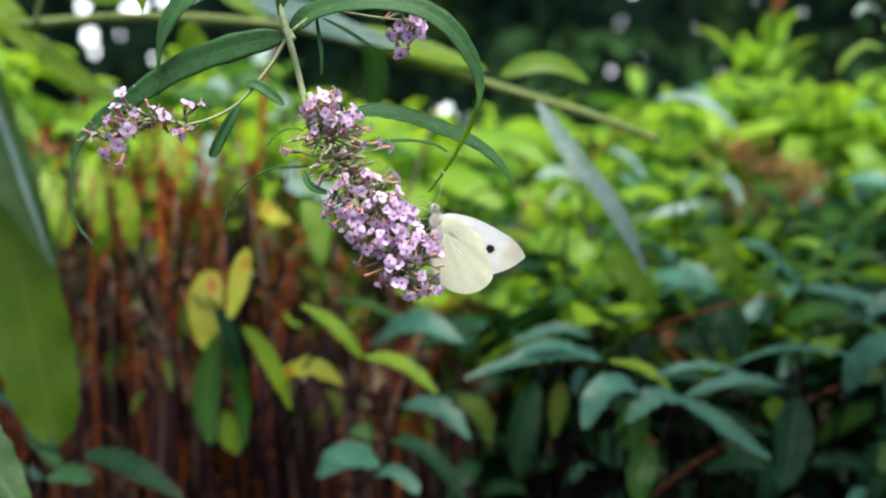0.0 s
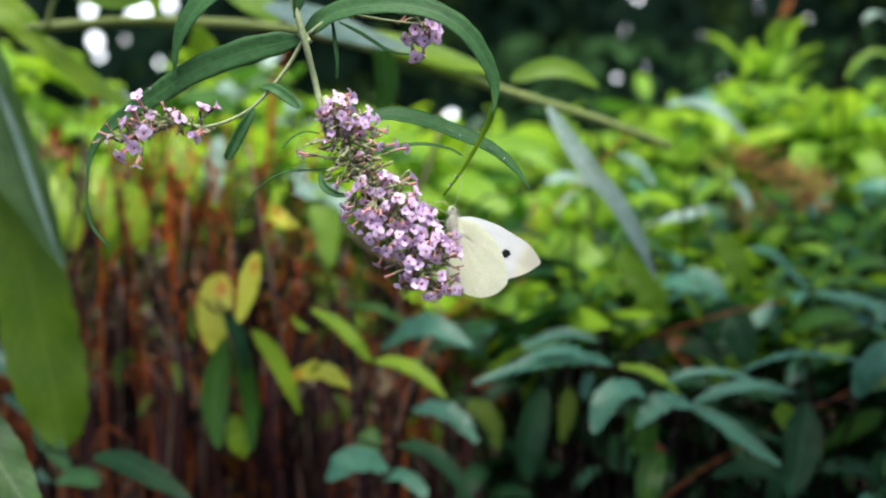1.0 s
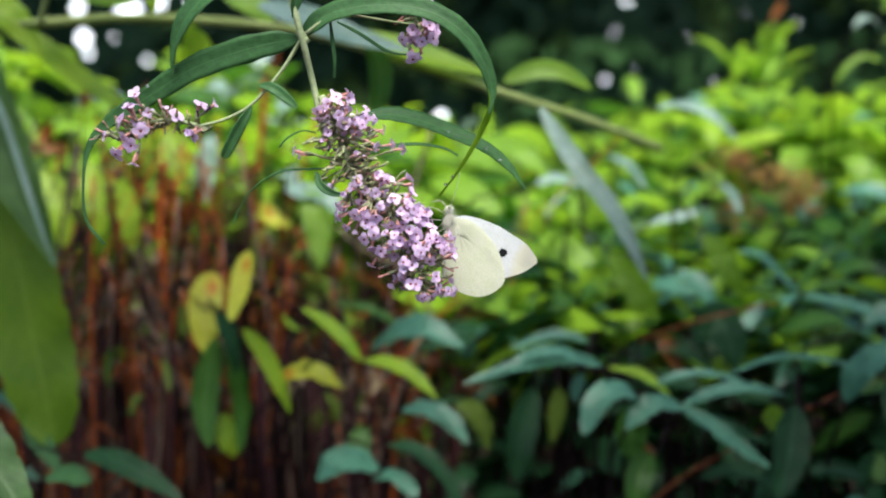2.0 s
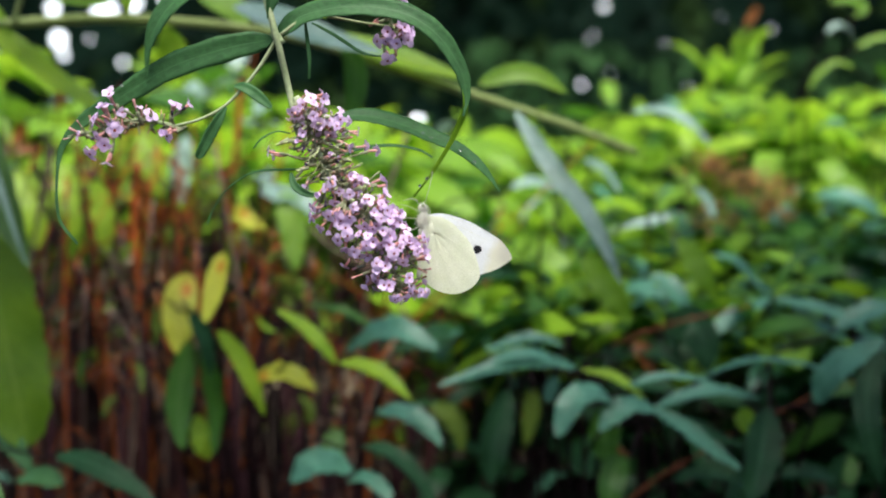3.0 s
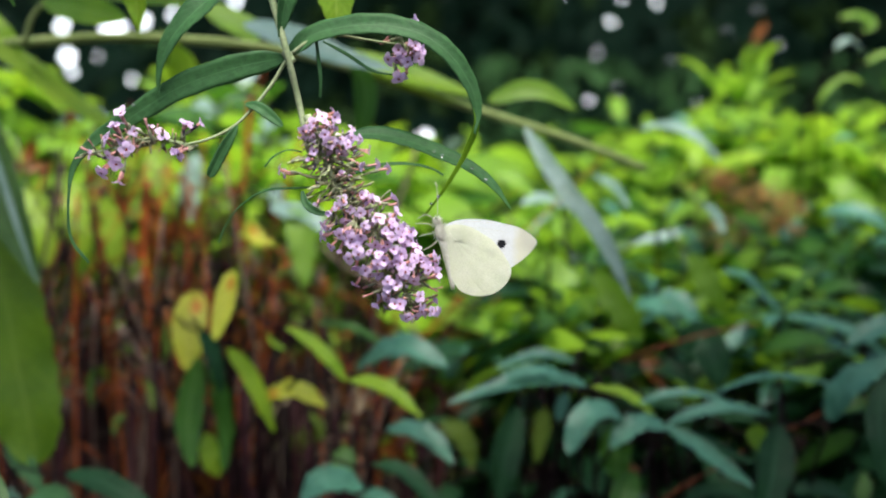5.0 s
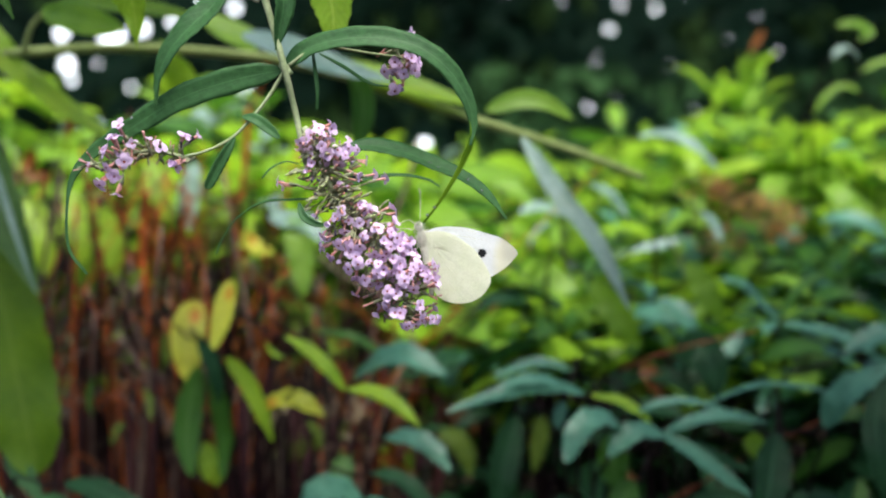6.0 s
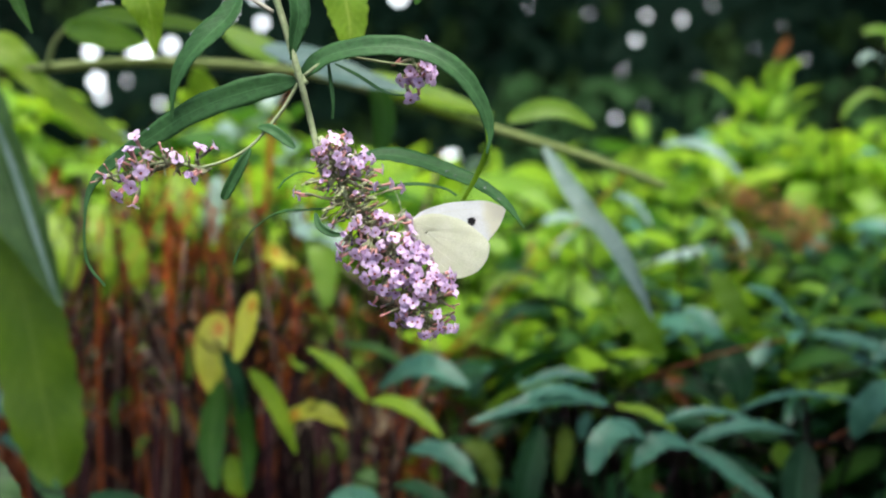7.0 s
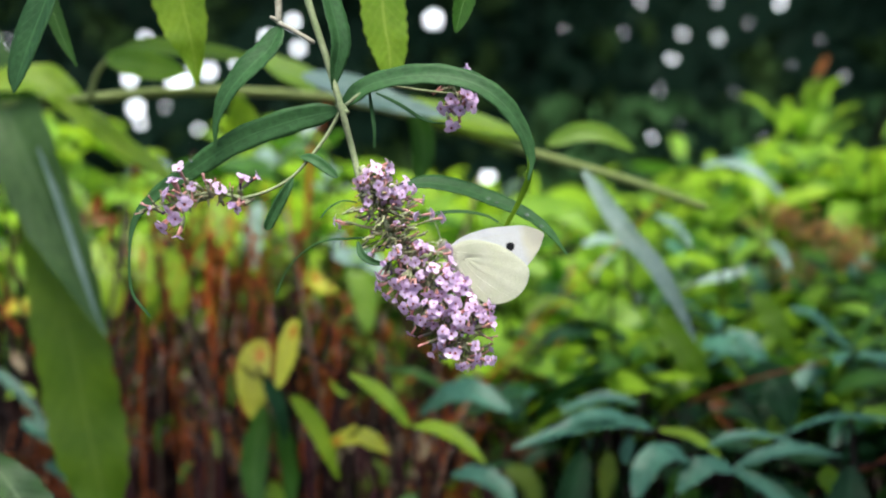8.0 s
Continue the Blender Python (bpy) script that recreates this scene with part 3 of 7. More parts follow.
def panicle(parent, axis, clusters, thick, seed, label, strays=(), cymes=(), bloom=1.0):
    """A flower spike: a rachis with short side stalks, and florets set round it. clusters: from, to, radius at both ends, count, mix."""
    rng = random.Random(seed)
    cs = spline(axis, 60)
    bm = bmesh.new()
    tube(bm, axis, thick, thick * 0.45, 8, 30, 0, 0.1, seed)
    sets = []
    for lo, hi, r0, r1, count, kinds in clusters:
        for k in range(count):
            s = lo + (hi - lo) * (k + rng.random()) / count
            i = min(int(s * 60), 59)
            c = cs[i].lerp(cs[i + 1], s * 60 - i)
            t = (cs[i + 1] - cs[i]).normalized()
            a = k * 2.39996 + rng.uniform(-0.4, 0.4)
            u = t.orthogonal().normalized()
            out = (u * math.cos(a) + t.cross(u) * math.sin(a))
            lean = rng.uniform(0.1, 0.55)
            way = (out + t * lean + Vector((0.05, -0.2, 0.22)) + Vector([rng.uniform(-0.42, 0.42) for _ in range(3)])).normalized()
            reach = (r0 + (r1 - r0) * (s - lo) / max(hi - lo, 1e-6)) * (rng.uniform(0.35, 1.12) if lo < 0.4 else rng.uniform(0.6, 1.1))
            kind = rng.choices(("open", "half", "bud", "spent", "dark"), kinds)[0]
            bank = {"open": OPEN_FLORETS, "half": HALF_FLORETS, "bud": BUDS, "spent": SPENTS, "dark": DARKS}[kind]
            me = rng.choice(bank)
            length = {"open": 0.0056, "half": 0.006, "bud": 0.005, "spent": 0.003, "dark": 0.004}[kind]
            start = c + way * max(reach - length, 0.0015)
            tube(bm, [c - t * 0.001, c.lerp(start, 0.6) - t * rng.uniform(-0.0006, 0.0014) + t.cross(way) * rng.uniform(-0.0008, 0.0008), start], 0.00024, 0.00017, 5, 4, 1)
            sets.append((me, start, (way + Vector([rng.uniform(-0.35, 0.35) for _ in range(3)])).normalized(), rng.uniform(0, 6.3), rng.uniform(0.5, 0.98)))
    for s, tip in strays:
        c, tip = cs[int(s * 60)], Vector(tip)
        way = (tip - c).normalized()
        start = tip - way * 0.0055
        tube(bm, [c, c.lerp(start, 0.5) - Vector((0, 0, 0.0008)), start], 0.00035, 0.00025, 5, 5, 1)
        sets.append((rng.choice(OPEN_FLORETS), start, way, rng.uniform(0, 6.3), rng.uniform(0.72, 0.95)))
    for x, y, z, count in cymes:
        # a short stalk from the axis, and florets fanning out of its end
        open_at = Vector((x, y, z))
        i = min(range(61), key=lambda q: (cs[q] - open_at).length)
        c = cs[max(i - 4, 0)]
        open_at += Vector([rng.uniform(-0.0012, 0.0012) for _ in range(3)])
        face = ((open_at - c).normalized() + Vector((rng.uniform(-0.55, 0.55), rng.uniform(-0.6, 0.2), rng.uniform(-0.35, 0.6)))).normalized()
        hub = open_at - face * 0.0064
        tube(bm, [c, c.lerp(hub, 0.5) - Vector((0, 0, 0.0006)), hub], 0.0004, 0.0003, 5, 4, 1)
        for k in range(count + 1):
            kind = rng.choices((OPEN_FLORETS, HALF_FLORETS, BUDS, DARKS), (3, 1, 3, 2.2))[0] if k >= count * 0.85 else OPEN_FLORETS
            spread = rng.uniform(0.15, 1.35) if count > 1 else 0.1
            u = face.orthogonal().normalized()
            a = k * 2.39996 + rng.uniform(-0.5, 0.5)
            way = (face + (u * math.cos(a) + face.cross(u) * math.sin(a)) * spread).normalized()
            start = hub + way * rng.uniform(0.0006, 0.0022)
            tube(bm, [hub, start], 0.00026, 0.00022, 5, 1, 1)
            sets.append((rng.choice(kind), start, way, rng.uniform(0, 6.3), bloom * rng.uniform(0.56, 0.9)))
    spike = part("panicle", bm, [STEM_GREEN, PEDICEL], parent, label, origin=axis[0])
    for me, start, way, spin, size in sets:
        placed(me.name.split(".")[0], me, spike, along(start - Vector(axis[0]), way, spin) @ Matrix.Scale(size, 4))
    return spike


# little flower heads: where each one opens, and how many florets it holds
CYMES_TOP = [(-0.0407, 0.342, 1.1065, 4), (-0.0368, 0.339, 1.1068, 4), (-0.0362, 0.342, 1.1112, 2), (-0.0331, 0.341, 1.1099, 3), (-0.033, 0.337, 1.107, 4), (-0.0297, 0.339, 1.1048, 4), (-0.0271, 0.341, 1.1042, 4), (-0.0247, 0.342, 1.1048, 2), (-0.0232, 0.343, 1.1026, 1)]
CYMES_SIDE = [(-0.0954, 0.341, 1.1112, 1), (-0.0905, 0.339, 1.1084, 3), (-0.0885, 0.34, 1.1073, 2), (-0.0986, 0.342, 1.1069, 1), (-0.0952, 0.339, 1.1021, 2), (-0.0963, 0.339, 1.0998, 2), (-0.0992, 0.341, 1.0978, 1), (-0.0937, 0.339, 1.0943, 1), (-0.1044, 0.343, 1.1018, 1), (-0.0761, 0.343, 1.1118, 1), (-0.0711, 0.343, 1.1101, 1), (-0.0775, 0.341, 1.1033, 1), (-0.0856, 0.341, 1.1104, 1)]
CYMES_SMALL = [(-0.0176, 0.354, 1.1303, 1), (-0.0147, 0.353, 1.1317, 2), (-0.0115, 0.353, 1.1309, 2), (-0.0095, 0.355, 1.1302, 1), (-0.0139, 0.352, 1.128, 2), (-0.011, 0.352, 1.1273, 2), (-0.0172, 0.354, 1.1276, 1), (-0.0165, 0.352, 1.1236, 1), (-0.0123, 0.356, 1.1343, 1)]
CYMES_UPPER = [(-0.0259, 0.336, 1.0846, 4), (-0.0221, 0.336, 1.0853, 4), (-0.0273, 0.338, 1.0887, 2), (-0.0239, 0.34, 1.0895, 1), (-0.0153, 0.335, 1.0834, 6), (-0.0113, 0.337, 1.0807, 6), (-0.0356, 0.338, 1.08, 2), (-0.0295, 0.335, 1.0802, 3), (-0.027, 0.333, 1.0774, 4), (-0.0222, 0.332, 1.0803, 5), (-0.017, 0.331, 1.0781, 5), (-0.0123, 0.333, 1.0782, 6), (-0.0087, 0.338, 1.0794, 3), (-0.0336, 0.337, 1.0758, 3), (-0.0269, 0.332, 1.0742, 4)]
CYMES_LOWER = [(-0.0209, 0.33, 1.0741, 5), (-0.0153, 0.33, 1.0756, 4), (-0.0093, 0.334, 1.0756, 5), (-0.0061, 0.335, 1.0714, 6), (-0.0116, 0.33, 1.0717, 5), (-0.022, 0.331, 1.0687, 6), (-0.017, 0.33, 1.0672, 5), (-0.013, 0.33, 1.0637, 2), (-0.019, 0.332, 1.062, 3), (-0.01, 0.331, 1.0682, 4), (-0.0046, 0.336, 1.0687, 4), (-0.0101, 0.333, 1.0587, 5), (-0.0058, 0.336, 1.0593, 3), (-0.0128, 0.333, 1.0574, 2), (-0.014, 0.329, 1.0703, 3)]


def build_branch():
    """The flowering branch: it arches over from a shrub that stands beside the view."""
    root = (-0.75, 0.45, -0.03)
    b = thing("buddleja_branch", root, "drooping buddleja branch with lilac flower spikes and narrow dark leaves", "branch")
    bm = bmesh.new()
    up = [root, (-0.72, 0.44, 0.6), (-0.55, 0.42, 1.15), (-0.3, 0.38, 1.34), (-0.12, 0.352, 1.27), (-0.0608, 0.3441, 1.1840), (-0.0549, 0.3425, 1.1598), (-0.0502, 0.3422, 1.1438), (-0.0464, 0.3418, 1.1297), (-0.0438, 0.3452, 1.1169), (-0.0415, 0.3442, 1.1059), (-0.0402, 0.3438, 1.1003)]
    tube(bm, up[:6], 0.005, 0.0011, 10, 60, 0, 0.06, 3)
    tube(bm, up[5:], 0.0011, 0.0008, 10, 40, 0, 0.06, 3)
    part("stem", bm, STEM_GREEN, b, "pale green stem")
    # knot where the side stalk and leaves leave the stem
    bm = bmesh.new()
    tube(bm, [(-0.0479, 0.3460, 1.1308), (-0.0467, 0.3459, 1.1295), (-0.0457, 0.3457, 1.1276)], 0.0013, 0.0017, 8, 5, 0, 0.2, 4)
    part("node", bm, STEM_GREEN, b)
    bm = bmesh.new()
    tube(bm, [(-0.0467, 0.3459, 1.1292), (-0.0511, 0.3452, 1.1218), (-0.0562, 0.3447, 1.1154), (-0.0618, 0.3442, 1.1099), (-0.0689, 0.3439, 1.1063), (-0.0768, 0.3437, 1.1044)], 0.00055, 0.0004, 8, 24, 0, 0.06, 5)
    part("side_stalk", bm, STEM_GREEN, b)
    bm = bmesh.new()
    tube(bm, [(-0.0459, 0.3470, 1.1302), (-0.0406, 0.3483, 1.1341), (-0.0335, 0.3495, 1.1358)], 0.0005, 0.0004, 6, 8, 0, 0.06, 5)
    tube(bm, [(-0.0335, 0.3495, 1.1358), (-0.0234, 0.3543, 1.1344), (-0.0137, 0.3563, 1.1333)], 0.0004, 0.0003, 6, 8, 0, 0.06, 5)
    part("side_stalk", bm, STEM_GREEN, b)
    # leaves
    leaf_part(b, [(-0.0479, 0.3458, 1.1289), (-0.0610, 0.3456, 1.1263), (-0.0771, 0.3461, 1.1210), (-0.0919, 0.3474, 1.1124), (-0.1018, 0.3479, 1.1065), (-0.1078, 0.3473, 1.0996), (-0.1097, 0.3465, 1.0908), (-0.1095, 0.3465, 1.0787), (-0.1045, 0.3468, 1.0711)], 0.0076,
              LEAF_DARK, (0, -1, 0.0), "dark green leaf with a drooping withered tip", base=0.45, tip=2.4, fold=0.1, wave=0.02, n=44)
    leaf_part(b, [(-0.0468, 0.3483, 1.1302), (-0.0386, 0.3481, 1.1360), (-0.0241, 0.3467, 1.1381), (-0.0107, 0.3459, 1.1360), (-0.0014, 0.3456, 1.1299), (0.0044, 0.3460, 1.1214), (0.0065, 0.3464, 1.1138), (0.0058, 0.3458, 1.1075)],
              0.0066, LEAF_DARK, (0.1, -1, 0.5), "long arching dark green leaf", base=0.35, tip=0.8, fold=0.25, wave=0.03, n=44)
    leaf_part(b, [(0.0056, 0.3463, 1.1154), (0.0061, 0.3462, 1.1099), (0.0035, 0.3473, 1.1032), (-0.0001, 0.3516, 1.0965), (-0.0044, 0.3559, 1.0897), (-0.0088, 0.3583, 1.0840)],
              0.0024, LEAF_FRESH, (0.9, -1, 0.2), "thin twisted leaf tip", base=0.5, tip=1.0, fold=0.3, n=30)
    leaf_part(b, [(-0.0318, 0.3536, 1.1067), (-0.0238, 0.3560, 1.1077), (-0.0149, 0.3571, 1.1061), (-0.0051, 0.3581, 1.1024), (0.0045, 0.3579, 1.0980), (0.0117, 0.3576, 1.0923), (0.0165, 0.3572, 1.0857)], 0.0060, LEAF_DARK, (0.2, -0.8, 0.75),
              "narrow dark green leaf with pale dust", base=0.5, tip=0.9, fold=0.22, wave=0.02, n=34)
    leaf_part(b, [(-0.0340, 0.3483, 1.0929), (-0.0287, 0.3528, 1.0963), (-0.0223, 0.3552, 1.0982), (-0.0142, 0.3564, 1.0988), (-0.0068, 0.3566, 1.0975), (-0.0032, 0.3565, 1.0955)], 0.0019, LEAF_DARK, (0, -0.5, 1), base=0.4, tip=0.7, fold=0.5)
    leaf_part(b, [(-0.0423, 0.3389, 1.0916), (-0.0410, 0.3376, 1.0879), (-0.0376, 0.3375, 1.0857), (-0.0337, 0.3396, 1.0852)], 0.0021, LEAF_DARK, base=0.5, tip=0.8, fold=0.3)
    leaf_part(b, [(-0.0430, 0.3449, 1.1024), (-0.0469, 0.3448, 1.1030), (-0.0508, 0.3435, 1.1011), (-0.0532, 0.3432, 1.0983)], 0.0007, LEAF_DARK, (0, -0.3, 1), fold=0.3)
    leaf_part(b, [(-0.0382, 0.3447, 1.0925), (-0.0447, 0.3456, 1.0921), (-0.0538, 0.3476, 1.0914), (-0.0616, 0.3502, 1.0868), (-0.0660, 0.3517, 1.0812), (-0.0682, 0.3523, 1.0763)], 0.0013, LEAF_DARK, (0, -0.4, 1), base=0.4, fold=0.4)
    leaf_part(b, [(-0.0610, 0.3442, 1.1099), (-0.0630, 0.3429, 1.1064), (-0.0655, 0.3425, 1.1020), (-0.0681, 0.3420, 1.0969), (-0.0687, 0.3419, 1.0955)], 0.0034, LEAF_DARK, (0.5, -1, 0), base=0.6, tip=0.6, fold=0.3)
    leaf_part(b, [(-0.0587, 0.3447, 1.1159), (-0.0551, 0.3436, 1.1151), (-0.0516, 0.3434, 1.1127), (-0.0481, 0.3432, 1.1097)], 0.0033, LEAF_DARK, (-0.3, -1, 0.6), base=0.5, tip=0.5, fold=0.3)
    leaf_part(b, [(-0.0391, 0.3493, 1.1346), (-0.0384, 0.3497, 1.1276), (-0.0379, 0.3493, 1.1228), (-0.0382, 0.3499, 1.1181)], 0.0012, LEAF_DARK, base=0.5, fold=0.4)
    leaf_part(b, [(-0.0375, 0.3519, 1.1339), (-0.0313, 0.3538, 1.1304), (-0.0234, 0.3556, 1.1256), (-0.0162, 0.3577, 1.1247)], 0.0022, LEAF_DARK, (0, -0.5, 1), fold=0.4)
    leaf_part(b, [(-0.0504, 0.3443, 1.1726), (-0.0488, 0.3429, 1.1596), (-0.0463, 0.3416, 1.1483), (-0.0474, 0.3412, 1.1405), (-0.0485, 0.3409, 1.1342)], 0.0068, LEAF_DARK, (0.8, -1, 0.2), "dark leaf hanging along the stem", base=0.6, tip=0.9, fold=0.35, n=28)
    # the twig above with its hanging leaf
    bm = bmesh.new()
    tube(bm, [(-0.0627, 0.3514, 1.1922), (-0.0642, 0.3484, 1.1707), (-0.0639, 0.3459, 1.1575), (-0.0642, 0.3457, 1.1543)], 0.0012, 0.0009, 7, 12, 0, 0.1, 6)
    tube(bm, [(-0.0642, 0.3457, 1.1543), (-0.0594, 0.3439, 1.1516), (-0.0534, 0.3421, 1.1477)], 0.0007, 0.0006, 6, 8, 0, 0.1, 6)
    tube(bm, [(-0.0645, 0.3458, 1.1549), (-0.0662, 0.3447, 1.1558)], 0.0008, 0.0005, 6, 4, 0, 0.1, 6)
    part("twig", bm, TWIG_PALE, b, "pale grey dry twig")
    leaf_part(b, [(-0.0634, 0.3458, 1.1533), (-0.0664, 0.3443, 1.1470), (-0.0724, 0.3427, 1.1411), (-0.0783, 0.3421, 1.1343), (-0.0819, 0.3426, 1.1266), (-0.0828, 0.3432, 1.1191)], 0.0078, LEAF_DARK, (-0.35, -1, 0.3), "dark green leaf with a twisted tip",
              base=0.5, tip=1.2, fold=0.28, wave=0.03, n=28)
    # dew on the leaves
    for p in ((-0.0059, 0.3561, 1.1027), (-0.0035, 0.3560, 1.1014), (0.0052, 0.3559, 1.0977), (0.0092, 0.3557, 1.0944), (-0.0893, 0.3407, 1.1157), (-0.0929, 0.3404, 1.1126), (-0.0047, 0.3539, 1.0897), (-0.0068, 0.3556, 1.0874)):
        bm = bmesh.new()
        bmesh.ops.create_icosphere(bm, subdivisions=2, radius=0.00042, matrix=Matrix.Translation(p) @ Matrix.Diagonal((1.3, 0.8, 1, 1)))
        part("dew_drop", bm, DEW, b, "clear dew drop")
    # flower spikes
    main = panicle(b, [(-0.0413, 0.3444, 1.1127), (-0.0377, 0.3428, 1.1061), (-0.0351, 0.3422, 1.0985), (-0.0320, 0.3415, 1.0903), (-0.0263, 0.3409, 1.0843), (-0.0218, 0.3404, 1.0780), (-0.0177, 0.3398, 1.0711), (-0.0138, 0.3391, 1.0638), (-0.0098, 0.3387, 1.0585)],
                   [(0.05, 0.2, 0.005, 0.0100, 18, (1, 2.5, 3.5, 3, 0.2)), (0.12, 0.47, 0.0108, 0.0096, 165, (0.25, 0.5, 1.2, 9, 1.4)),
                    (0.40, 0.55, 0.0080, 0.0110, 26, (2, 1, 2, 4, 1.2)), (0.48, 0.86, 0.0122, 0.0115, 64, (1.2, 1.5, 3, 5, 2.2)), (0.84, 1.0, 0.0095, 0.0060, 22, (1.5, 1, 2, 5, 0.5))],
                   0.0011, 21, "lilac flower spike with faded brown florets near its stalk",
                   [(0.3, (-0.0499, 0.3431, 1.0976)), (0.29, (-0.0492, 0.3460, 1.0966)), (0.28, (-0.0213, 0.3493, 1.0991)), (0.3, (-0.0181, 0.3501, 1.0978)), (0.62, (-0.0279, 0.3362, 1.0641)), (0.42, (-0.0146, 0.3433, 1.0880)), (0.5, (-0.0375, 0.3377, 1.0813)), (0.5, (-0.0373, 0.3394, 1.0784))],
                   CYMES_TOP + CYMES_UPPER + CYMES_LOWER)
    panicle(b, [(-0.0753, 0.3437, 1.1045), (-0.0819, 0.3438, 1.1061), (-0.0883, 0.3438, 1.1061), (-0.0953, 0.3436, 1.1039), (-0.1057, 0.3445, 1.1017)],
            [(0.0, 0.3, 0.005, 0.005, 8, (0.2, 0.5, 2, 6, 1)), (0.3, 0.98, 0.006, 0.005, 22, (0.1, 0.4, 2, 8, 0.4))], 0.0006, 8, "small sparse lilac flower spike", cymes=CYMES_SIDE, bloom=1.2)
    panicle(b, [(-0.0173, 0.3569, 1.1403), (-0.0150, 0.3564, 1.1346), (-0.0137, 0.3559, 1.1297)], [(0.0, 1.0, 0.006, 0.006, 16, (0.5, 1, 3, 5, 0.5))], 0.0006, 9, "small lilac flower spike behind a leaf", cymes=CYMES_SMALL, bloom=1.12)
    return b, main


# ---- butterfly ----
def wing_mesh(name, outline, veins, under, upper, sign):
    """A thin two-sided wing in the y-z plane; outline as (forward, out) in millimetres; sign: which side is the underside."""
    bm = bmesh.new()
    pts = spline([(0, f * 0.001, d * 0.001) for f, d in outline + outline[:1]], 72)[:-1]
    hub = Vector((0, 0, 0))
    mid = sum(pts, Vector()) / len(pts)
    for side, mat in ((sign, 0), (-sign, 1)):
        off = Vector((side * 0.00006, 0, 0))
        rings = []
        for s in (0.02, 0.3, 0.55, 0.8, 1.0):
            ring = []
            for p in pts:
                q = hub.lerp(mid, 0.35).lerp(p, s)
                bow = 0.0006 * math.sin(q.z * 140) + 0.00004 * math.sin(math.atan2(q.y, q.z + 1e-6) * 26) * s
                ring.append(bm.verts.new(q + off + Vector((bow * sign, 0, 0))))
            rings.append(ring)
        faces = [bm.faces.new(rings[0])]
        n = len(pts)
        for a, b in zip(rings, rings[1:]):
            for k in range(n):
                faces.append(bm.faces.new((a[k], a[(k + 1) % n], b[(k + 1) % n], b[k])))
        for f in faces:
            f.material_index = mat
    made = []
    for path in veins:
        line = [(sign * (0.0001 + 0.0006 * math.sin(d * 0.14)), f * 0.001, d * 0.001) for f, d in path]
        made.append(mesh_of("vein", tube(bmesh.new(), line, 0.00006, 0.00004, 4, 8), VEIN))
    return mesh_of(name, bm, [under, upper]), made


FOREWING = [(1.6, 0.0), (2.1, 3.4), (1.4, 7.4), (-0.3, 12.2), (-3.0, 17.0), (-5.5, 20.9), (-8.6, 23.4), (-10.6, 24.2), (-11.7, 23.2), (-13.7, 20.1), (-15.2, 15.8), (-16.0, 11.5), (-15.5, 8.0), (-8.0, 3.0), (-1.5, 0.0)]
HINDWING = [(1.5, 0.5), (0.8, 4.4), (-0.8, 7.3), (-3.9, 10.4), (-7.0, 12.7), (-11.0, 14.2), (-15.8, 15.1), (-18.8, 13.0), (-20.5, 9.8), (-20.8, 6.4), (-19.6, 2.4), (-17.0, -0.7), (-12.5, -1.8), (-6.0, -1.2), (0.0, -0.8)]
HIND_VEINS = [[(0, 1), (-5, 6), (-9, 12.6)], [(0, 1), (-8, 5), (-15.2, 13.4)], [(0, 1), (-9, 3.6), (-18.4, 10.4)], [(-1, 1), (-10, 2), (-20, 6)], [(-1, 0.5), (-10, 0), (-19, 1.6)], [(0, 2), (-1.2, 6), (-4.2, 9.8)]]
FORE_VEINS = [[(0.5, 1), (-2, 10), (-9, 23)], [(0.5, 1), (-4, 9), (-12, 20.5)], [(0.5, 1), (1.2, 4), (-0.3, 10.5), (-4, 18)]]


def tuft(bm, centre, radii, count, length, seed):
    """Fine hairs standing on an egg-shaped body, swept backwards."""
    rng = random.Random(seed)
    for _ in range(count):
        d = Vector((rng.gauss(0, 1), rng.gauss(0, 1), rng.gauss(0, 1))).normalized()
        foot = Vector(centre) + Vector((d.x * radii[0], d.y * radii[1], d.z * radii[2])) * 0.95
        end = foot + (d + Vector((0, -0.8, 0.25))).normalized() * length * rng.uniform(0.5, 1.1)
        side = d.cross(Vector((rng.uniform(-1, 1), 1, rng.uniform(-1, 1)))).normalized() * 0.00007
        bm.faces.new([bm.verts.new(q) for q in (foot - side, foot + side, end)])


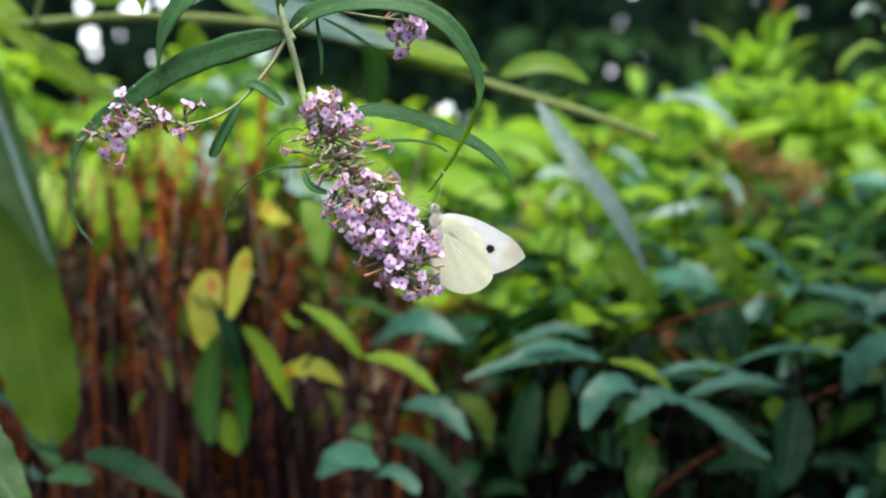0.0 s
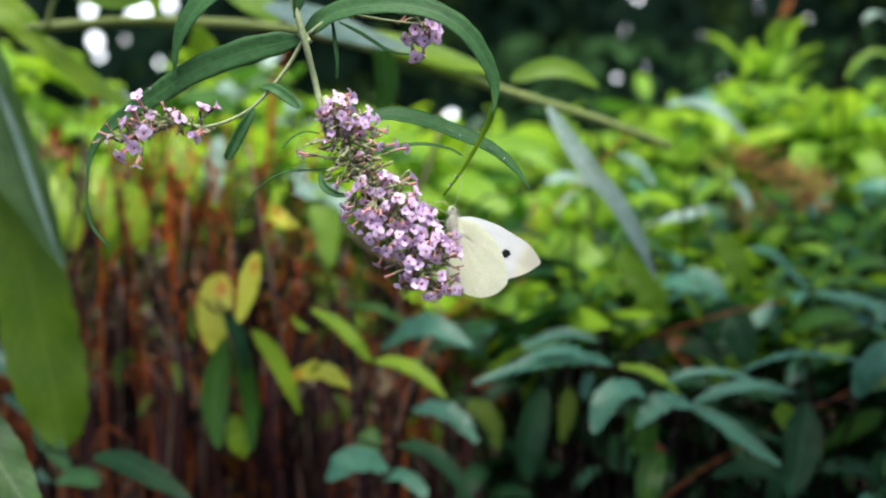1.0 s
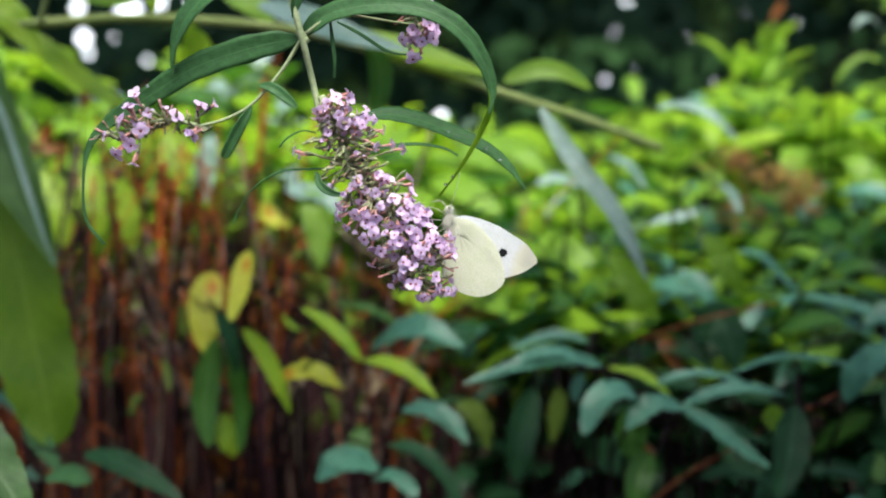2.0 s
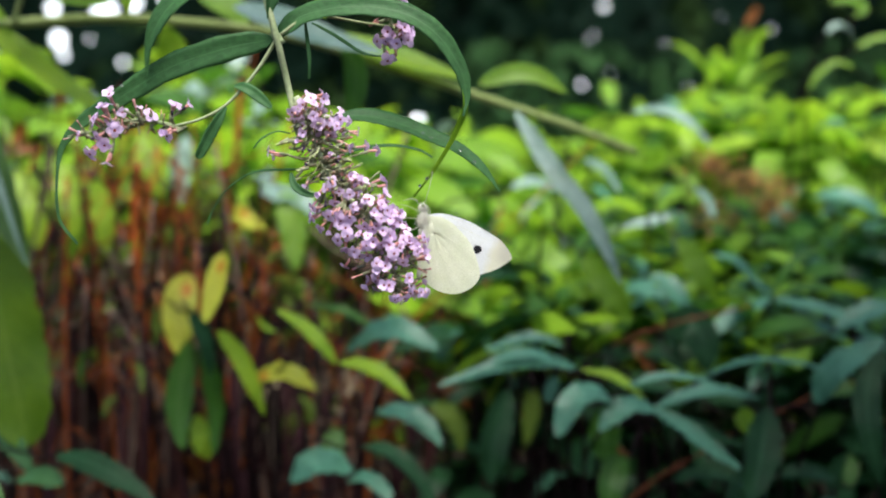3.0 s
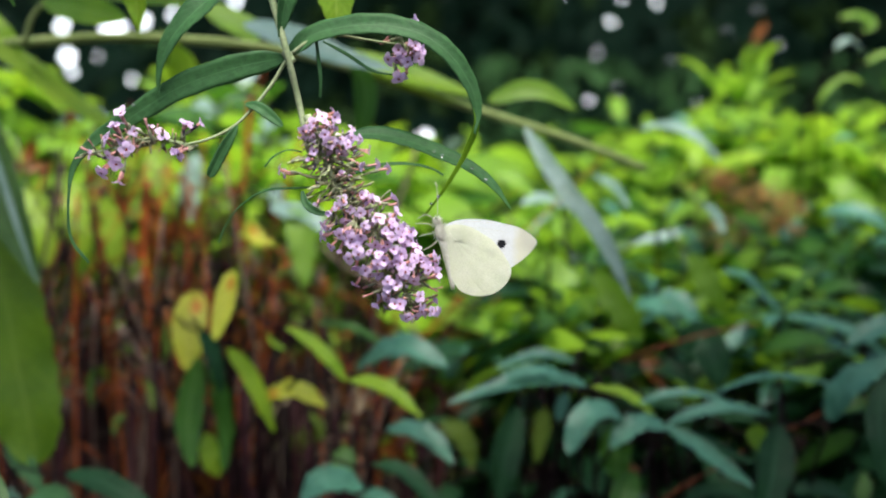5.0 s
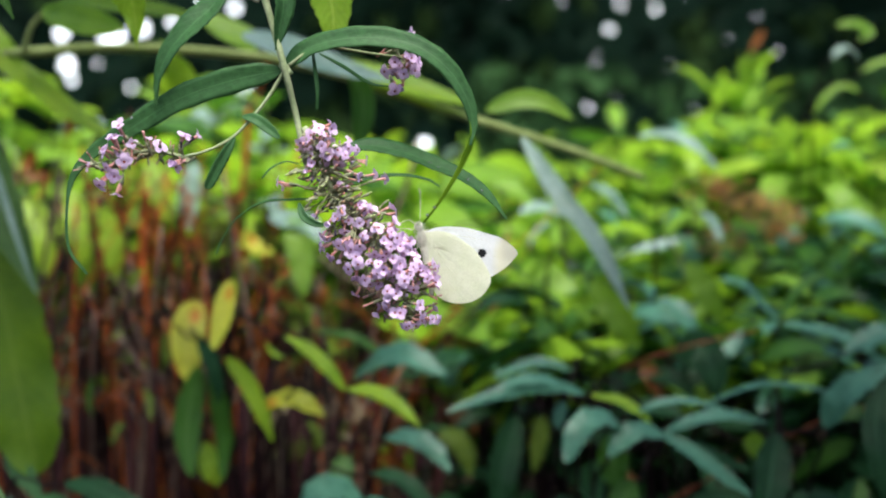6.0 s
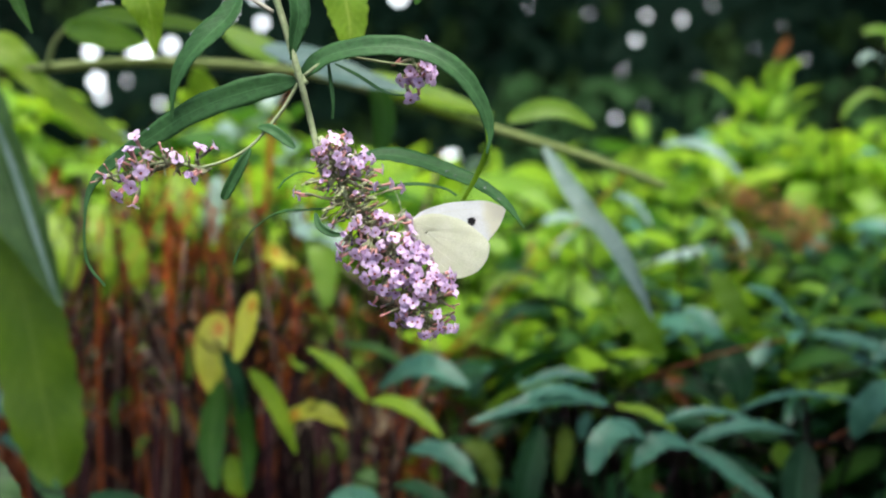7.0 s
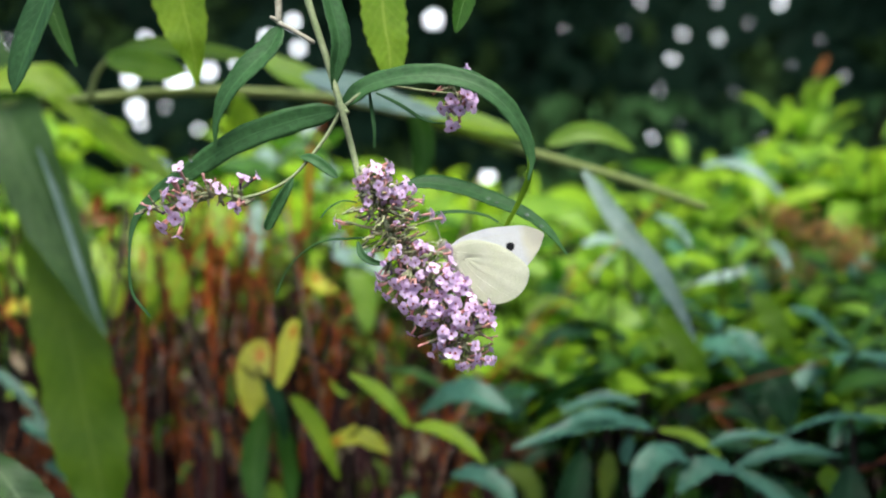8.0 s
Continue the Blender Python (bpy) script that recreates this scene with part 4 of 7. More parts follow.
def build_butterfly():
    b = thing("butterfly", (0, 0, 0), "cream white butterfly with dark wing spots feeding on the flower spike", "butterfly")
    # body: y forward, z towards the back, x to its right
    bm = bmesh.new()
    tube(bm, [(0, -0.0165, -0.0022), (0, -0.012, -0.0017), (0, -0.007, -0.0012), (0, -0.0025, -0.0008)], 0.0006, 0.0015, 10, 10, 0, 0.05, 1)
    part("abdomen", bm, FUR, b)
    bm = bmesh.new()
    bmesh.ops.create_icosphere(bm, subdivisions=3, radius=0.0018, matrix=pose(0, 0.0, -0.0008) @ Matrix.Diagonal((0.85, 1.5, 0.95, 1)))
    for v in bm.verts:
        v.co += v.normal * 0.00022 * noise.noise(v.co * 3000)
    tuft(bm, (0, 0.0002, -0.0006), (0.0015, 0.0026, 0.0017), 420, 0.0023, 3)
    part("thorax", bm, FUR, b, "pale furry thorax")
    bm = bmesh.new()
    bmesh.ops.create_icosphere(bm, subdivisions=2, radius=0.0013, matrix=pose(0, 0.0037, -0.001))
    for v in bm.verts:
        v.co += v.normal * 0.0002 * noise.noise(v.co * 3000)
    tuft(bm, (0, 0.0037, -0.001), (0.0012, 0.0012, 0.0012), 160, 0.0014, 5)
    head = part("head", bm, FUR, b)
    for side in (-1, 1):
        bm = bmesh.new()
        bmesh.ops.create_icosphere(bm, subdivisions=2, radius=0.0006, matrix=pose(side * 0.0009, 0.0042, -0.0009))
        part("eye", bm, EYE, head)
        bm = bmesh.new()
        tube(bm, [(side * 0.0004, 0.0046, -0.0005), (side * 0.0016, 0.009, 0.0008), (side * 0.003, 0.0125, 0.0016)], 0.00006, 0.00005, 5, 10)
        tube(bm, [(side * 0.003, 0.0125, 0.0016), (side * 0.0033, 0.0133, 0.0017), (side * 0.0036, 0.014, 0.0018)], 0.00007, 0.00016, 6, 4)
        part("antenna", bm, ANTENNA, head)
        for k, (y0, y1) in enumerate(((0.0018, 0.0042), (0.0002, 0.0008), (-0.0014, -0.003))):
            bm = bmesh.new()
            tube(bm, [(side * 0.0006, y0, -0.0018), (side * 0.0019, y1 * 0.8, -0.0034), (side * 0.0016, y1, -0.0055), (side * 0.0018, y1 * 1.1, -0.0072)], 0.00009, 0.00006, 5, 10)
            part("leg", bm, ANTENNA, b)
    bm = bmesh.new()
    tube(bm, [(0, 0.0044, -0.0018), (0, 0.0062, -0.0034), (0, 0.0058, -0.0064)], 0.00014, 0.0001, 5, 8)
    part("proboscis", bm, ANTENNA, head)
    wings = {}
    for side in (-1, 1):
        # under each closed pair the forewing lies inside the hindwing
        for name, (me, veins), x in (("forewing", wing_mesh("forewing", FOREWING, FORE_VEINS, FORE_UNDER, FORE_UPPER, side), 0.0004),
                            ("hindwing", wing_mesh("hindwing", HINDWING, HIND_VEINS, HIND_UNDER, HIND_UPPER, side), 0.001)):
            ob = placed(name, me, b, pose(side * x, 0, 0.0002))
            for vein in veins:
                placed("vein", vein, ob, Matrix.Identity(4))
            wings[name, side] = (ob, Vector((side * x, 0, 0.0002)))
    return b, wings


# seconds, place of the wing roots, roll in the picture, turn of the head away, near forewing swing, opening of the near and far wings, far forewing swing
BUTTERFLY_ROWS = [
    (0.0, (-0.0058, 0.3490, 1.0761), 0, 4, 0, 2, 2, 0), (0.5, (-0.0056, 0.3486, 1.0765), 1, 4, 0, 2, 2, 0), (1.0, (-0.0051, 0.3487, 1.0764), 2, 4, 0, 2, 2, 0), (2.5, (-0.0048, 0.3468, 1.0772), 1, 4, 0, 2, 2, 0),
    (3.0, (-0.0048, 0.3464, 1.0778), 0, 4, 0, 2, 2, 0), (3.1, (-0.0036, 0.3469, 1.0786), -2, 8, 0, 4, 6, 0), (3.2, (-0.0054, 0.3455, 1.0820), -32, -4, 38, 32, -20, -4), (3.3, (-0.0074, 0.3460, 1.0846), -35, 10, 24, 20, 26, 8),
    (3.4, (-0.0069, 0.3472, 1.0829), -19, 8, 11, 6, 6, 9), (3.5, (-0.0075, 0.3484, 1.0826), -18, 5, 5, 2, 2, 5), (3.7, (-0.0069, 0.3478, 1.0809), -17, 5, 3, 2, 2, 3), (4.0, (-0.0063, 0.3473, 1.0805), -16, 4, 0, 2, 2, 0),
    (4.5, (-0.0070, 0.3478, 1.0805), -20, 6, 1, 2, 2, 1), (4.7, (-0.0031, 0.3475, 1.0803), -19, 6, 1, 2, 2, 1), (5.8, (-0.0029, 0.3453, 1.0784), -12, 5, 0, 2, 2, 0), (6.0, (-0.0072, 0.3451, 1.0812), -14, 6, 0, 2, 3, 0),
    (6.1, (-0.0082, 0.3444, 1.0812), -10, 9, 30, 36, 58, 28), (6.2, (-0.0106, 0.3440, 1.0860), -29, 2, 30, 3, 8, 10), (6.3, (-0.0117, 0.3442, 1.0861), -41, 12, 27, 3, 36, 4), (6.4, (-0.0162, 0.3454, 1.0890), -48, -4, 22, 3, 6, 21),
    (6.5, (-0.0186, 0.3466, 1.0887), -46, 2, 9, 2, 3, 9), (6.6, (-0.0209, 0.3465, 1.0870), -40, -2, 14, 3, 4, 5), (6.7, (-0.0193, 0.3467, 1.0889), -35, 4, 5, 2, 2, 5), (6.8, (-0.0154, 0.3467, 1.0870), -34, 5, 4, 2, 2, 4),
    (7.0, (-0.0154, 0.3469, 1.0872), -33, 4, 0, 2, 2, 0), (7.5, (-0.0168, 0.3483, 1.0881), -35, 4, 0, 2, 2, 0), (8.0, (-0.0164, 0.3469, 1.0875), -34, 4, 0, 2, 2, 0),
]
# body forward up, back of the body to the right, its left side to the viewer
BUTTERFLY_BASE = Matrix(((0, 0, 1, 0), (1, 0, 0, 0), (0, 1, 0, 0), (0, 0, 0, 1)))


# ---- other branches overhead and beside ----
def build_overhead():
    root = (-0.8, 0.6, -0.03)
    b = thing("buddleja_branch", root, "leafy buddleja branch hanging in from above, with added unseen leaves for shade", "branch")
    bm = bmesh.new()
    tube(bm, [root, (-0.78, 0.6, 0.8), (-0.6, 0.55, 1.3), (-0.3, 0.46, 1.42), (0.0, 0.42, 1.40), (0.12, 0.40, 1.36)], 0.006, 0.0015, 8, 60, 0, 0.05, 2)
    tube(bm, [(-0.62, 0.55, 1.28), (-0.45, 0.6, 1.33), (-0.36, 0.66, 1.28), (-0.3250, 0.6700, 1.2500), (-0.2850, 0.6640, 1.2000), (-0.2691, 0.6550, 1.1566)], 0.003, 0.001, 7, 24, 0, 0.05, 2)
    tube(bm, [(-0.05, 0.425, 1.41), (-0.02, 0.41, 1.28), (-0.0442, 0.4080, 1.1906)], 0.0018, 0.001, 6, 14, 0, 0.05, 2)
    tube(bm, [(-0.2, 0.44, 1.425), (-0.13, 0.43, 1.3), (-0.1178, 0.4300, 1.2060)], 0.0018, 0.001, 6, 14, 0, 0.05, 2)
    tube(bm, [(0.03, 0.41, 1.40), (0.02, 0.38, 1.28), (-0.0098, 0.3690, 1.1776)], 0.0018, 0.001, 6, 14, 0, 0.05, 2)
    tube(bm, [(-0.3, 0.46, 1.42), (-0.22, 0.42, 1.3), (-0.1336, 0.3669, 1.1854)], 0.0018, 0.001, 6, 14, 0, 0.05, 2)
    part("stem", bm, STEM_GREEN, b)
    leaf_part(b, [(-0.0442, 0.4080, 1.1906), (-0.0412, 0.4070, 1.1772), (-0.0399, 0.4050, 1.1619), (-0.0383, 0.4040, 1.1506), (-0.0388, 0.4030, 1.1405)], 0.0150, LEAF_LIME, (0.2, -1, 0), "bright green leaf lit through", base=0.6, tip=0.8, wave=0.02)
    leaf_part(b, [(-0.1178, 0.4300, 1.2060), (-0.1143, 0.4280, 1.1877), (-0.1131, 0.4250, 1.1752), (-0.1095, 0.4200, 1.1626), (-0.1079, 0.4200, 1.1528), (-0.1073, 0.4200, 1.1420)], 0.0215, LEAF_LIME, (-0.2, -1, 0), "bright green leaf with a drawn-out tip", base=0.6, tip=1.35, wave=0.025, n=30)
    leaf_part(b, [(-0.0098, 0.3690, 1.1776), (-0.0110, 0.3654, 1.1653), (-0.0128, 0.3640, 1.1584), (-0.0145, 0.3627, 1.1520)], 0.0068, LEAF_MID, (0.5, -1, 0), "green leaf with a brown tip", base=0.6, tip=0.7)
    leaf_part(b, [(-0.1336, 0.3669, 1.1854), (-0.1375, 0.3640, 1.1680), (-0.1426, 0.3621, 1.1543), (-0.1464, 0.3615, 1.1442), (-0.1481, 0.3611, 1.1383)], 0.0115, LEAF_DARK, (-0.4, -1, 0.2), "dark green hanging leaf", base=0.6, tip=0.9, fold=0.3)
    leaf_part(b, [(-0.1522, 0.3958, 1.1830), (-0.1488, 0.3955, 1.1699), (-0.1450, 0.3952, 1.1587), (-0.1408, 0.3951, 1.1497)], 0.0055, LEAF_MID, (0.4, -1, 0.2), base=0.5, tip=0.9)
    # the broad leaf hanging close by
    leaf_part(b, [(-0.2691, 0.6550, 1.1566), (-0.2596, 0.6500, 1.1161), (-0.2475, 0.6450, 1.0698), (-0.2363, 0.6370, 1.0276), (-0.2280, 0.6300, 0.9922), (-0.2206, 0.6240, 0.9652), (-0.2160, 0.6200, 0.9430)], 0.0400, LEAF_BROAD, (0.25, -1, -0.1),
              "broad green leaf hanging beside the flowers", base=0.85, tip=0.5, fold=0.16, wave=0.045, n=40)
    leaf_part(b, [(-0.3250, 0.6700, 1.2500), (-0.3070, 0.6600, 1.2140), (-0.2863, 0.6500, 1.1843), (-0.2667, 0.6400, 1.1525), (-0.2517, 0.6320, 1.1217), (-0.2377, 0.6280, 1.0915), (-0.2241, 0.6250, 1.0631), (-0.2126, 0.6220, 1.0365)], 0.0370, LEAF_DULL, (-0.25, -0.8, 0.7),
              "dull grey-green upper leaf", base=0.6, tip=0.85, fold=0.3, wave=0.03, n=36)
    # rolled margin as an extra strip, its reflected sheen put into pale grey
    leaf_part(b, [(-0.2459, 0.6240, 1.1363), (-0.2364, 0.6220, 1.1108), (-0.2287, 0.6200, 1.0884), (-0.2206, 0.6180, 1.0633), (-0.2119, 0.6160, 1.0382)], 0.0038, LEAF_GREY_SHEEN, (0.2, -0.8, 0.8),
              "pale rolled margin of the upper leaf", base=0.5, tip=0.7, fold=0.4, wave=0.06, n=26)
    # the leafy top of the bush, added out of view to shade the low growth
    rng = random.Random(52)
    bank = [leaf_mesh("leaf", rng.uniform(0.085, 0.12), rng.uniform(0.017, 0.024), rng.uniform(0.1, 0.3), 0.2, 0.5, 0.8, LEAF_DARK) for _ in range(4)]
    bm = bmesh.new()
    for k in range(13):
        x = -0.30 + 0.076 * k
        line = spline([(x, 0.50, 1.40), (x, 0.44, 1.38), (x + rng.uniform(-0.03, 0.03), 0.37, 1.36), (x + rng.uniform(-0.04, 0.04), 0.28, 1.34)], 18)
        tube(bm, line, 0.0016, 0.0008, 5, 14)
        for i, c in enumerate(line[2:]):
            # leaf density along x sets how much shade falls below
            if rng.random() > (0.43 if x < -0.08 else 0.15 if x < 0.14 else 0.8):
                continue
            a = i * 1.57 + rng.uniform(-0.5, 0.5)
            for half in (0, math.pi):
                m = Matrix.Translation(c - Vector(root)) @ Matrix.Rotation(a + half, 4, "Z") @ Matrix.Rotation(rng.uniform(-0.2, 0.35), 4, "Y") @ Matrix.Rotation(rng.uniform(-0.5, 0.5), 4, "X")
                placed("leaf", rng.choice(bank), b, m)
    # two more unseen twigs, added for shade over the stalks
    for k in range(2):
        x = -0.18 + 0.07 * k
        line = spline([(x, 0.44, 1.39), (x + rng.uniform(-0.03, 0.03), 0.50, 1.395), (x + rng.uniform(-0.04, 0.04), 0.58, 1.38)], 10)
        tube(bm, line, 0.0014, 0.0008, 5, 10)
        for i, c in enumerate(line[1:]):
            if rng.random() > 0.3:
                continue
            a = i * 1.57 + rng.uniform(-0.5, 0.5)
            for half in (0, math.pi):
                m = Matrix.Translation(c - Vector(root)) @ Matrix.Rotation(a + half, 4, "Z") @ Matrix.Rotation(rng.uniform(-0.2, 0.35), 4, "Y") @ Matrix.Rotation(rng.uniform(-0.5, 0.5), 4, "X")
                placed("leaf", rng.choice(bank), b, m)
    # more added shading leaves, further back on the darker side
    for k in range(6):
        x = 0.25 + 0.075 * k
        line = spline([(x, 0.50, 1.40), (x + rng.uniform(-0.03, 0.03), 0.57, 1.40), (x + rng.uniform(-0.05, 0.05), 0.64, 1.39), (x + rng.uniform(-0.06, 0.06), 0.72, 1.37)], 14)
        tube(bm, line, 0.0016, 0.0008, 5, 14)
        for i, c in enumerate(line[2:]):
            if rng.random() > 0.62:
                continue
            a = i * 1.57 + rng.uniform(-0.5, 0.5)
            for half in (0, math.pi):
                m = Matrix.Translation(c - Vector(root)) @ Matrix.Rotation(a + half, 4, "Z") @ Matrix.Rotation(rng.uniform(-0.2, 0.35), 4, "Y") @ Matrix.Rotation(rng.uniform(-0.5, 0.5), 4, "X")
                placed("leaf", rng.choice(bank), b, m)
    tube(bm, [(-0.6, 0.55, 1.3), (-0.36, 0.50, 1.40), (0.0, 0.50, 1.41), (0.64, 0.50, 1.39)], 0.004, 0.0015, 7, 30)
    part("twig", bm, STEM_GREEN, b)


def build_back_branch():
    root = (-1.0, 0.8, -0.03)
    b = thing("buddleja_branch", root, "long pale green arching branch behind the flowers", "branch")
    bm = bmesh.new()
    run = [root, (-0.95, 0.78, 0.7), (-0.6, 0.7, 1.1), (-0.2924, 0.6474, 1.1564), (-0.2311, 0.6428, 1.1618), (-0.1708, 0.6380, 1.1640), (-0.1065, 0.6376, 1.1596), (-0.0655, 0.6369, 1.1514), (-0.0246, 0.6358, 1.1383), (0.0222, 0.6344, 1.1226), (0.0637, 0.6382, 1.1093), (0.1013, 0.6420, 1.0948)]
    tube(bm, run[:5], 0.0055, 0.0026, 9, 40, 0, 0.05, 7)
    tube(bm, run[4:], 0.0026, 0.0022, 9, 50, 0, 0.05, 7)
    part("stem", bm, STEM_PALE, b, "pale green stem")
    bm = bmesh.new()
    tube(bm, [(-0.2161, 0.6216, 1.1599), (-0.2106, 0.6174, 1.1724), (-0.2006, 0.6134, 1.1817)], 0.0016, 0.001, 7, 10)
    part("side_stalk", bm, STEM_PALE, b)
    leaf_part(b, [(-0.2020, 0.6133, 1.1812), (-0.1831, 0.6045, 1.1837), (-0.1579, 0.5958, 1.1790), (-0.1385, 0.5969, 1.1768), (-0.1191, 0.5978, 1.1724)], 0.0170, LEAF_FRESH, (0.1, -0.6, 0.9), "green leaf with a pale sheen", base=0.5, tip=0.7)
    leaf_part(b, [(-0.2035, 0.6132, 1.1803), (-0.1831, 0.5941, 1.1741), (-0.1664, 0.5849, 1.1698), (-0.1542, 0.5805, 1.1668)], 0.0140, LEAF_BRIGHT, (0, -1, 0.1), base=0.5, tip=0.7)
    leaf_part(b, [(0.0374, 0.6339, 1.1168), (0.0460, 0.6174, 1.1007), (0.0560, 0.6009, 1.0841), (0.0693, 0.5944, 1.0671), (0.0796, 0.5928, 1.0484), (0.0880, 0.5962, 1.0299)], 0.0104, LEAF_GREY_SHEEN, (-0.3, -0.75, 0.95), "grey-green leaf hanging from the branch", base=0.6, tip=0.8, n=28)
    leaf_part(b, [(-0.0579, 0.6385, 1.1551), (-0.0344, 0.6335, 1.1474), (-0.0111, 0.6284, 1.1393), (0.0118, 0.6285, 1.1326)], 0.0165, LEAF_LIME, (0, -0.7, 0.9), base=0.5, tip=0.7)
    leaf_part(b, [(0.0192, 0.6386, 1.1301), (0.0354, 0.6396, 1.1357), (0.0500, 0.6399, 1.1343), (0.0645, 0.6395, 1.1257)], 0.0110, LEAF_BRIGHT, (0, -1, 0.4), base=0.5, tip=0.7)
    leaf_part(b, [(-0.1032, 0.6187, 1.1690), (-0.0805, 0.5996, 1.1594), (-0.0575, 0.5906, 1.1497), (-0.0273, 0.5871, 1.1417)], 0.0230, LEAF_GREY_SHEEN, (0, -0.55, 1), "pale grey-green leaf", base=0.5, tip=0.7)
    leaf_part(b, [(-0.0488, 0.6011, 1.1488), (-0.0435, 0.6010, 1.1376), (-0.0430, 0.6004, 1.1236), (-0.0461, 0.5997, 1.1098)], 0.0120, LEAF_MID, (0.3, -1, 0), base=0.6, tip=0.7)
    leaf_part(b, [(-0.2419, 0.6479, 1.1629), (-0.2211, 0.6465, 1.1466), (-0.2018, 0.6501, 1.1306), (-0.1747, 0.6537, 1.1134)], 0.0150, LEAF_LIME, (0, -0.7, 0.9), base=0.5, tip=0.7)
    leaf_part(b, [(-0.2831, 0.6381, 1.1709), (-0.2529, 0.6400, 1.1731), (-0.2380, 0.6406, 1.1652), (-0.2205, 0.6407, 1.1421)], 0.0200, LEAF_LIME, (0.1, -0.9, 0.6), base=0.5, tip=0.7, wave=0.05)
    leaf_part(b, [(-0.1468, 0.6477, 1.1600), (-0.1449, 0.6517, 1.1485), (-0.1491, 0.6557, 1.1368), (-0.1624, 0.6597, 1.1250)], 0.0200, LEAF_LIME, (0.3, -0.8, 0.8), base=0.6, tip=0.7)
    leaf_part(b, [(-0.1022, 0.6479, 1.1629), (-0.1082, 0.6485, 1.1688), (-0.1200, 0.6490, 1.1748), (-0.1330, 0.6548, 1.1843)], 0.0160, LEAF_BRIGHT, (0, -0.8, 0.7), base=0.6, tip=0.7)


# ---- low plants in the middle distance ----
def sprig(name, root, label, group="low leafy plants"):
    """A low plant: its stems and leaves are added one by one with sprout()."""
    p = thing(name, root, label, "plant", group)
    return p


def sprout(p, pts, width, material, facing):
    """One stem from the root of a plant, ending in one leaf along the given points."""
    rng = random.Random(len(bpy.data.objects))
    foot, base = ORIGIN[p.name], Vector(pts[0])
    way = (base - Vector(pts[1])).normalized()
    knee = base + way * 0.04 + Vector((rng.uniform(-0.02, 0.02), 0.03, -0.05))
    low = foot.lerp(knee, 0.6) + Vector((rng.uniform(-0.03, 0.03), rng.uniform(0, 0.05), 0))
    bm = bmesh.new()
    tube(bm, [foot, low, knee, base], 0.0018, 0.0007, 6, 16, 0, 0.05, 1)
    part("stem", bm, STEM_BROWN, p)
    leaf_part(p, pts, width, material, facing, base=0.6, tip=rng.uniform(0.58, 0.75), fold=rng.uniform(0.04, 0.26), wave=rng.uniform(0.02, 0.055), n=18, m=6, thick=0)


FADED_HEADS = [((0.1899, 0.93, 1.0882), (0.208, 0.92, 1.0798)), ((0.2037, 0.92, 1.0833), (0.2326, 0.91, 1.0674)), ((0.2134, 0.91, 1.0775), (0.2553, 0.9, 1.0586)), ((0.2239, 0.9, 1.0615), (0.2515, 0.89, 1.0491)), ((0.1907, 0.9, 1.0502), (0.2157, 0.89, 1.0408)), ((0.2472, 0.95, 1.0695), (0.2709, 0.94, 1.0629))]


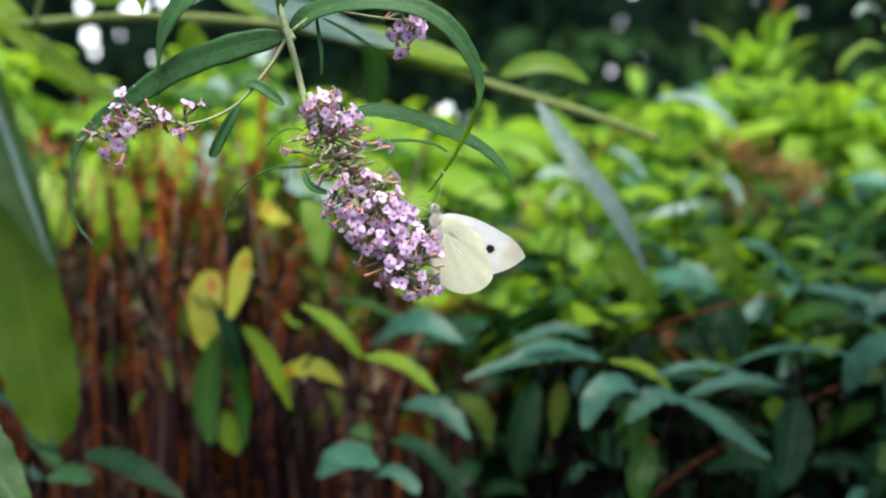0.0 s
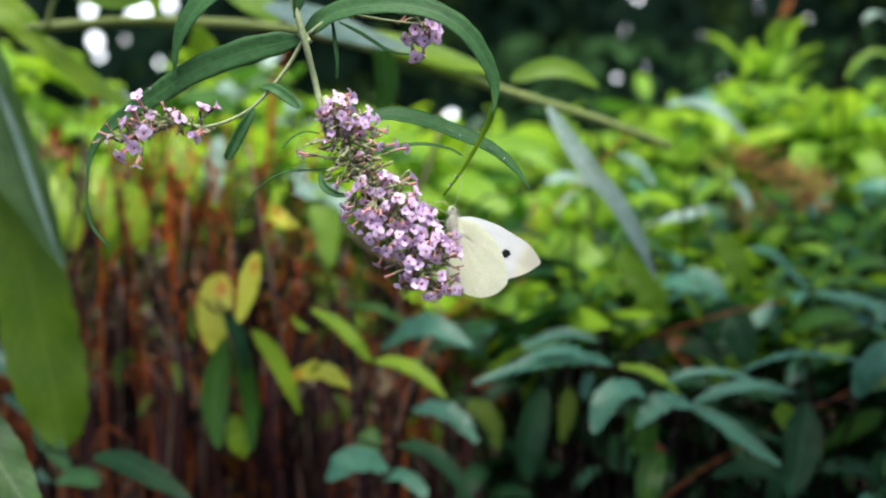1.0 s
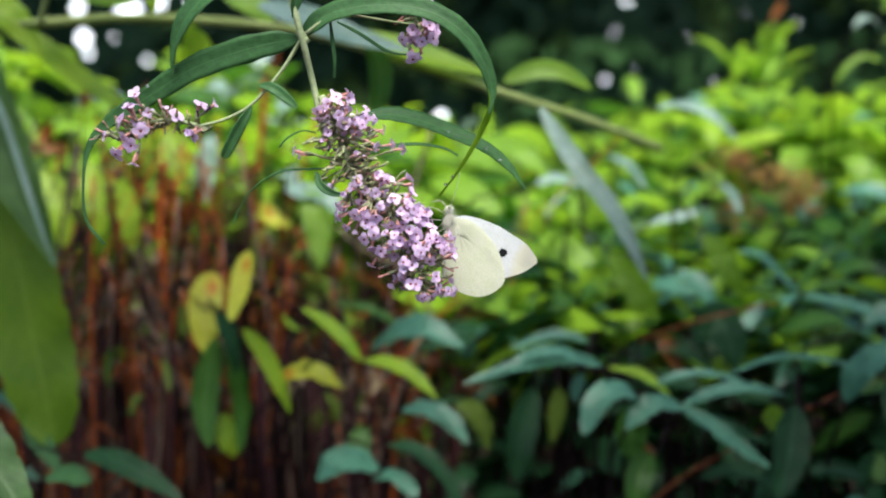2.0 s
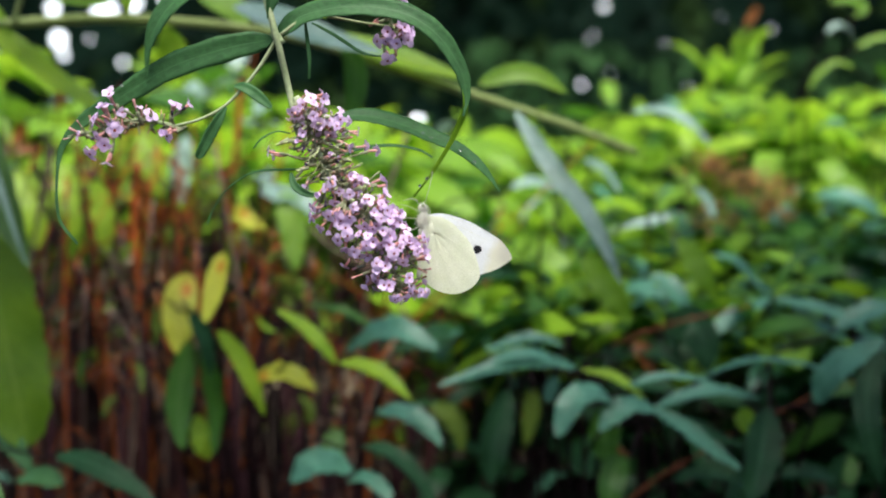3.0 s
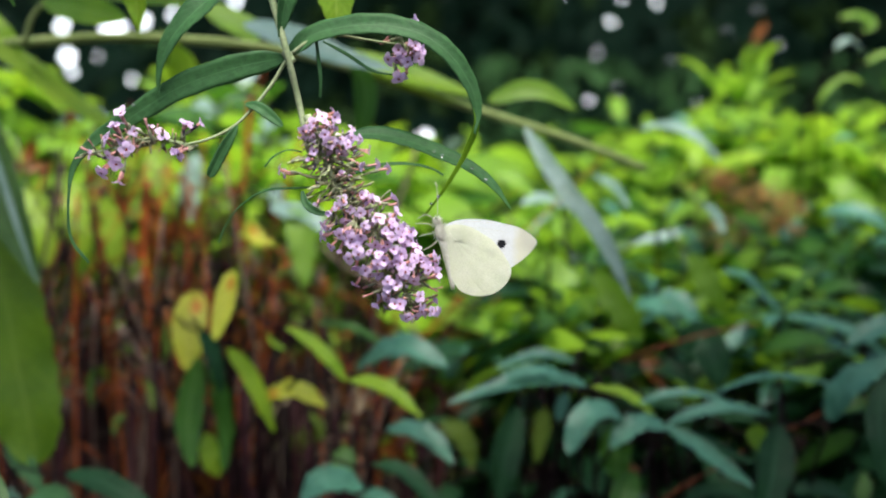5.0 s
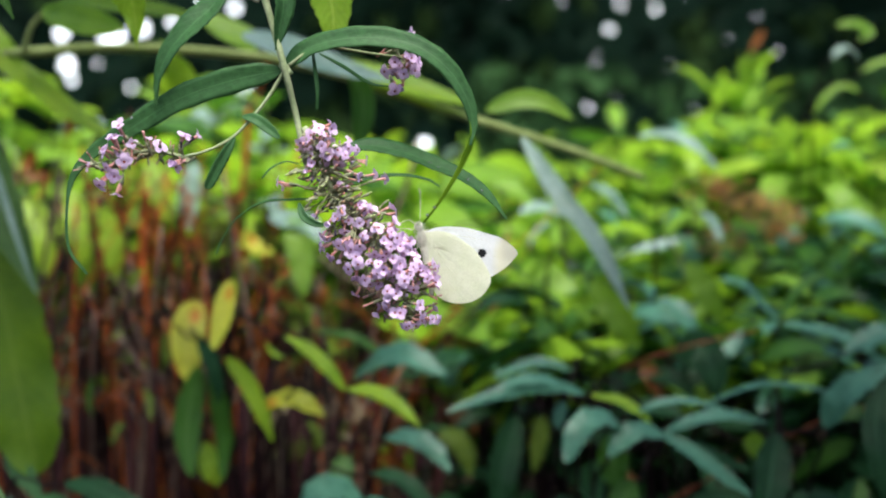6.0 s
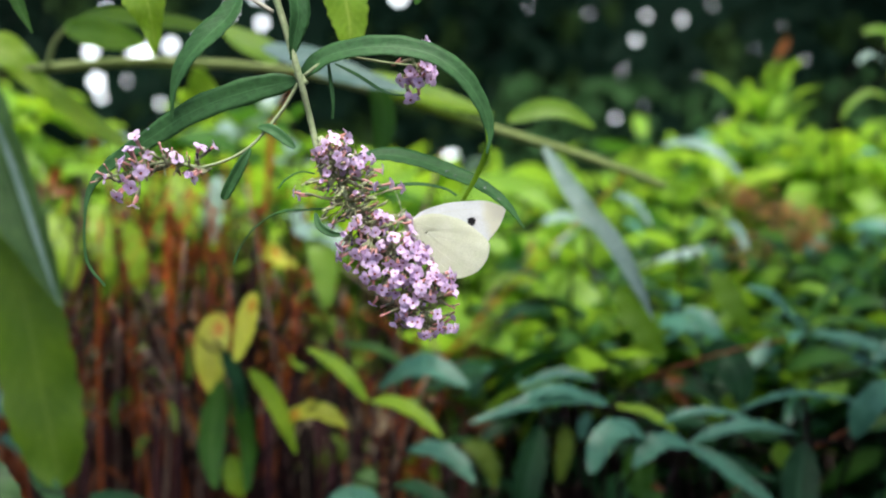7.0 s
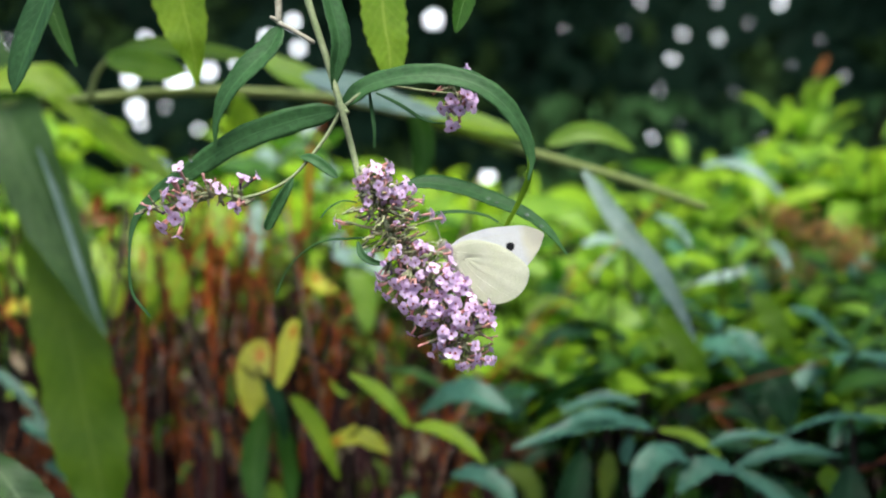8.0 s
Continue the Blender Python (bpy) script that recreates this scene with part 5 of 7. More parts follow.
def build_low_plants():
    up, flat, out = (0, -0.6, 1), (0, -0.35, 1), (0, -1, 0.35)
    p = sprig("yellowing_plant", (-0.14, 0.70, -0.03), "wilting plant with yellow and green hanging leaves")
    sprout(p, [(-0.1438, 0.6905, 1.0251), (-0.1471, 0.6806, 1.0152), (-0.1475, 0.6724, 0.9988), (-0.1438, 0.6684, 0.9778)], 0.0188, LEAF_YELLOW, (0.2, -1, 0.2))
    sprout(p, [(-0.1147, 0.6325, 1.0432), (-0.1164, 0.6266, 1.0337), (-0.1178, 0.6206, 1.0227), (-0.1215, 0.6144, 1.0084)], 0.0120, LEAF_YELLOW, (-0.3, -1, 0.1))
    sprout(p, [(-0.1401, 0.6700, 0.9911), (-0.1441, 0.6650, 0.9729), (-0.1458, 0.6600, 0.9534), (-0.1426, 0.6550, 0.9324)], 0.0155, LEAF_MID, (0.35, -1, -0.1))
    sprout(p, [(-0.1388, 0.6600, 1.0068), (-0.1318, 0.6550, 0.9997), (-0.1269, 0.6500, 0.9881), (-0.1254, 0.6500, 0.9741)], 0.0110, LEAF_DEEP_SHADED, (-0.5, -1, 0.2))
    sprout(p, [(-0.1327, 0.6650, 0.9950), (-0.1268, 0.6600, 0.9722), (-0.1242, 0.6600, 0.9516), (-0.1252, 0.6550, 0.9300)], 0.0140, LEAF_MID, (-0.6, -1, 0))
    sprout(p, [(-0.1404, 0.6800, 0.9455), (-0.1370, 0.6750, 0.9385), (-0.1343, 0.6700, 0.9317), (-0.1314, 0.6700, 0.9229)], 0.0140, LEAF_LIME, (-0.3, -1, 0.1))
    p = sprig("low_plant", (-0.07, 0.78, -0.03), "low plant with narrow bright green leaves")
    sprout(p, [(-0.1223, 0.6536, 0.9985), (-0.1107, 0.6476, 0.9872), (-0.1014, 0.6412, 0.9715), (-0.0954, 0.6398, 0.9550)], 0.0105, LEAF_LIME, (-0.6, -1, 0.5))
    sprout(p, [(-0.1086, 0.6703, 0.9593), (-0.0984, 0.6662, 0.9703), (-0.0852, 0.6615, 0.9731), (-0.0697, 0.6607, 0.9644)], 0.0150, LEAF_YELLOW, up)
    sprout(p, [(-0.0887, 0.6447, 1.0112), (-0.0746, 0.6390, 1.0038), (-0.0636, 0.6332, 0.9942), (-0.0559, 0.6323, 0.9838)], 0.0095, LEAF_LIME, (0.3, -0.7, 1))
    sprout(p, [(-0.0547, 0.6324, 0.9847), (-0.0425, 0.6273, 0.9845), (-0.0290, 0.6218, 0.9790), (-0.0162, 0.6158, 0.9678)], 0.0100, LEAF_LIME, (0.2, -0.7, 1))
    sprout(p, [(-0.0793, 0.6945, 1.0069), (-0.0589, 0.6844, 1.0057), (-0.0445, 0.6838, 0.9987), (-0.0333, 0.6829, 0.9891)], 0.0070, LEAF_MID, (0.2, -0.7, 1))
    sprout(p, [(-0.0564, 0.6490, 0.9451), (-0.0590, 0.6433, 0.9372), (-0.0591, 0.6373, 0.9264)], 0.0130, LEAF_MID, out)
    p = sprig("low_plant", (0.0, 0.76, -0.03), "low plant with grey-green oval leaves")
    sprout(p, [(-0.0518, 0.6527, 0.9872), (-0.0371, 0.6386, 0.9987), (-0.0218, 0.6289, 1.0024), (-0.0018, 0.6230, 0.9924)], 0.0170, LEAF_TEAL_DAPPLED, (0, -0.8, 0.9))
    sprout(p, [(-0.0371, 0.6616, 0.9523), (-0.0228, 0.6561, 0.9535), (-0.0104, 0.6500, 0.9486), (-0.0006, 0.6434, 0.9372)], 0.0138, LEAF_TEAL_DAPPLED, up)
    sprout(p, [(-0.0077, 0.6839, 0.9499), (0.0019, 0.6836, 0.9467), (0.0084, 0.6828, 0.9370), (0.0110, 0.6816, 0.9242)], 0.0120, LEAF_OLIVE, out)
    sprout(p, [(-0.0486, 0.6719, 0.9782), (-0.0391, 0.6717, 0.9750), (-0.0297, 0.6719, 0.9782)], 0.0098, LEAF_OLIVE, up)
    p = sprig("low_plant", (-0.03, 0.6, -0.03), "low plant with dark oval leaves")
    sprout(p, [(-0.0463, 0.6200, 0.9298), (-0.0575, 0.6150, 0.9366), (-0.0686, 0.6100, 0.9362), (-0.0779, 0.6100, 0.9268)], 0.0190, LEAF_TEAL_DAPPLED, up)
    sprout(p, [(-0.0504, 0.6200, 0.9239), (-0.0401, 0.6150, 0.9288), (-0.0312, 0.6100, 0.9237), (-0.0267, 0.6050, 0.9187)], 0.0095, LEAF_TEAL_DAPPLED, up)
    sprout(p, [(-0.0419, 0.6160, 0.9441), (-0.0271, 0.6102, 0.9426), (-0.0140, 0.6037, 0.9327), (-0.0026, 0.5967, 0.9172)], 0.0112, LEAF_DEEP_SHADED, (0.4, -0.7, 1))
    p = sprig("low_plant", (-0.2, 0.62, -0.03), "low plant with dark grey-green leaves")
    sprout(p, [(-0.1885, 0.5826, 0.9484), (-0.1730, 0.5769, 0.9470), (-0.1566, 0.5708, 0.9412), (-0.1363, 0.5641, 0.9304)], 0.0140, LEAF_DEEP_SHADED, up)
    sprout(p, [(-0.2117, 0.5925, 0.9329), (-0.1986, 0.5872, 0.9367), (-0.1857, 0.5813, 0.9332)], 0.0130, LEAF_DARK, up)
    sprout(p, [(-0.2127, 0.4750, 1.0053), (-0.1989, 0.4700, 0.9898), (-0.1859, 0.4650, 0.9733), (-0.1712, 0.4600, 0.9532)], 0.0215, LEAF_DULL, (0.3, -0.8, 0.6))
    sprout(p, [(-0.2350, 0.6272, 0.9543), (-0.2267, 0.6216, 0.9480), (-0.2183, 0.6160, 0.9404), (-0.2100, 0.6104, 0.9305)], 0.0110, LEAF_DARK, (0.1, -1, 0.3))
    sprout(p, [(-0.2636, 0.6720, 0.9122), (-0.2538, 0.6720, 0.9144), (-0.2427, 0.6720, 0.9094)], 0.0078, LEAF_TEAL_DAPPLED, up)
    p = sprig("low_plant", (-0.34, 0.86, -0.03), "low plant with mixed lime and grey-green leaves")
    sprout(p, [(-0.3791, 0.8500, 1.0648), (-0.3664, 0.8500, 1.0705), (-0.3439, 0.8400, 1.0645)], 0.0160, LEAF_LIME, up)
    sprout(p, [(-0.3445, 0.8000, 1.0324), (-0.3344, 0.8000, 1.0398), (-0.3182, 0.7900, 1.0328)], 0.0140, LEAF_YELLOW, up)
    sprout(p, [(-0.3234, 0.8000, 1.0243), (-0.3099, 0.8000, 1.0202), (-0.2949, 0.7900, 1.0116)], 0.0160, LEAF_GREY_SHEEN, up)
    sprout(p, [(-0.3020, 0.6800, 1.0138), (-0.2902, 0.6750, 1.0071), (-0.2770, 0.6700, 0.9970), (-0.2642, 0.6650, 0.9833)], 0.0070, LEAF_TEAL_DAPPLED, (0.3, -0.8, 0.8))
    sprout(p, [(-0.3002, 0.7200, 0.9754), (-0.2844, 0.7150, 0.9692), (-0.2673, 0.7100, 0.9579)], 0.0140, LEAF_TEAL_DAPPLED, up)
    sprout(p, [(-0.3232, 0.7500, 0.9846), (-0.3138, 0.7500, 0.9899), (-0.3009, 0.7450, 0.9869)], 0.0100, LEAF_LIME, up)
    sprout(p, [(-0.2872, 0.7200, 0.9492), (-0.2732, 0.7150, 0.9449), (-0.2596, 0.7100, 0.9339)], 0.0120, LEAF_TEAL_DAPPLED, up)
    sprout(p, [(-0.3958, 0.9000, 1.0410), (-0.3845, 0.9000, 1.0493), (-0.3742, 0.8900, 1.0370)], 0.0140, LEAF_FRESH, out)
    sprout(p, [(-0.3845, 0.9000, 0.9977), (-0.3739, 0.9000, 0.9889), (-0.3637, 0.8900, 0.9772)], 0.0100, LEAF_STRAW, out)
    p = sprig("weed", (-0.16, 0.74, -0.03), "small green weed among the dead stalks")
    sprout(p, [(-0.2032, 0.7138, 0.9976), (-0.1980, 0.7122, 1.0029), (-0.1925, 0.7094, 1.0049)], 0.0037, LEAF_LIME, up)
    sprout(p, [(-0.1793, 0.7016, 0.9728), (-0.1749, 0.6988, 0.9640), (-0.1728, 0.6949, 0.9541)], 0.0053, LEAF_OLIVE, out)
    sprout(p, [(-0.1935, 0.7097, 0.9510), (-0.1980, 0.7073, 0.9464), (-0.1992, 0.7036, 0.9388)], 0.0053, LEAF_OLIVE, (-0.3, -1, 0.4))
    sprout(p, [(-0.2119, 0.7120, 0.9776), (-0.2146, 0.7112, 0.9677), (-0.2133, 0.7100, 0.9543)], 0.0041, LEAF_MID, out)
    sprout(p, [(-0.1688, 0.7225, 0.9827), (-0.1722, 0.7234, 0.9928), (-0.1708, 0.7243, 1.0030)], 0.0045, LEAF_OLIVE, out)
    sprout(p, [(-0.1100, 0.7138, 0.9976), (-0.1050, 0.7132, 0.9910), (-0.0983, 0.7130, 0.9883)], 0.0037, LEAF_LIME, up)
    sprout(p, [(-0.0825, 0.6900, 0.9551), (-0.0767, 0.6894, 0.9487), (-0.0754, 0.6886, 0.9390)], 0.0053, LEAF_OLIVE, out)
    sprout(p, [(-0.1955, 0.7363, 1.0256), (-0.1917, 0.7372, 1.0358), (-0.1848, 0.7375, 1.0393)], 0.0045, LEAF_FRESH, up)
    sprout(p, [(-0.1108, 0.7562, 1.0236), (-0.1058, 0.7568, 1.0306), (-0.0984, 0.7569, 1.0313)], 0.0045, LEAF_OLIVE, up)
    p = sprig("low_plant", (0.1, 0.68, -0.03), "low plant with long pale leaves on red stems")
    sprout(p, [(0.0693, 0.6250, 0.9831), (0.0513, 0.6198, 0.9877), (0.0277, 0.6140, 0.9858), (-0.0026, 0.6076, 0.9771)], 0.0115, LEAF_TEAL_DAPPLED, up)
    sprout(p, [(0.0635, 0.6251, 0.9836), (0.0484, 0.6200, 0.9911), (0.0336, 0.6178, 0.9909), (0.0190, 0.6150, 0.9841)], 0.0096, LEAF_TEAL_DAPPLED, up)
    sprout(p, [(0.0674, 0.6648, 0.9883), (0.0517, 0.6652, 0.9926), (0.0393, 0.6651, 0.9908), (0.0237, 0.6645, 0.9852)], 0.0087, LEAF_TEAL_DAPPLED, up)
    sprout(p, [(0.0596, 0.6302, 0.9783), (0.0566, 0.6296, 0.9709), (0.0551, 0.6289, 0.9635)], 0.0068, LEAF_TEAL_DAPPLED, out)
    sprout(p, [(0.0362, 0.6627, 0.9640), (0.0312, 0.6558, 0.9498), (0.0270, 0.6487, 0.9327), (0.0258, 0.6471, 0.9143)], 0.0166, LEAF_DEEP_SHADED, (0.1, -1, -0.1))
    sprout(p, [(0.0511, 0.6737, 0.9618), (0.0495, 0.6726, 0.9491), (0.0463, 0.6710, 0.9302)], 0.0105, LEAF_OLIVE, (-0.2, -1, 0))
    sprout(p, [(0.0729, 0.6304, 0.9812), (0.0855, 0.6247, 0.9802), (0.0950, 0.6188, 0.9760), (0.1037, 0.6181, 0.9687)], 0.0073, LEAF_LIME, up)
    p = sprig("low_shrub", (0.17, 0.66, -0.03), "low shrub with grey-green oval leaves and red twigs")
    sprout(p, [(0.0847, 0.6000, 0.9715), (0.0733, 0.5950, 0.9769), (0.0631, 0.5900, 0.9723), (0.0558, 0.5850, 0.9566)], 0.0150, LEAF_TEAL_DAPPLED, up)
    sprout(p, [(0.1080, 0.6010, 0.9658), (0.0943, 0.5980, 0.9700), (0.0850, 0.5950, 0.9660), (0.0775, 0.5920, 0.9575)], 0.0130, LEAF_TEAL_DAPPLED, up)
    sprout(p, [(0.1037, 0.6011, 0.9675), (0.1182, 0.5948, 0.9603), (0.1310, 0.5884, 0.9510), (0.1455, 0.5820, 0.9410)], 0.0105, LEAF_TEAL_DAPPLED, (0.2, -0.7, 1))
    sprout(p, [(0.1075, 0.6067, 0.9663), (0.1219, 0.6072, 0.9725), (0.1390, 0.6075, 0.9753), (0.1604, 0.6070, 0.9711)], 0.0087, LEAF_TEAL_DAPPLED, up)
    sprout(p, [(0.0921, 0.6185, 0.9731), (0.1095, 0.6190, 0.9795), (0.1256, 0.6190, 0.9795), (0.1429, 0.6187, 0.9749)], 0.0057, LEAF_TEAL_DAPPLED, up)
    sprout(p, [(0.1352, 0.6301, 0.9774), (0.1575, 0.6253, 0.9867), (0.1764, 0.6198, 0.9877), (0.1997, 0.6194, 0.9833)], 0.0054, LEAF_TEAL_DAPPLED, flat)
    sprout(p, [(0.1157, 0.6119, 0.9613), (0.1287, 0.6114, 0.9570), (0.1417, 0.6108, 0.9498), (0.1547, 0.6105, 0.9454)], 0.0078, LEAF_DEEP_SHADED, up)
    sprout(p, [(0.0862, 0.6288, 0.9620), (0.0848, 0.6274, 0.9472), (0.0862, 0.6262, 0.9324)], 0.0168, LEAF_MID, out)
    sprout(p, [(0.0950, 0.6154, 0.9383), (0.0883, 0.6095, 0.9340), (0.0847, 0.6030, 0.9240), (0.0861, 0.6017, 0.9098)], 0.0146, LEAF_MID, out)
    sprout(p, [(0.1183, 0.6144, 0.9267), (0.1345, 0.6093, 0.9326), (0.1476, 0.6036, 0.9312), (0.1648, 0.6027, 0.9212)], 0.0120, LEAF_DEEP_SHADED, up)
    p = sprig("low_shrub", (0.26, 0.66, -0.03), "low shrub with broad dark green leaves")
    sprout(p, [(0.1891, 0.6068, 0.9683), (0.1930, 0.6024, 0.9822), (0.2025, 0.5977, 0.9930), (0.2214, 0.5928, 1.0016)], 0.0157, LEAF_TEAL_DAPPLED, (-0.3, -0.8, 0.8))
    sprout(p, [(0.1632, 0.6011, 0.9675), (0.1595, 0.5945, 0.9553), (0.1560, 0.5878, 0.9428), (0.1491, 0.5806, 0.9251)], 0.0196, LEAF_DEEP_SHADED, (0.1, -1, 0.1))
    sprout(p, [(0.2138, 0.5870, 0.9991), (0.2050, 0.5798, 0.9811), (0.2044, 0.5724, 0.9607), (0.2098, 0.5703, 0.9364)], 0.0130, LEAF_DEEP_SHADED, (-0.3, -1, 0.1))
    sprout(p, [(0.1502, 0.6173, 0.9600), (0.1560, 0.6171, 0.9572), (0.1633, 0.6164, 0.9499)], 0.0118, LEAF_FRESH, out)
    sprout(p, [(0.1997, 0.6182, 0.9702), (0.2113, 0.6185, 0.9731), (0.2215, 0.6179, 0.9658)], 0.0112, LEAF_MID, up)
    sprout(p, [(0.1798, 0.6366, 0.9235), (0.1948, 0.6367, 0.9251), (0.2099, 0.6364, 0.9205)], 0.0101, LEAF_DEEP_SHADED, up)
    sprout(p, [(0.2172, 0.6656, 0.9982), (0.2296, 0.6662, 1.0045), (0.2421, 0.6666, 1.0091), (0.2546, 0.6662, 1.0045)], 0.0151, LEAF_TEAL_DAPPLED, up)
    p = sprig("low_shrub", (0.12, 0.75, -0.03), "bare reddish twigs with a few rusty leaves among the low plants")
    for line in ([(0.0597, 0.7068, 0.9751), (0.0706, 0.6840, 0.9710), (0.0845, 0.6669, 0.9639), (0.0937, 0.6555, 0.9590)],
                 [(0.0958, 0.6384, 0.9061), (0.1142, 0.6327, 0.9228), (0.1351, 0.6270, 0.9377), (0.1512, 0.6270, 0.9479)],
                 [(0.1700, 0.6384, 0.9541), (0.1802, 0.6327, 0.9594), (0.1959, 0.6270, 0.9694), (0.2141, 0.6213, 0.9764)],
                 [(0.1003, 0.7200, 0.9787), (0.1187, 0.7100, 0.9885), (0.1430, 0.7000, 0.9979), (0.1784, 0.7000, 1.0055)],
                 [(-0.0622, 0.7524, 0.8729), (-0.0510, 0.7524, 0.8983), (-0.0340, 0.7410, 0.9208), (-0.0211, 0.7296, 0.9322)]):
        bm = bmesh.new()
        tube(bm, line, 0.0011, 0.0007, 6, 14, 0, 0.12, 3)
        part("twig", bm, TWIG_RED, p, "thin reddish twig")
        bm = bmesh.new()
        tube(bm, [ORIGIN[p.name], ORIGIN[p.name].lerp(Vector(line[0]), 0.7) + Vector((0, 0.05, -0.06)), line[0]], 0.002, 0.0011, 6, 12, 0, 0.1, 4)
        part("stem", bm, STEM_BROWN, p)
    for line, wide in (([(0.1182, 0.7500, 0.9751), (0.1244, 0.7450, 0.9706), (0.1287, 0.7400, 0.9592)], 0.011),
                       ([(-0.0046, 0.8000, 0.9412), (0.0004, 0.7950, 0.9370), (0.0037, 0.7900, 0.9310)], 0.006),
                       ([(0.1010, 0.7400, 0.9138), (0.1089, 0.7350, 0.9079), (0.1167, 0.7300, 0.8986)], 0.009),
                       ([(0.0051, 0.8200, 0.9845), (0.0144, 0.8100, 0.9801), (0.0235, 0.8000, 0.9720)], 0.010),
                       ([(0.0472, 0.8000, 0.9261), (0.0565, 0.8000, 0.9164), (0.0613, 0.7900, 0.9054)], 0.009)):
        sprout(p, line, wide, LEAF_RUST, (0, -1, 0.4))
    p = sprig("low_shrub", (0.24, 0.84, -0.03), "leafy shrub with whorls of narrow green leaves")
    sprout(p, [(0.2028, 0.7465, 1.0053), (0.1905, 0.7475, 1.0174), (0.1801, 0.7484, 1.0279), (0.1661, 0.7488, 1.0314)], 0.0079, LEAF_TEAL_DAPPLED, up)
    sprout(p, [(0.2028, 0.7463, 1.0042), (0.1845, 0.7355, 0.9997), (0.1729, 0.7298, 0.9936), (0.1581, 0.7235, 0.9826)], 0.0125, LEAF_TEAL_DAPPLED, up)
    sprout(p, [(0.2046, 0.7465, 1.0053), (0.2220, 0.7470, 1.0105), (0.2360, 0.7469, 1.0097), (0.2499, 0.7463, 1.0035)], 0.0079, LEAF_MID, up)
    sprout(p, [(0.2046, 0.7463, 1.0035), (0.2223, 0.7357, 1.0014), (0.2396, 0.7247, 0.9961), (0.2599, 0.7235, 0.9826)], 0.0110, LEAF_TEAL_DAPPLED, up)
    sprout(p, [(0.2028, 0.7465, 1.0053), (0.1835, 0.7467, 1.0077), (0.1696, 0.7467, 1.0070), (0.1557, 0.7461, 1.0018)], 0.0082, LEAF_MID, up)
    sprout(p, [(0.2046, 0.7467, 1.0070), (0.2116, 0.7478, 1.0210), (0.2220, 0.7486, 1.0296), (0.2325, 0.7491, 1.0349)], 0.0066, LEAF_MID, up)
    sprout(p, [(0.2151, 0.7461, 1.0001), (0.2258, 0.7347, 0.9911), (0.2362, 0.7238, 0.9859), (0.2498, 0.7227, 0.9724)], 0.0105, LEAF_TEAL_DAPPLED, up)
    sprout(p, [(0.1448, 0.7478, 1.0419), (0.1525, 0.7417, 1.0302), (0.1584, 0.7357, 1.0187), (0.1652, 0.7345, 1.0050)], 0.0150, LEAF_FRESH, (-0.4, -1, 0.5))
    sprout(p, [(0.0839, 0.7170, 1.0343), (0.0916, 0.7109, 1.0215), (0.1009, 0.7047, 1.0089), (0.1101, 0.7035, 0.9951)], 0.0170, LEAF_FRESH, (-0.4, -1, 0.5))
    sprout(p, [(0.1257, 0.7357, 1.0187), (0.1351, 0.7304, 1.0159), (0.1427, 0.7246, 1.0063), (0.1495, 0.7237, 0.9962)], 0.0140, LEAF_TEAL_DAPPLED, up)
    sprout(p, [(0.1324, 0.7129, 0.9876), (0.1447, 0.7085, 0.9950), (0.1520, 0.7024, 0.9826), (0.1536, 0.7010, 0.9662)], 0.0220, LEAF_DEEP_SHADED, out)
    p = sprig("hanging_leaf_plant", (-0.12, 0.9, -0.03), "upright plant with drooping green and yellow leaves")
    sprout(p, [(-0.1002, 0.7602, 1.0693), (-0.0947, 0.7493, 1.0593), (-0.0913, 0.7428, 1.0423), (-0.0893, 0.7361, 1.0228)], 0.0175, LEAF_BRIGHT, (0.1, -1, 0.1))
    sprout(p, [(-0.1122, 0.7705, 1.0724), (-0.1030, 0.7601, 1.0675), (-0.0890, 0.7548, 1.0653), (-0.0780, 0.7488, 1.0541)], 0.0190, LEAF_GREY_SHEEN, (0, -0.5, 1))
    sprout(p, [(-0.2184, 0.7608, 1.0763), (-0.2124, 0.7548, 1.0642), (-0.2082, 0.7484, 1.0489), (-0.2068, 0.7468, 1.0308)], 0.0150, LEAF_LIME, (-0.2, -1, 0.1))
    sprout(p, [(-0.2441, 0.7818, 1.0865), (-0.2389, 0.7755, 1.0722), (-0.2345, 0.7690, 1.0546), (-0.2338, 0.7677, 1.0404)], 0.0170, LEAF_LIME, (0.2, -1, 0.1))
    sprout(p, [(-0.1352, 0.7996, 1.0602), (-0.1307, 0.7988, 1.0510), (-0.1233, 0.7933, 1.0458), (-0.1152, 0.7881, 1.0443)], 0.0130, LEAF_YELLOW, (0, -0.6, 1))
    sprout(p, [(-0.2014, 0.8239, 1.1086), (-0.1975, 0.8175, 1.0934), (-0.1963, 0.8112, 1.0785), (-0.1985, 0.8099, 1.0635)], 0.0190, LEAF_LIME, (0.2, -1, 0.2))
    sprout(p, [(-0.1770, 0.8436, 1.1049), (-0.1791, 0.8373, 1.0894), (-0.1796, 0.8309, 1.0741), (-0.1780, 0.8296, 1.0588)], 0.0170, LEAF_GREY_SHEEN, (-0.3, -1, 0.4))
    sprout(p, [(-0.2800, 0.8015, 1.0824), (-0.2709, 0.7952, 1.0678), (-0.2648, 0.7886, 1.0498), (-0.2633, 0.7870, 1.0315)], 0.0180, LEAF_LIME, (0.3, -1, 0.1))
    sprout(p, [(-0.2404, 0.8500, 1.0704), (-0.2433, 0.8500, 1.0546), (-0.2469, 0.8500, 1.0388), (-0.2490, 0.8500, 1.0209)], 0.0180, LEAF_YELLOW, (0.2, -1, 0.2))
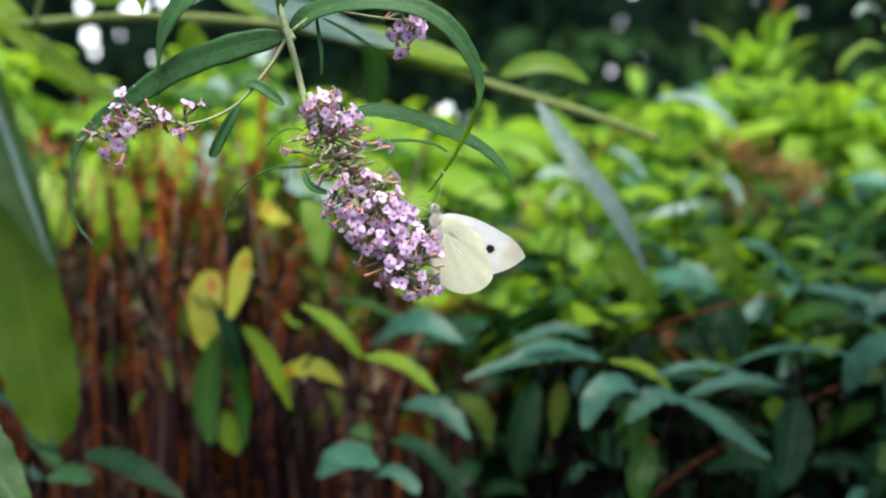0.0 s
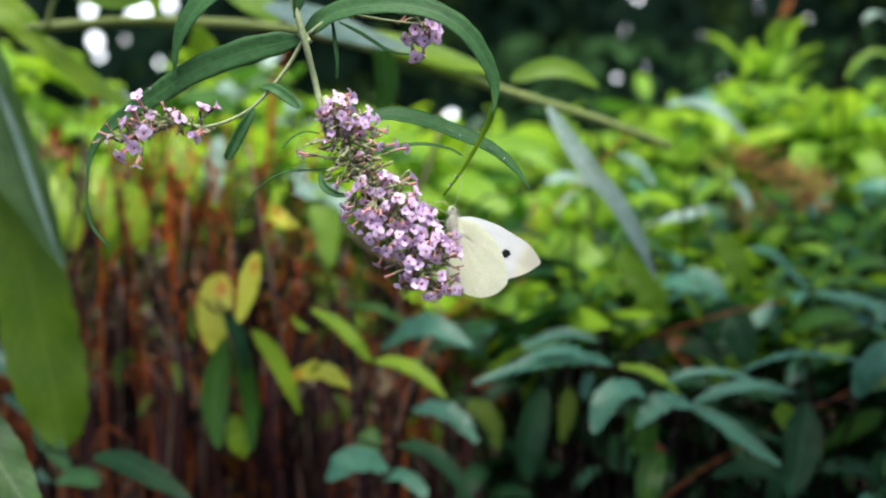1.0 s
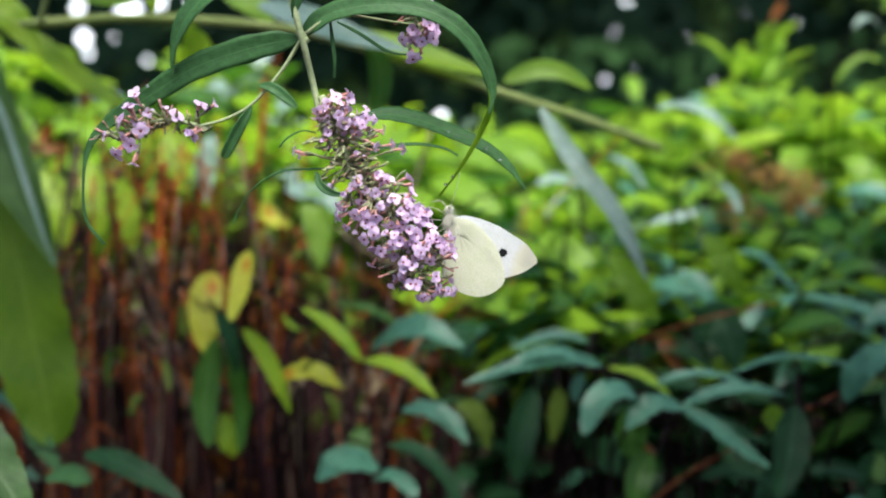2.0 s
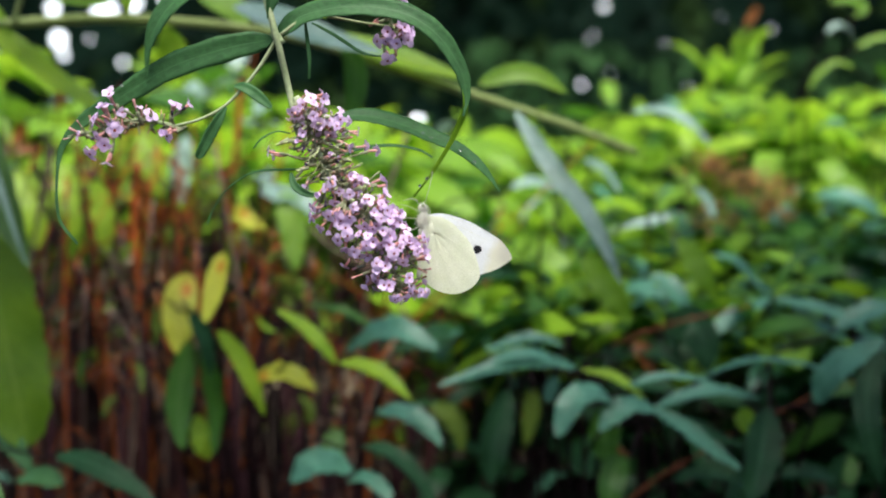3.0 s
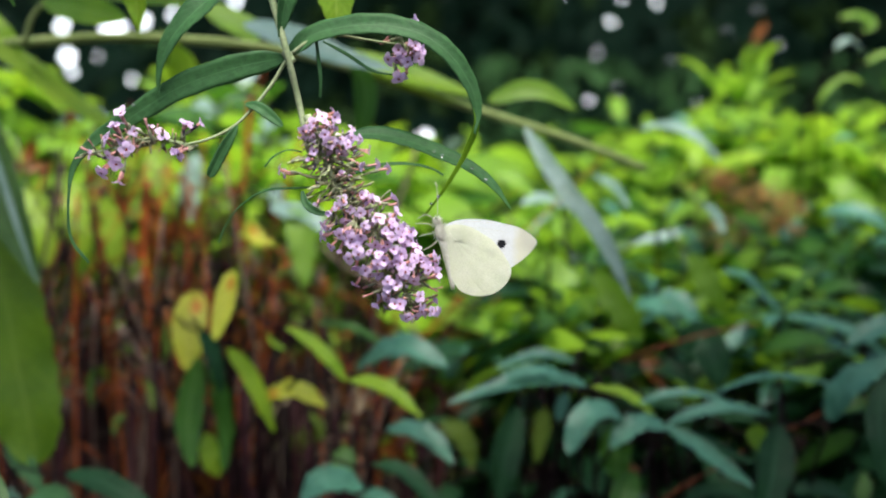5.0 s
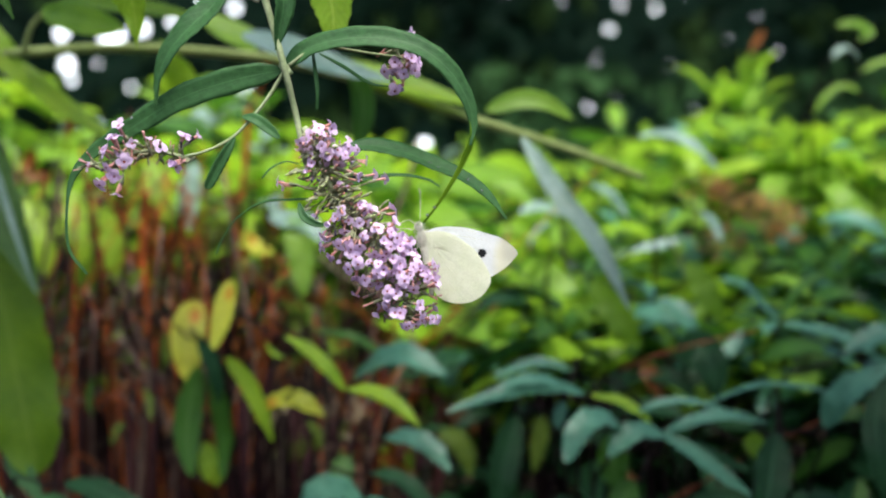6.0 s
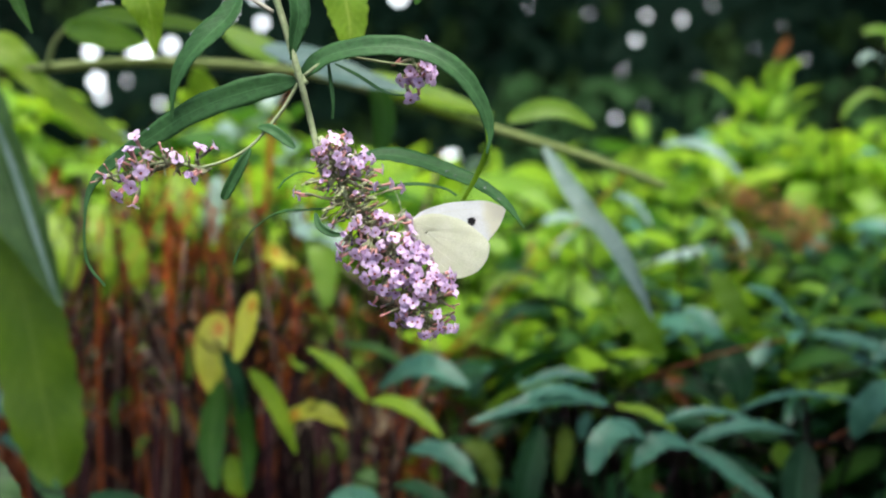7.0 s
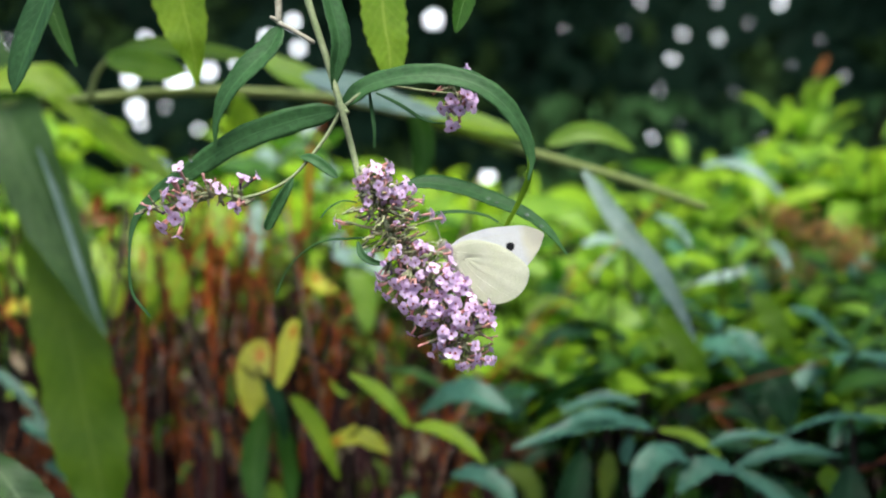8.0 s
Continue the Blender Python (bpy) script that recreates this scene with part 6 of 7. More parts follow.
    sprout(p, [(-0.2521, 0.8300, 1.0846), (-0.2515, 0.8300, 1.0654), (-0.2487, 0.8300, 1.0441), (-0.2501, 0.8300, 1.0228)], 0.0150, LEAF_FRESH, (-0.2, -1, 0.2))
    p = sprig("faded_plant", (0.26, 1.05, -0.03), "plant with rust-brown faded flower heads")
    sprout(p, [(0.1211, 0.7915, 0.9677), (0.1285, 0.7918, 0.9714), (0.1351, 0.7861, 0.9631), (0.1372, 0.7800, 0.9511)], 0.0118, LEAF_RUST, (0, -1, 0.3))
    sprout(p, [(-0.0367, 0.8325, 0.9490), (-0.0270, 0.8325, 0.9490), (-0.0151, 0.8265, 0.9443), (-0.0054, 0.8204, 0.9356)], 0.0063, LEAF_RUST, (0, -0.8, 0.6))
    sprout(p, [(-0.0087, 0.7692, 0.9422), (0.0022, 0.7646, 0.9468), (0.0111, 0.7590, 0.9407), (0.0164, 0.7582, 0.9318)], 0.0093, LEAF_RUST, (0, -0.8, 0.6))
    sprout(p, [(0.0059, 0.7931, 0.9862), (0.0133, 0.7883, 0.9888), (0.0198, 0.7830, 0.9858), (0.0235, 0.7826, 0.9804)], 0.0074, LEAF_RUST, (0, -0.8, 0.6))
    sprout(p, [(0.1638, 0.7921, 0.9751), (0.1686, 0.7918, 0.9714), (0.1705, 0.7862, 0.9642)], 0.0080, LEAF_RUST, (0, -1, 0.4))
    sprout(p, [(0.1793, 0.8124, 0.9777), (0.1843, 0.8119, 0.9720), (0.1846, 0.8065, 0.9668)], 0.0060, LEAF_RUST, (0.2, -1, 0.3))
    sprout(p, [(-0.0015, 0.7920, 0.9733), (0.0059, 0.7916, 0.9696), (0.0103, 0.7859, 0.9612)], 0.0080, LEAF_RUST, (0, -1, 0.3))
    sprout(p, [(-0.0187, 0.8116, 0.9682), (-0.0122, 0.8112, 0.9637), (-0.0099, 0.8105, 0.9553)], 0.0070, LEAF_RUST, (-0.3, -1, 0.3))
    sprout(p, [(-0.0562, 0.8328, 0.9806), (-0.0503, 0.8324, 0.9759), (-0.0484, 0.8317, 0.9681)], 0.0060, LEAF_RUST, (0.3, -1, 0.3))
    sprout(p, [(0.2975, 1.2144, 1.2124), (0.3042, 1.2154, 1.2235), (0.3109, 1.2163, 1.2335)], 0.0070, LEAF_RUST, (0, -1, 0.2))
    # faded flower heads: loose spikes of dry florets
    rng = random.Random(4)
    for foot, tip in FADED_HEADS:
        foot, tip = Vector(foot), Vector(tip)
        bm = bmesh.new()
        tube(bm, [ORIGIN[p.name], foot + Vector((-0.01, 0.06, -0.12)), foot, tip], 0.0014, 0.0005, 6, 24, 0, 0.08, 3)
        for k in range(120):
            u = rng.random() ** 0.8
            c = foot.lerp(tip, u) + Vector((rng.gauss(0, 1), rng.gauss(0, 1), rng.gauss(0, 1))) * 0.0080 * (1.15 - 0.7 * u)
            m4 = pose(*c, rng.uniform(0, 360), rng.uniform(0, 360), rng.uniform(0, 360))
            a = rng.uniform(0.0012, 0.0028)
            f = [bm.verts.new(m4 @ (Vector(q) * a)) for q in ((0, 0, 1.2), (0.6, 0, -0.4), (-0.3, 0.5, -0.4), (-0.3, -0.5, -0.4))]
            mat = rng.choices((1, 2, 3), (5, 3, 2))[0]
            for t in ((0, 1, 2), (0, 2, 3), (0, 3, 1), (1, 3, 2)):
                bm.faces.new([f[q] for q in t]).material_index = mat
        part("seed_head", bm, [STEM_BROWN, DRY_ORANGE, DRY_BROWN, LEAF_OLIVE], p, "rust-brown faded flower head")
    p = sprig("tall_plant", (0.42, 1.05, -0.03), "tall dark-stemmed plant with small leaves")
    sprout(p, [(0.3211, 0.9606, 1.1802), (0.3141, 0.9564, 1.1885), (0.3037, 0.9515, 1.1902), (0.2959, 0.9509, 1.1837)], 0.0070, LEAF_GREY_SHEEN, (0, -0.6, 1))
    sprout(p, [(0.3211, 0.9622, 1.1978), (0.3290, 0.9628, 1.2044), (0.3158, 0.9633, 1.2110), (0.3026, 0.9631, 1.2088)], 0.0075, LEAF_BRIGHT, (0, -0.8, 0.5))
    sprout(p, [(0.3224, 0.9601, 1.1736), (0.3334, 0.9606, 1.1793), (0.3467, 0.9608, 1.1824), (0.3599, 0.9606, 1.1802)], 0.0052, LEAF_BRIGHT, (0, -0.8, 0.6))
    sprout(p, [(0.3211, 0.9587, 1.1582), (0.3070, 0.9591, 1.1626), (0.2937, 0.9583, 1.1538), (0.2849, 0.9572, 1.1407)], 0.0052, LEAF_BRIGHT, (0, -0.8, 0.6))
    p = sprig("low_plant", (0.30, 1.0, -0.03), "tall plant with pale shining leaves")
    sprout(p, [(0.1321, 0.8672, 1.1206), (0.1503, 0.8575, 1.1227), (0.1680, 0.8470, 1.1147), (0.1856, 0.8456, 1.0980)], 0.0136, LEAF_GREY_SHEEN, (0, -0.5, 1))
    sprout(p, [(0.1760, 0.8529, 1.0685), (0.1828, 0.8473, 1.0608), (0.1876, 0.8411, 1.0475)], 0.0088, LEAF_GREY_SHEEN, (0.3, -0.7, 1))
    sprout(p, [(0.0931, 0.8037, 1.0888), (0.1061, 0.8032, 1.0814), (0.1173, 0.8020, 1.0666)], 0.0112, LEAF_GREY_SHEEN, (0.3, -0.6, 1))
    sprout(p, [(0.1192, 0.8000, 1.0444), (0.1377, 0.8005, 1.0481), (0.1526, 0.8010, 1.0518)], 0.0096, LEAF_GREY_SHEEN, up)
    sprout(p, [(0.0449, 0.8016, 1.0703), (0.0597, 0.8020, 1.0740), (0.0746, 0.8017, 1.0685)], 0.0112, LEAF_GREY_SHEEN, up)


def build_dead_stems():
    """Clumps of dry red-brown stalks."""
    rng = random.Random(31)
    for cx, cy, wide, count, top in ((-0.25, 0.80, 0.07, 36, 1.075), (-0.14, 0.82, 0.08, 42, 1.07), (-0.01, 0.90, 0.07, 24, 1.0), (-0.33, 0.86, 0.08, 28, 1.07), (-0.2, 0.94, 0.15, 34, 1.09)):
        c = thing("dead_stem_clump", (cx, cy, -0.03), "clump of dry reddish-brown dead stalks", "dead stalks", "dead stalk clumps")
        for k in range(count):
            x, y = cx + rng.uniform(-wide, wide), cy + rng.uniform(-0.06, 0.06)
            h = top + (rng.uniform(-0.16, 0.03) if rng.random() < 0.8 else rng.uniform(0.02, 0.07))
            lx = rng.gauss(0, 0.045)
            bm = bmesh.new()
            r = rng.uniform(0.0007, 0.0022)
            tube(bm, [(x - lx, y, -0.03), (x - lx * 0.5, y, h * 0.5), (x + lx * 0.3, y + rng.uniform(-0.02, 0.02), h * 0.85), (x + lx, y + rng.uniform(-0.03, 0.03), h)], r, r * 0.55, 6, 10, 0, 0.12, k)
            for _ in range(rng.randint(0, 2)):
                z = h * rng.uniform(0.75, 0.98)
                d = rng.choice((-1, 1)) * rng.uniform(0.015, 0.05)
                tube(bm, [(x, y, z), (x + d * 0.6, y - 0.01, z + 0.02), (x + d, y - 0.015, z + rng.uniform(0, 0.06))], r * 0.5, r * 0.3, 5, 5)
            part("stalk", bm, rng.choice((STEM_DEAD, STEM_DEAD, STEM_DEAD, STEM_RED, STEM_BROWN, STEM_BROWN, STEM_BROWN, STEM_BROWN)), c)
        # crumpled dry leaves on the stalks
        for k in range(13):
            x, y, z = cx + rng.uniform(-wide, wide), cy - rng.uniform(0.0, 0.08), top - rng.uniform(0.05, 0.3)
            placed("dry_leaf", rng.choice(RUST_LEAVES if k % 3 else STRAW_LEAVES), c, Matrix.Translation(Vector((x, y, z)) - ORIGIN[c.name]) @ pose(0, 0, 0, rng.uniform(0, 360), rng.uniform(0, 360), rng.uniform(0, 360)))
    # short stubs of cut stalks in front, their dark colour standing for low shade
    for cx, cy in ((-0.22, 0.71), (-0.14, 0.72), (-0.06, 0.74), (0.02, 0.78)):
        c = thing("dead_stem_clump", (cx, cy, -0.03), "short maroon stubs of dead stalks, coloured dark for the shade low down", "dead stalks", "dead stalk clumps")
        for k in range(16):
            x, y = cx + rng.uniform(-0.05, 0.05), cy + rng.uniform(-0.03, 0.03)
            h, lx, r = rng.uniform(0.90, 0.985), rng.gauss(0, 0.02), rng.uniform(0.0012, 0.0032)
            bm = bmesh.new()
            tube(bm, [(x - lx, y, -0.03), (x - lx * 0.4, y, h * 0.6), (x + lx, y + rng.uniform(-0.02, 0.02), h)], r, r * 0.7, 7, 10, 0, 0.14, k)
            part("stalk", bm, rng.choice((STEM_BROWN, STEM_SHADED_MAROON, STEM_SHADED_MAROON, STEM_DEAD)), c)
    # taller, thinner shoots, bent and broken
    for cx, cy in ((-0.27, 0.76), (-0.205, 0.74), (-0.15, 0.78), (-0.09, 0.76), (-0.31, 0.80)):
        c = thing("dead_stem_clump", (cx, cy, -0.03), "tall thin rust-red dead shoots", "dead stalks", "dead stalk clumps")
        for k in range(15):
            x, y = cx + rng.uniform(-0.045, 0.045), cy + rng.uniform(-0.04, 0.04)
            h, lx, r = rng.uniform(0.98, 1.125), rng.gauss(0, 0.03 if rng.random() < 0.65 else 0.1), rng.uniform(0.0005, 0.0015)
            bm = bmesh.new()
            tube(bm, [(x - lx, y, -0.03), (x - lx * 0.4, y, h * 0.6), (x + lx * 0.2 + rng.uniform(-0.006, 0.006), y, h * 0.88), (x + lx + rng.uniform(-0.01, 0.01), y + rng.uniform(-0.02, 0.02), h)], r, r * 0.6, 6, 14, 0, 0.15, k)
            for _ in range(rng.randint(1, 3)):
                z = h * rng.uniform(0.82, 0.98)
                d = rng.choice((-1, 1)) * rng.uniform(0.01, 0.035)
                tube(bm, [(x + lx * 0.5, y, z), (x + lx * 0.5 + d * 0.6, y - 0.008, z + 0.012), (x + lx * 0.5 + d, y - 0.012, z + rng.uniform(-0.02, 0.045))], r * 0.6, r * 0.3, 5, 5)
            part("stalk", bm, rng.choice((STEM_RED, STEM_RED, STEM_RED, STEM_DEAD, STEM_BROWN, STEM_GREY_GLINT, STEM_GREY_GLINT)), c)
    # thicker stalks that stand out from the clumps
    c = thing("dead_stem_clump", (-0.15, 0.8, -0.03), "thick rust-red stalks standing among dry leaves", "dead stalks", "dead stalk clumps")
    for line, r, material in (([(-0.1953, 0.7800, 1.0871), (-0.1980, 0.7800, 1.0528), (-0.1967, 0.7800, 1.0163), (-0.1920, 0.7800, 0.9722), (-0.1920, 0.7800, 0.9126)], 0.0030, STEM_RED),
                              ([(-0.1418, 0.8600, 1.1428), (-0.1444, 0.8600, 1.1074), (-0.1499, 0.8600, 1.0677), (-0.1556, 0.8600, 1.0237), (-0.1580, 0.8600, 0.9589)], 0.0024, STEM_RED),
                              ([(-0.2048, 0.7400, 0.9998), (-0.1932, 0.7400, 0.9822), (-0.1800, 0.7400, 0.9541), (-0.1718, 0.7400, 0.9328), (-0.1687, 0.7400, 0.9008)], 0.0022, STEM_GREY_GLINT),
                              ([(-0.1791, 0.8300, 1.0805), (-0.1827, 0.8300, 1.0574), (-0.1802, 0.8300, 1.0303), (-0.1829, 0.8300, 0.9796)], 0.0026, STEM_RED),
                              ([(-0.1103, 0.8000, 1.0326), (-0.1221, 0.8000, 0.9989), (-0.1284, 0.8000, 0.9611), (-0.1304, 0.8000, 0.9077)], 0.0022, STEM_RED),
                              ([(-0.2292, 0.7600, 1.0221), (-0.2248, 0.7600, 0.9899), (-0.2287, 0.7600, 0.9430), (-0.2294, 0.7600, 0.8956)], 0.0028, STEM_DEAD),
                              ([(-0.0379, 0.8400, 0.9936), (-0.0476, 0.8400, 0.9619), (-0.0511, 0.8400, 0.9220), (-0.0530, 0.8400, 0.8817)], 0.0020, STEM_RED)):
        bm = bmesh.new()
        low = Vector(line[-1])
        tube(bm, line + [(low.x + rng.uniform(-0.02, 0.02), low.y, 0.4), (low.x + rng.uniform(-0.03, 0.03), low.y, -0.03)], r * 0.7, r * 1.1, 7, 30, 0, 0.16, 5)
        for k in range(2):
            at = Vector(line[k]).lerp(Vector(line[k + 1]), rng.random())
            side = rng.choice((-1, 1)) * rng.uniform(0.012, 0.03)
            tube(bm, [at, at + Vector((side * 0.6, -0.006, 0.012)), at + Vector((side, -0.01, rng.uniform(0.0, 0.035)))], r * 0.4, r * 0.2, 5, 5)
        part("stalk", bm, material, c)
    # thin broken shoots leaning across the others
    for k in range(26):
        at = Vector((rng.uniform(-0.30, 0.02), rng.uniform(0.73, 0.84), rng.uniform(0.93, 1.06)))
        tilt = rng.choice((-1, 1)) * rng.uniform(0.25, 1.1)
        half = Vector((math.sin(tilt), rng.uniform(-0.3, 0.3), math.cos(tilt))) * rng.uniform(0.02, 0.055)
        r = rng.uniform(0.0005, 0.0013)
        bm = bmesh.new()
        tube(bm, [at - half - Vector((0, 0, 0.03)), at - half * 0.3, at + half * 0.4 + Vector((rng.uniform(-0.006, 0.006), 0, 0)), at + half], r, r * 0.6, 6, 12, 0, 0.15, k)
        part("broken_shoot", bm, rng.choice((STEM_GREY_GLINT, STEM_GREY_GLINT, STEM_RED, STEM_DEAD, STEM_DEAD)), c)
    for centre, spread, count, bank in (((-0.2484, 0.8400, 1.0493), 0.030, 10, OLIVE_LEAVES),
                                        ((-0.1699, 0.8600, 1.0638), 0.030, 12, OLIVE_LEAVES),
                                        ((-0.0927, 0.8400, 1.0095), 0.022, 9, OLIVE_LEAVES),
                                        ((-0.2090, 0.7900, 1.0079), 0.035, 8, STRAW_LEAVES),
                                        ((-0.1182, 0.8000, 1.0064), 0.030, 7, STRAW_LEAVES),
                                        ((-0.2339, 0.7700, 0.9666), 0.025, 6, OLIVE_LEAVES),
                                        ((-0.1006, 0.7700, 0.9296), 0.030, 8, OLIVE_LEAVES),
                                        ((-0.1314, 0.8400, 1.0332), 0.030, 10, RUST_LEAVES),
                                        ((-0.1570, 0.7600, 0.9137), 0.035, 7, RUST_LEAVES),
                                        ((-0.1843, 0.8000, 1.0589), 0.020, 14, RUST_LEAVES),
                                        ((-0.1286, 0.7700, 0.9845), 0.011, 7, RUST_LEAVES),
                                        ((-0.1427, 0.7300, 0.8946), 0.007, 4, RUST_LEAVES),
                                        ((-0.2239, 0.8200, 1.0313), 0.020, 8, RUST_LEAVES),
                                        ((-0.1277, 0.7400, 0.9539), 0.007, 4, STRAW_LEAVES),
                                        ((-0.0668, 0.7200, 0.9491), 0.008, 4, STRAW_LEAVES),
                                        ((-0.0888, 0.8000, 0.9686), 0.020, 8, RUST_LEAVES),
                                        ((-0.0350, 0.7600, 0.9170), 0.020, 8, RUST_LEAVES),
                                        ((-0.2865, 0.8400, 1.0806), 0.030, 8, RUST_LEAVES)):
        for k in range(count):
            at = Vector(centre) + Vector((rng.gauss(0, 0.6), rng.gauss(0, 0.6), rng.gauss(0, 0.6))) * spread
            placed("dry_leaf", rng.choice(bank), c, Matrix.Translation(at - ORIGIN[c.name]) @ pose(0, 0, 0, rng.uniform(0, 360), rng.uniform(0, 360), rng.uniform(0, 360)))


def leaf_set(material, length, ratio):
    rng = random.Random(int(length * 1e5))
    return [leaf_mesh("leaf", length * rng.uniform(0.8, 1.2), length * ratio * rng.uniform(0.85, 1.15), rng.uniform(0.05, 0.35), rng.uniform(0.1, 0.35),
                      rng.uniform(0.5, 0.7), rng.uniform(0.55, 0.8), material) for _ in range(5)]


RUST_LEAVES, STRAW_LEAVES, OLIVE_LEAVES = leaf_set(LEAF_RUST, 0.02, 0.4), leaf_set(LEAF_STRAW, 0.016, 0.4), leaf_set(LEAF_OLIVE, 0.02, 0.42)


def shrub(name, label, root, tops, pairs, sets, weights, seed, group, drop=0.22, stem=None, r=0.0028, lift=0.0):
    """A shrub: stems from one root to the given tops, each set with pairs of leaves over its upper stretch."""
    rng = random.Random(seed)
    s = thing(name, root, label, "shrub", group)
    bm = bmesh.new()
    leaves = []
    for top in tops:
        top, foot = Vector(top), Vector(root)
        mid = foot.lerp(top, 0.55) + Vector((rng.uniform(-0.03, 0.03), rng.uniform(-0.03, 0.03), 0))
        cs = [foot, mid, foot.lerp(top, 0.8) + Vector((rng.uniform(-0.02, 0.02), rng.uniform(-0.02, 0.02), 0)), top]
        tube(bm, cs, r, r * 0.35, 5, 12, 0, 0.05, seed)
        line = spline(cs, 40)
        length = (top - foot).length
        turn = rng.uniform(0, 3)
        for k in range(pairs):
            u = 1 - (k + rng.uniform(0.0, 0.5)) / pairs * drop / length * 1.0
            i = max(0, min(39, int(u * 40)))
            c = line[i].lerp(line[i + 1], min(max(u * 40 - i, 0), 1))
            turn += 1.57 + rng.uniform(-0.35, 0.35)
            for half in (0, 1):
                a = turn + half * math.pi + rng.uniform(-0.3, 0.3)
                pitch = rng.uniform(-0.45, 0.7) - (0.5 if k < 1 else 0) - lift
                m = Matrix.Translation(c - foot) @ Matrix.Rotation(a, 4, "Z") @ Matrix.Rotation(pitch, 4, "Y") @ Matrix.Rotation(rng.uniform(-0.8, 0.8), 4, "X")
                size = rng.uniform(0.7, 1.15) * (0.62 if k == 0 else 1)
                leaves.append((rng.choice(rng.choices(sets, weights)[0]), m @ Matrix.Scale(size, 4)))
    part("stem", bm, stem or STEM_BROWN, s)
    for me, m in leaves:
        placed("leaf", me, s, m)
    return s


def build_shrubs():
    bright, lime = leaf_set(LEAF_BRIGHT, 0.072, 0.34), leaf_set(LEAF_LIME, 0.066, 0.33)
    mid, teal, grey = leaf_set(LEAF_MID, 0.056, 0.4), leaf_set(LEAF_TEAL_DAPPLED, 0.05, 0.4), leaf_set(LEAF_GREY_SHEEN, 0.05, 0.36)
    small = leaf_set(LEAF_BRIGHT, 0.044, 0.42)
    fresh = leaf_set(LEAF_FRESH, 0.058, 0.36)
    deep = leaf_set(LEAF_DEEP_SHADED, 0.052, 0.4)
    rng = random.Random(77)
    g = "leafy shrubs behind the flowers"

    def row(seed, name, label, x0, x1, y, tops_at, n, pairs, sets, weights, drop):
        tops = []
        for k in range(n):
            x = x0 + (x1 - x0) * (k + rng.random()) / n
            tops.append((x, y + rng.uniform(-0.1, 0.1), tops_at(x) + rng.uniform(-0.05, 0.012)))
        shrub(name, label, ((x0 + x1) / 2, y, -0.03), tops, pairs, sets, weights, seed, g, drop)

    lab = "shrub with bright yellow-green pointed leaves"
    # beyond on the open side
    for k, (x0, x1, y, h) in enumerate(((0.02, 0.09, 1.25, 1.06), (0.08, 0.17, 1.25, 1.10), (0.14, 0.28, 1.3, 1.13), (0.26, 0.4, 1.25, 1.14), (0.38, 0.54, 1.3, 1.145), (0.52, 0.72, 1.3, 1.15))):
        row(100 + k, "leafy_shrub", lab, x0, x1, y, lambda x: h, 10, 10, [bright, small, lime, mid, deep], [4, 5, 2, 1.2, 0.4] if x0 < 0.3 else [1.6, 2, 1, 4, 2.4], 0.3)
    for k, (x0, x1, y, h) in enumerate(((-0.06, 0.08, 1.0, 1.03), (0.06, 0.2, 0.98, 1.055), (0.18, 0.32, 1.0, 1.055), (0.3, 0.46, 1.0, 1.05))):
        row(120 + k, "leafy_shrub", "shrub with mixed green and grey-green leaves", x0, x1, y, lambda x: h, 9, 9, [bright, mid, teal, deep, grey, lime], [5, 3.5, 1.6, 1.2, 1.4, 1.6] if x0 < 0.15 else [0.8, 3, 2.6, 5.5, 1.2, 0.3], 0.26)
    # tall shoot
    slim = leaf_set(LEAF_BRIGHT, 0.044, 0.3)
    shrub("tall_shoot", "tall upright shoot with bright green leaves", (0.3, 1.2, -0.03), [(0.2859, 1.2, 1.1962), (0.3003, 1.2, 1.1766), (0.2621, 1.2, 1.1750), (0.2792, 1.18, 1.165)], 4, [slim], [1], 7, g, 0.075, lift=0.55)
    broad = leaf_set(LEAF_BRIGHT, 0.062, 0.36)
    shrub("leafy_shrub", "shrub with broad shining yellow-green leaves", (0.3, 1.16, -0.03), [(0.1987, 1.1, 1.1139), (0.2228, 1.12, 1.1245), (0.2477, 1.14, 1.1328), (0.2899, 1.12, 1.1322), (0.3127, 1.1, 1.1266), (0.3441, 1.12, 1.1332), (0.3633, 1.1, 1.1316), (0.4009, 1.12, 1.1348), (0.2622, 1.08, 1.1236), (0.3212, 1.06, 1.1134), (0.3653, 1.06, 1.1134), (0.2842, 1.05, 1.1133)], 6, [broad, lime, mid, teal], [4, 2, 1.6, 0.8], 61, g, 0.1)
    shrub("tall_shoot", "tall upright shoots with pale green leaves", (-0.25, 1.15, -0.03), [(-0.2304, 1.0983, 1.1774), (-0.1958, 1.1196, 1.1681), (-0.2467, 1.0464, 1.1596), (-0.1908, 0.9982, 1.1470), (-0.1566, 1.0504, 1.1538)], 5, [bright, grey, mid], [3, 2, 1.5], 17, g, 0.09)
    shrub("tall_shoot", "tall upright shoots with yellow-green leaves", (-0.45, 1.1, -0.03), [(-0.3852, 0.9917, 1.1976), (-0.3707, 1.0417, 1.1827), (-0.4178, 0.9887, 1.1747), (-0.3670, 0.9898, 1.1510), (-0.3369, 1.0410, 1.1434)], 5, [bright, lime, grey], [4, 3, 1], 18, g, 0.12)
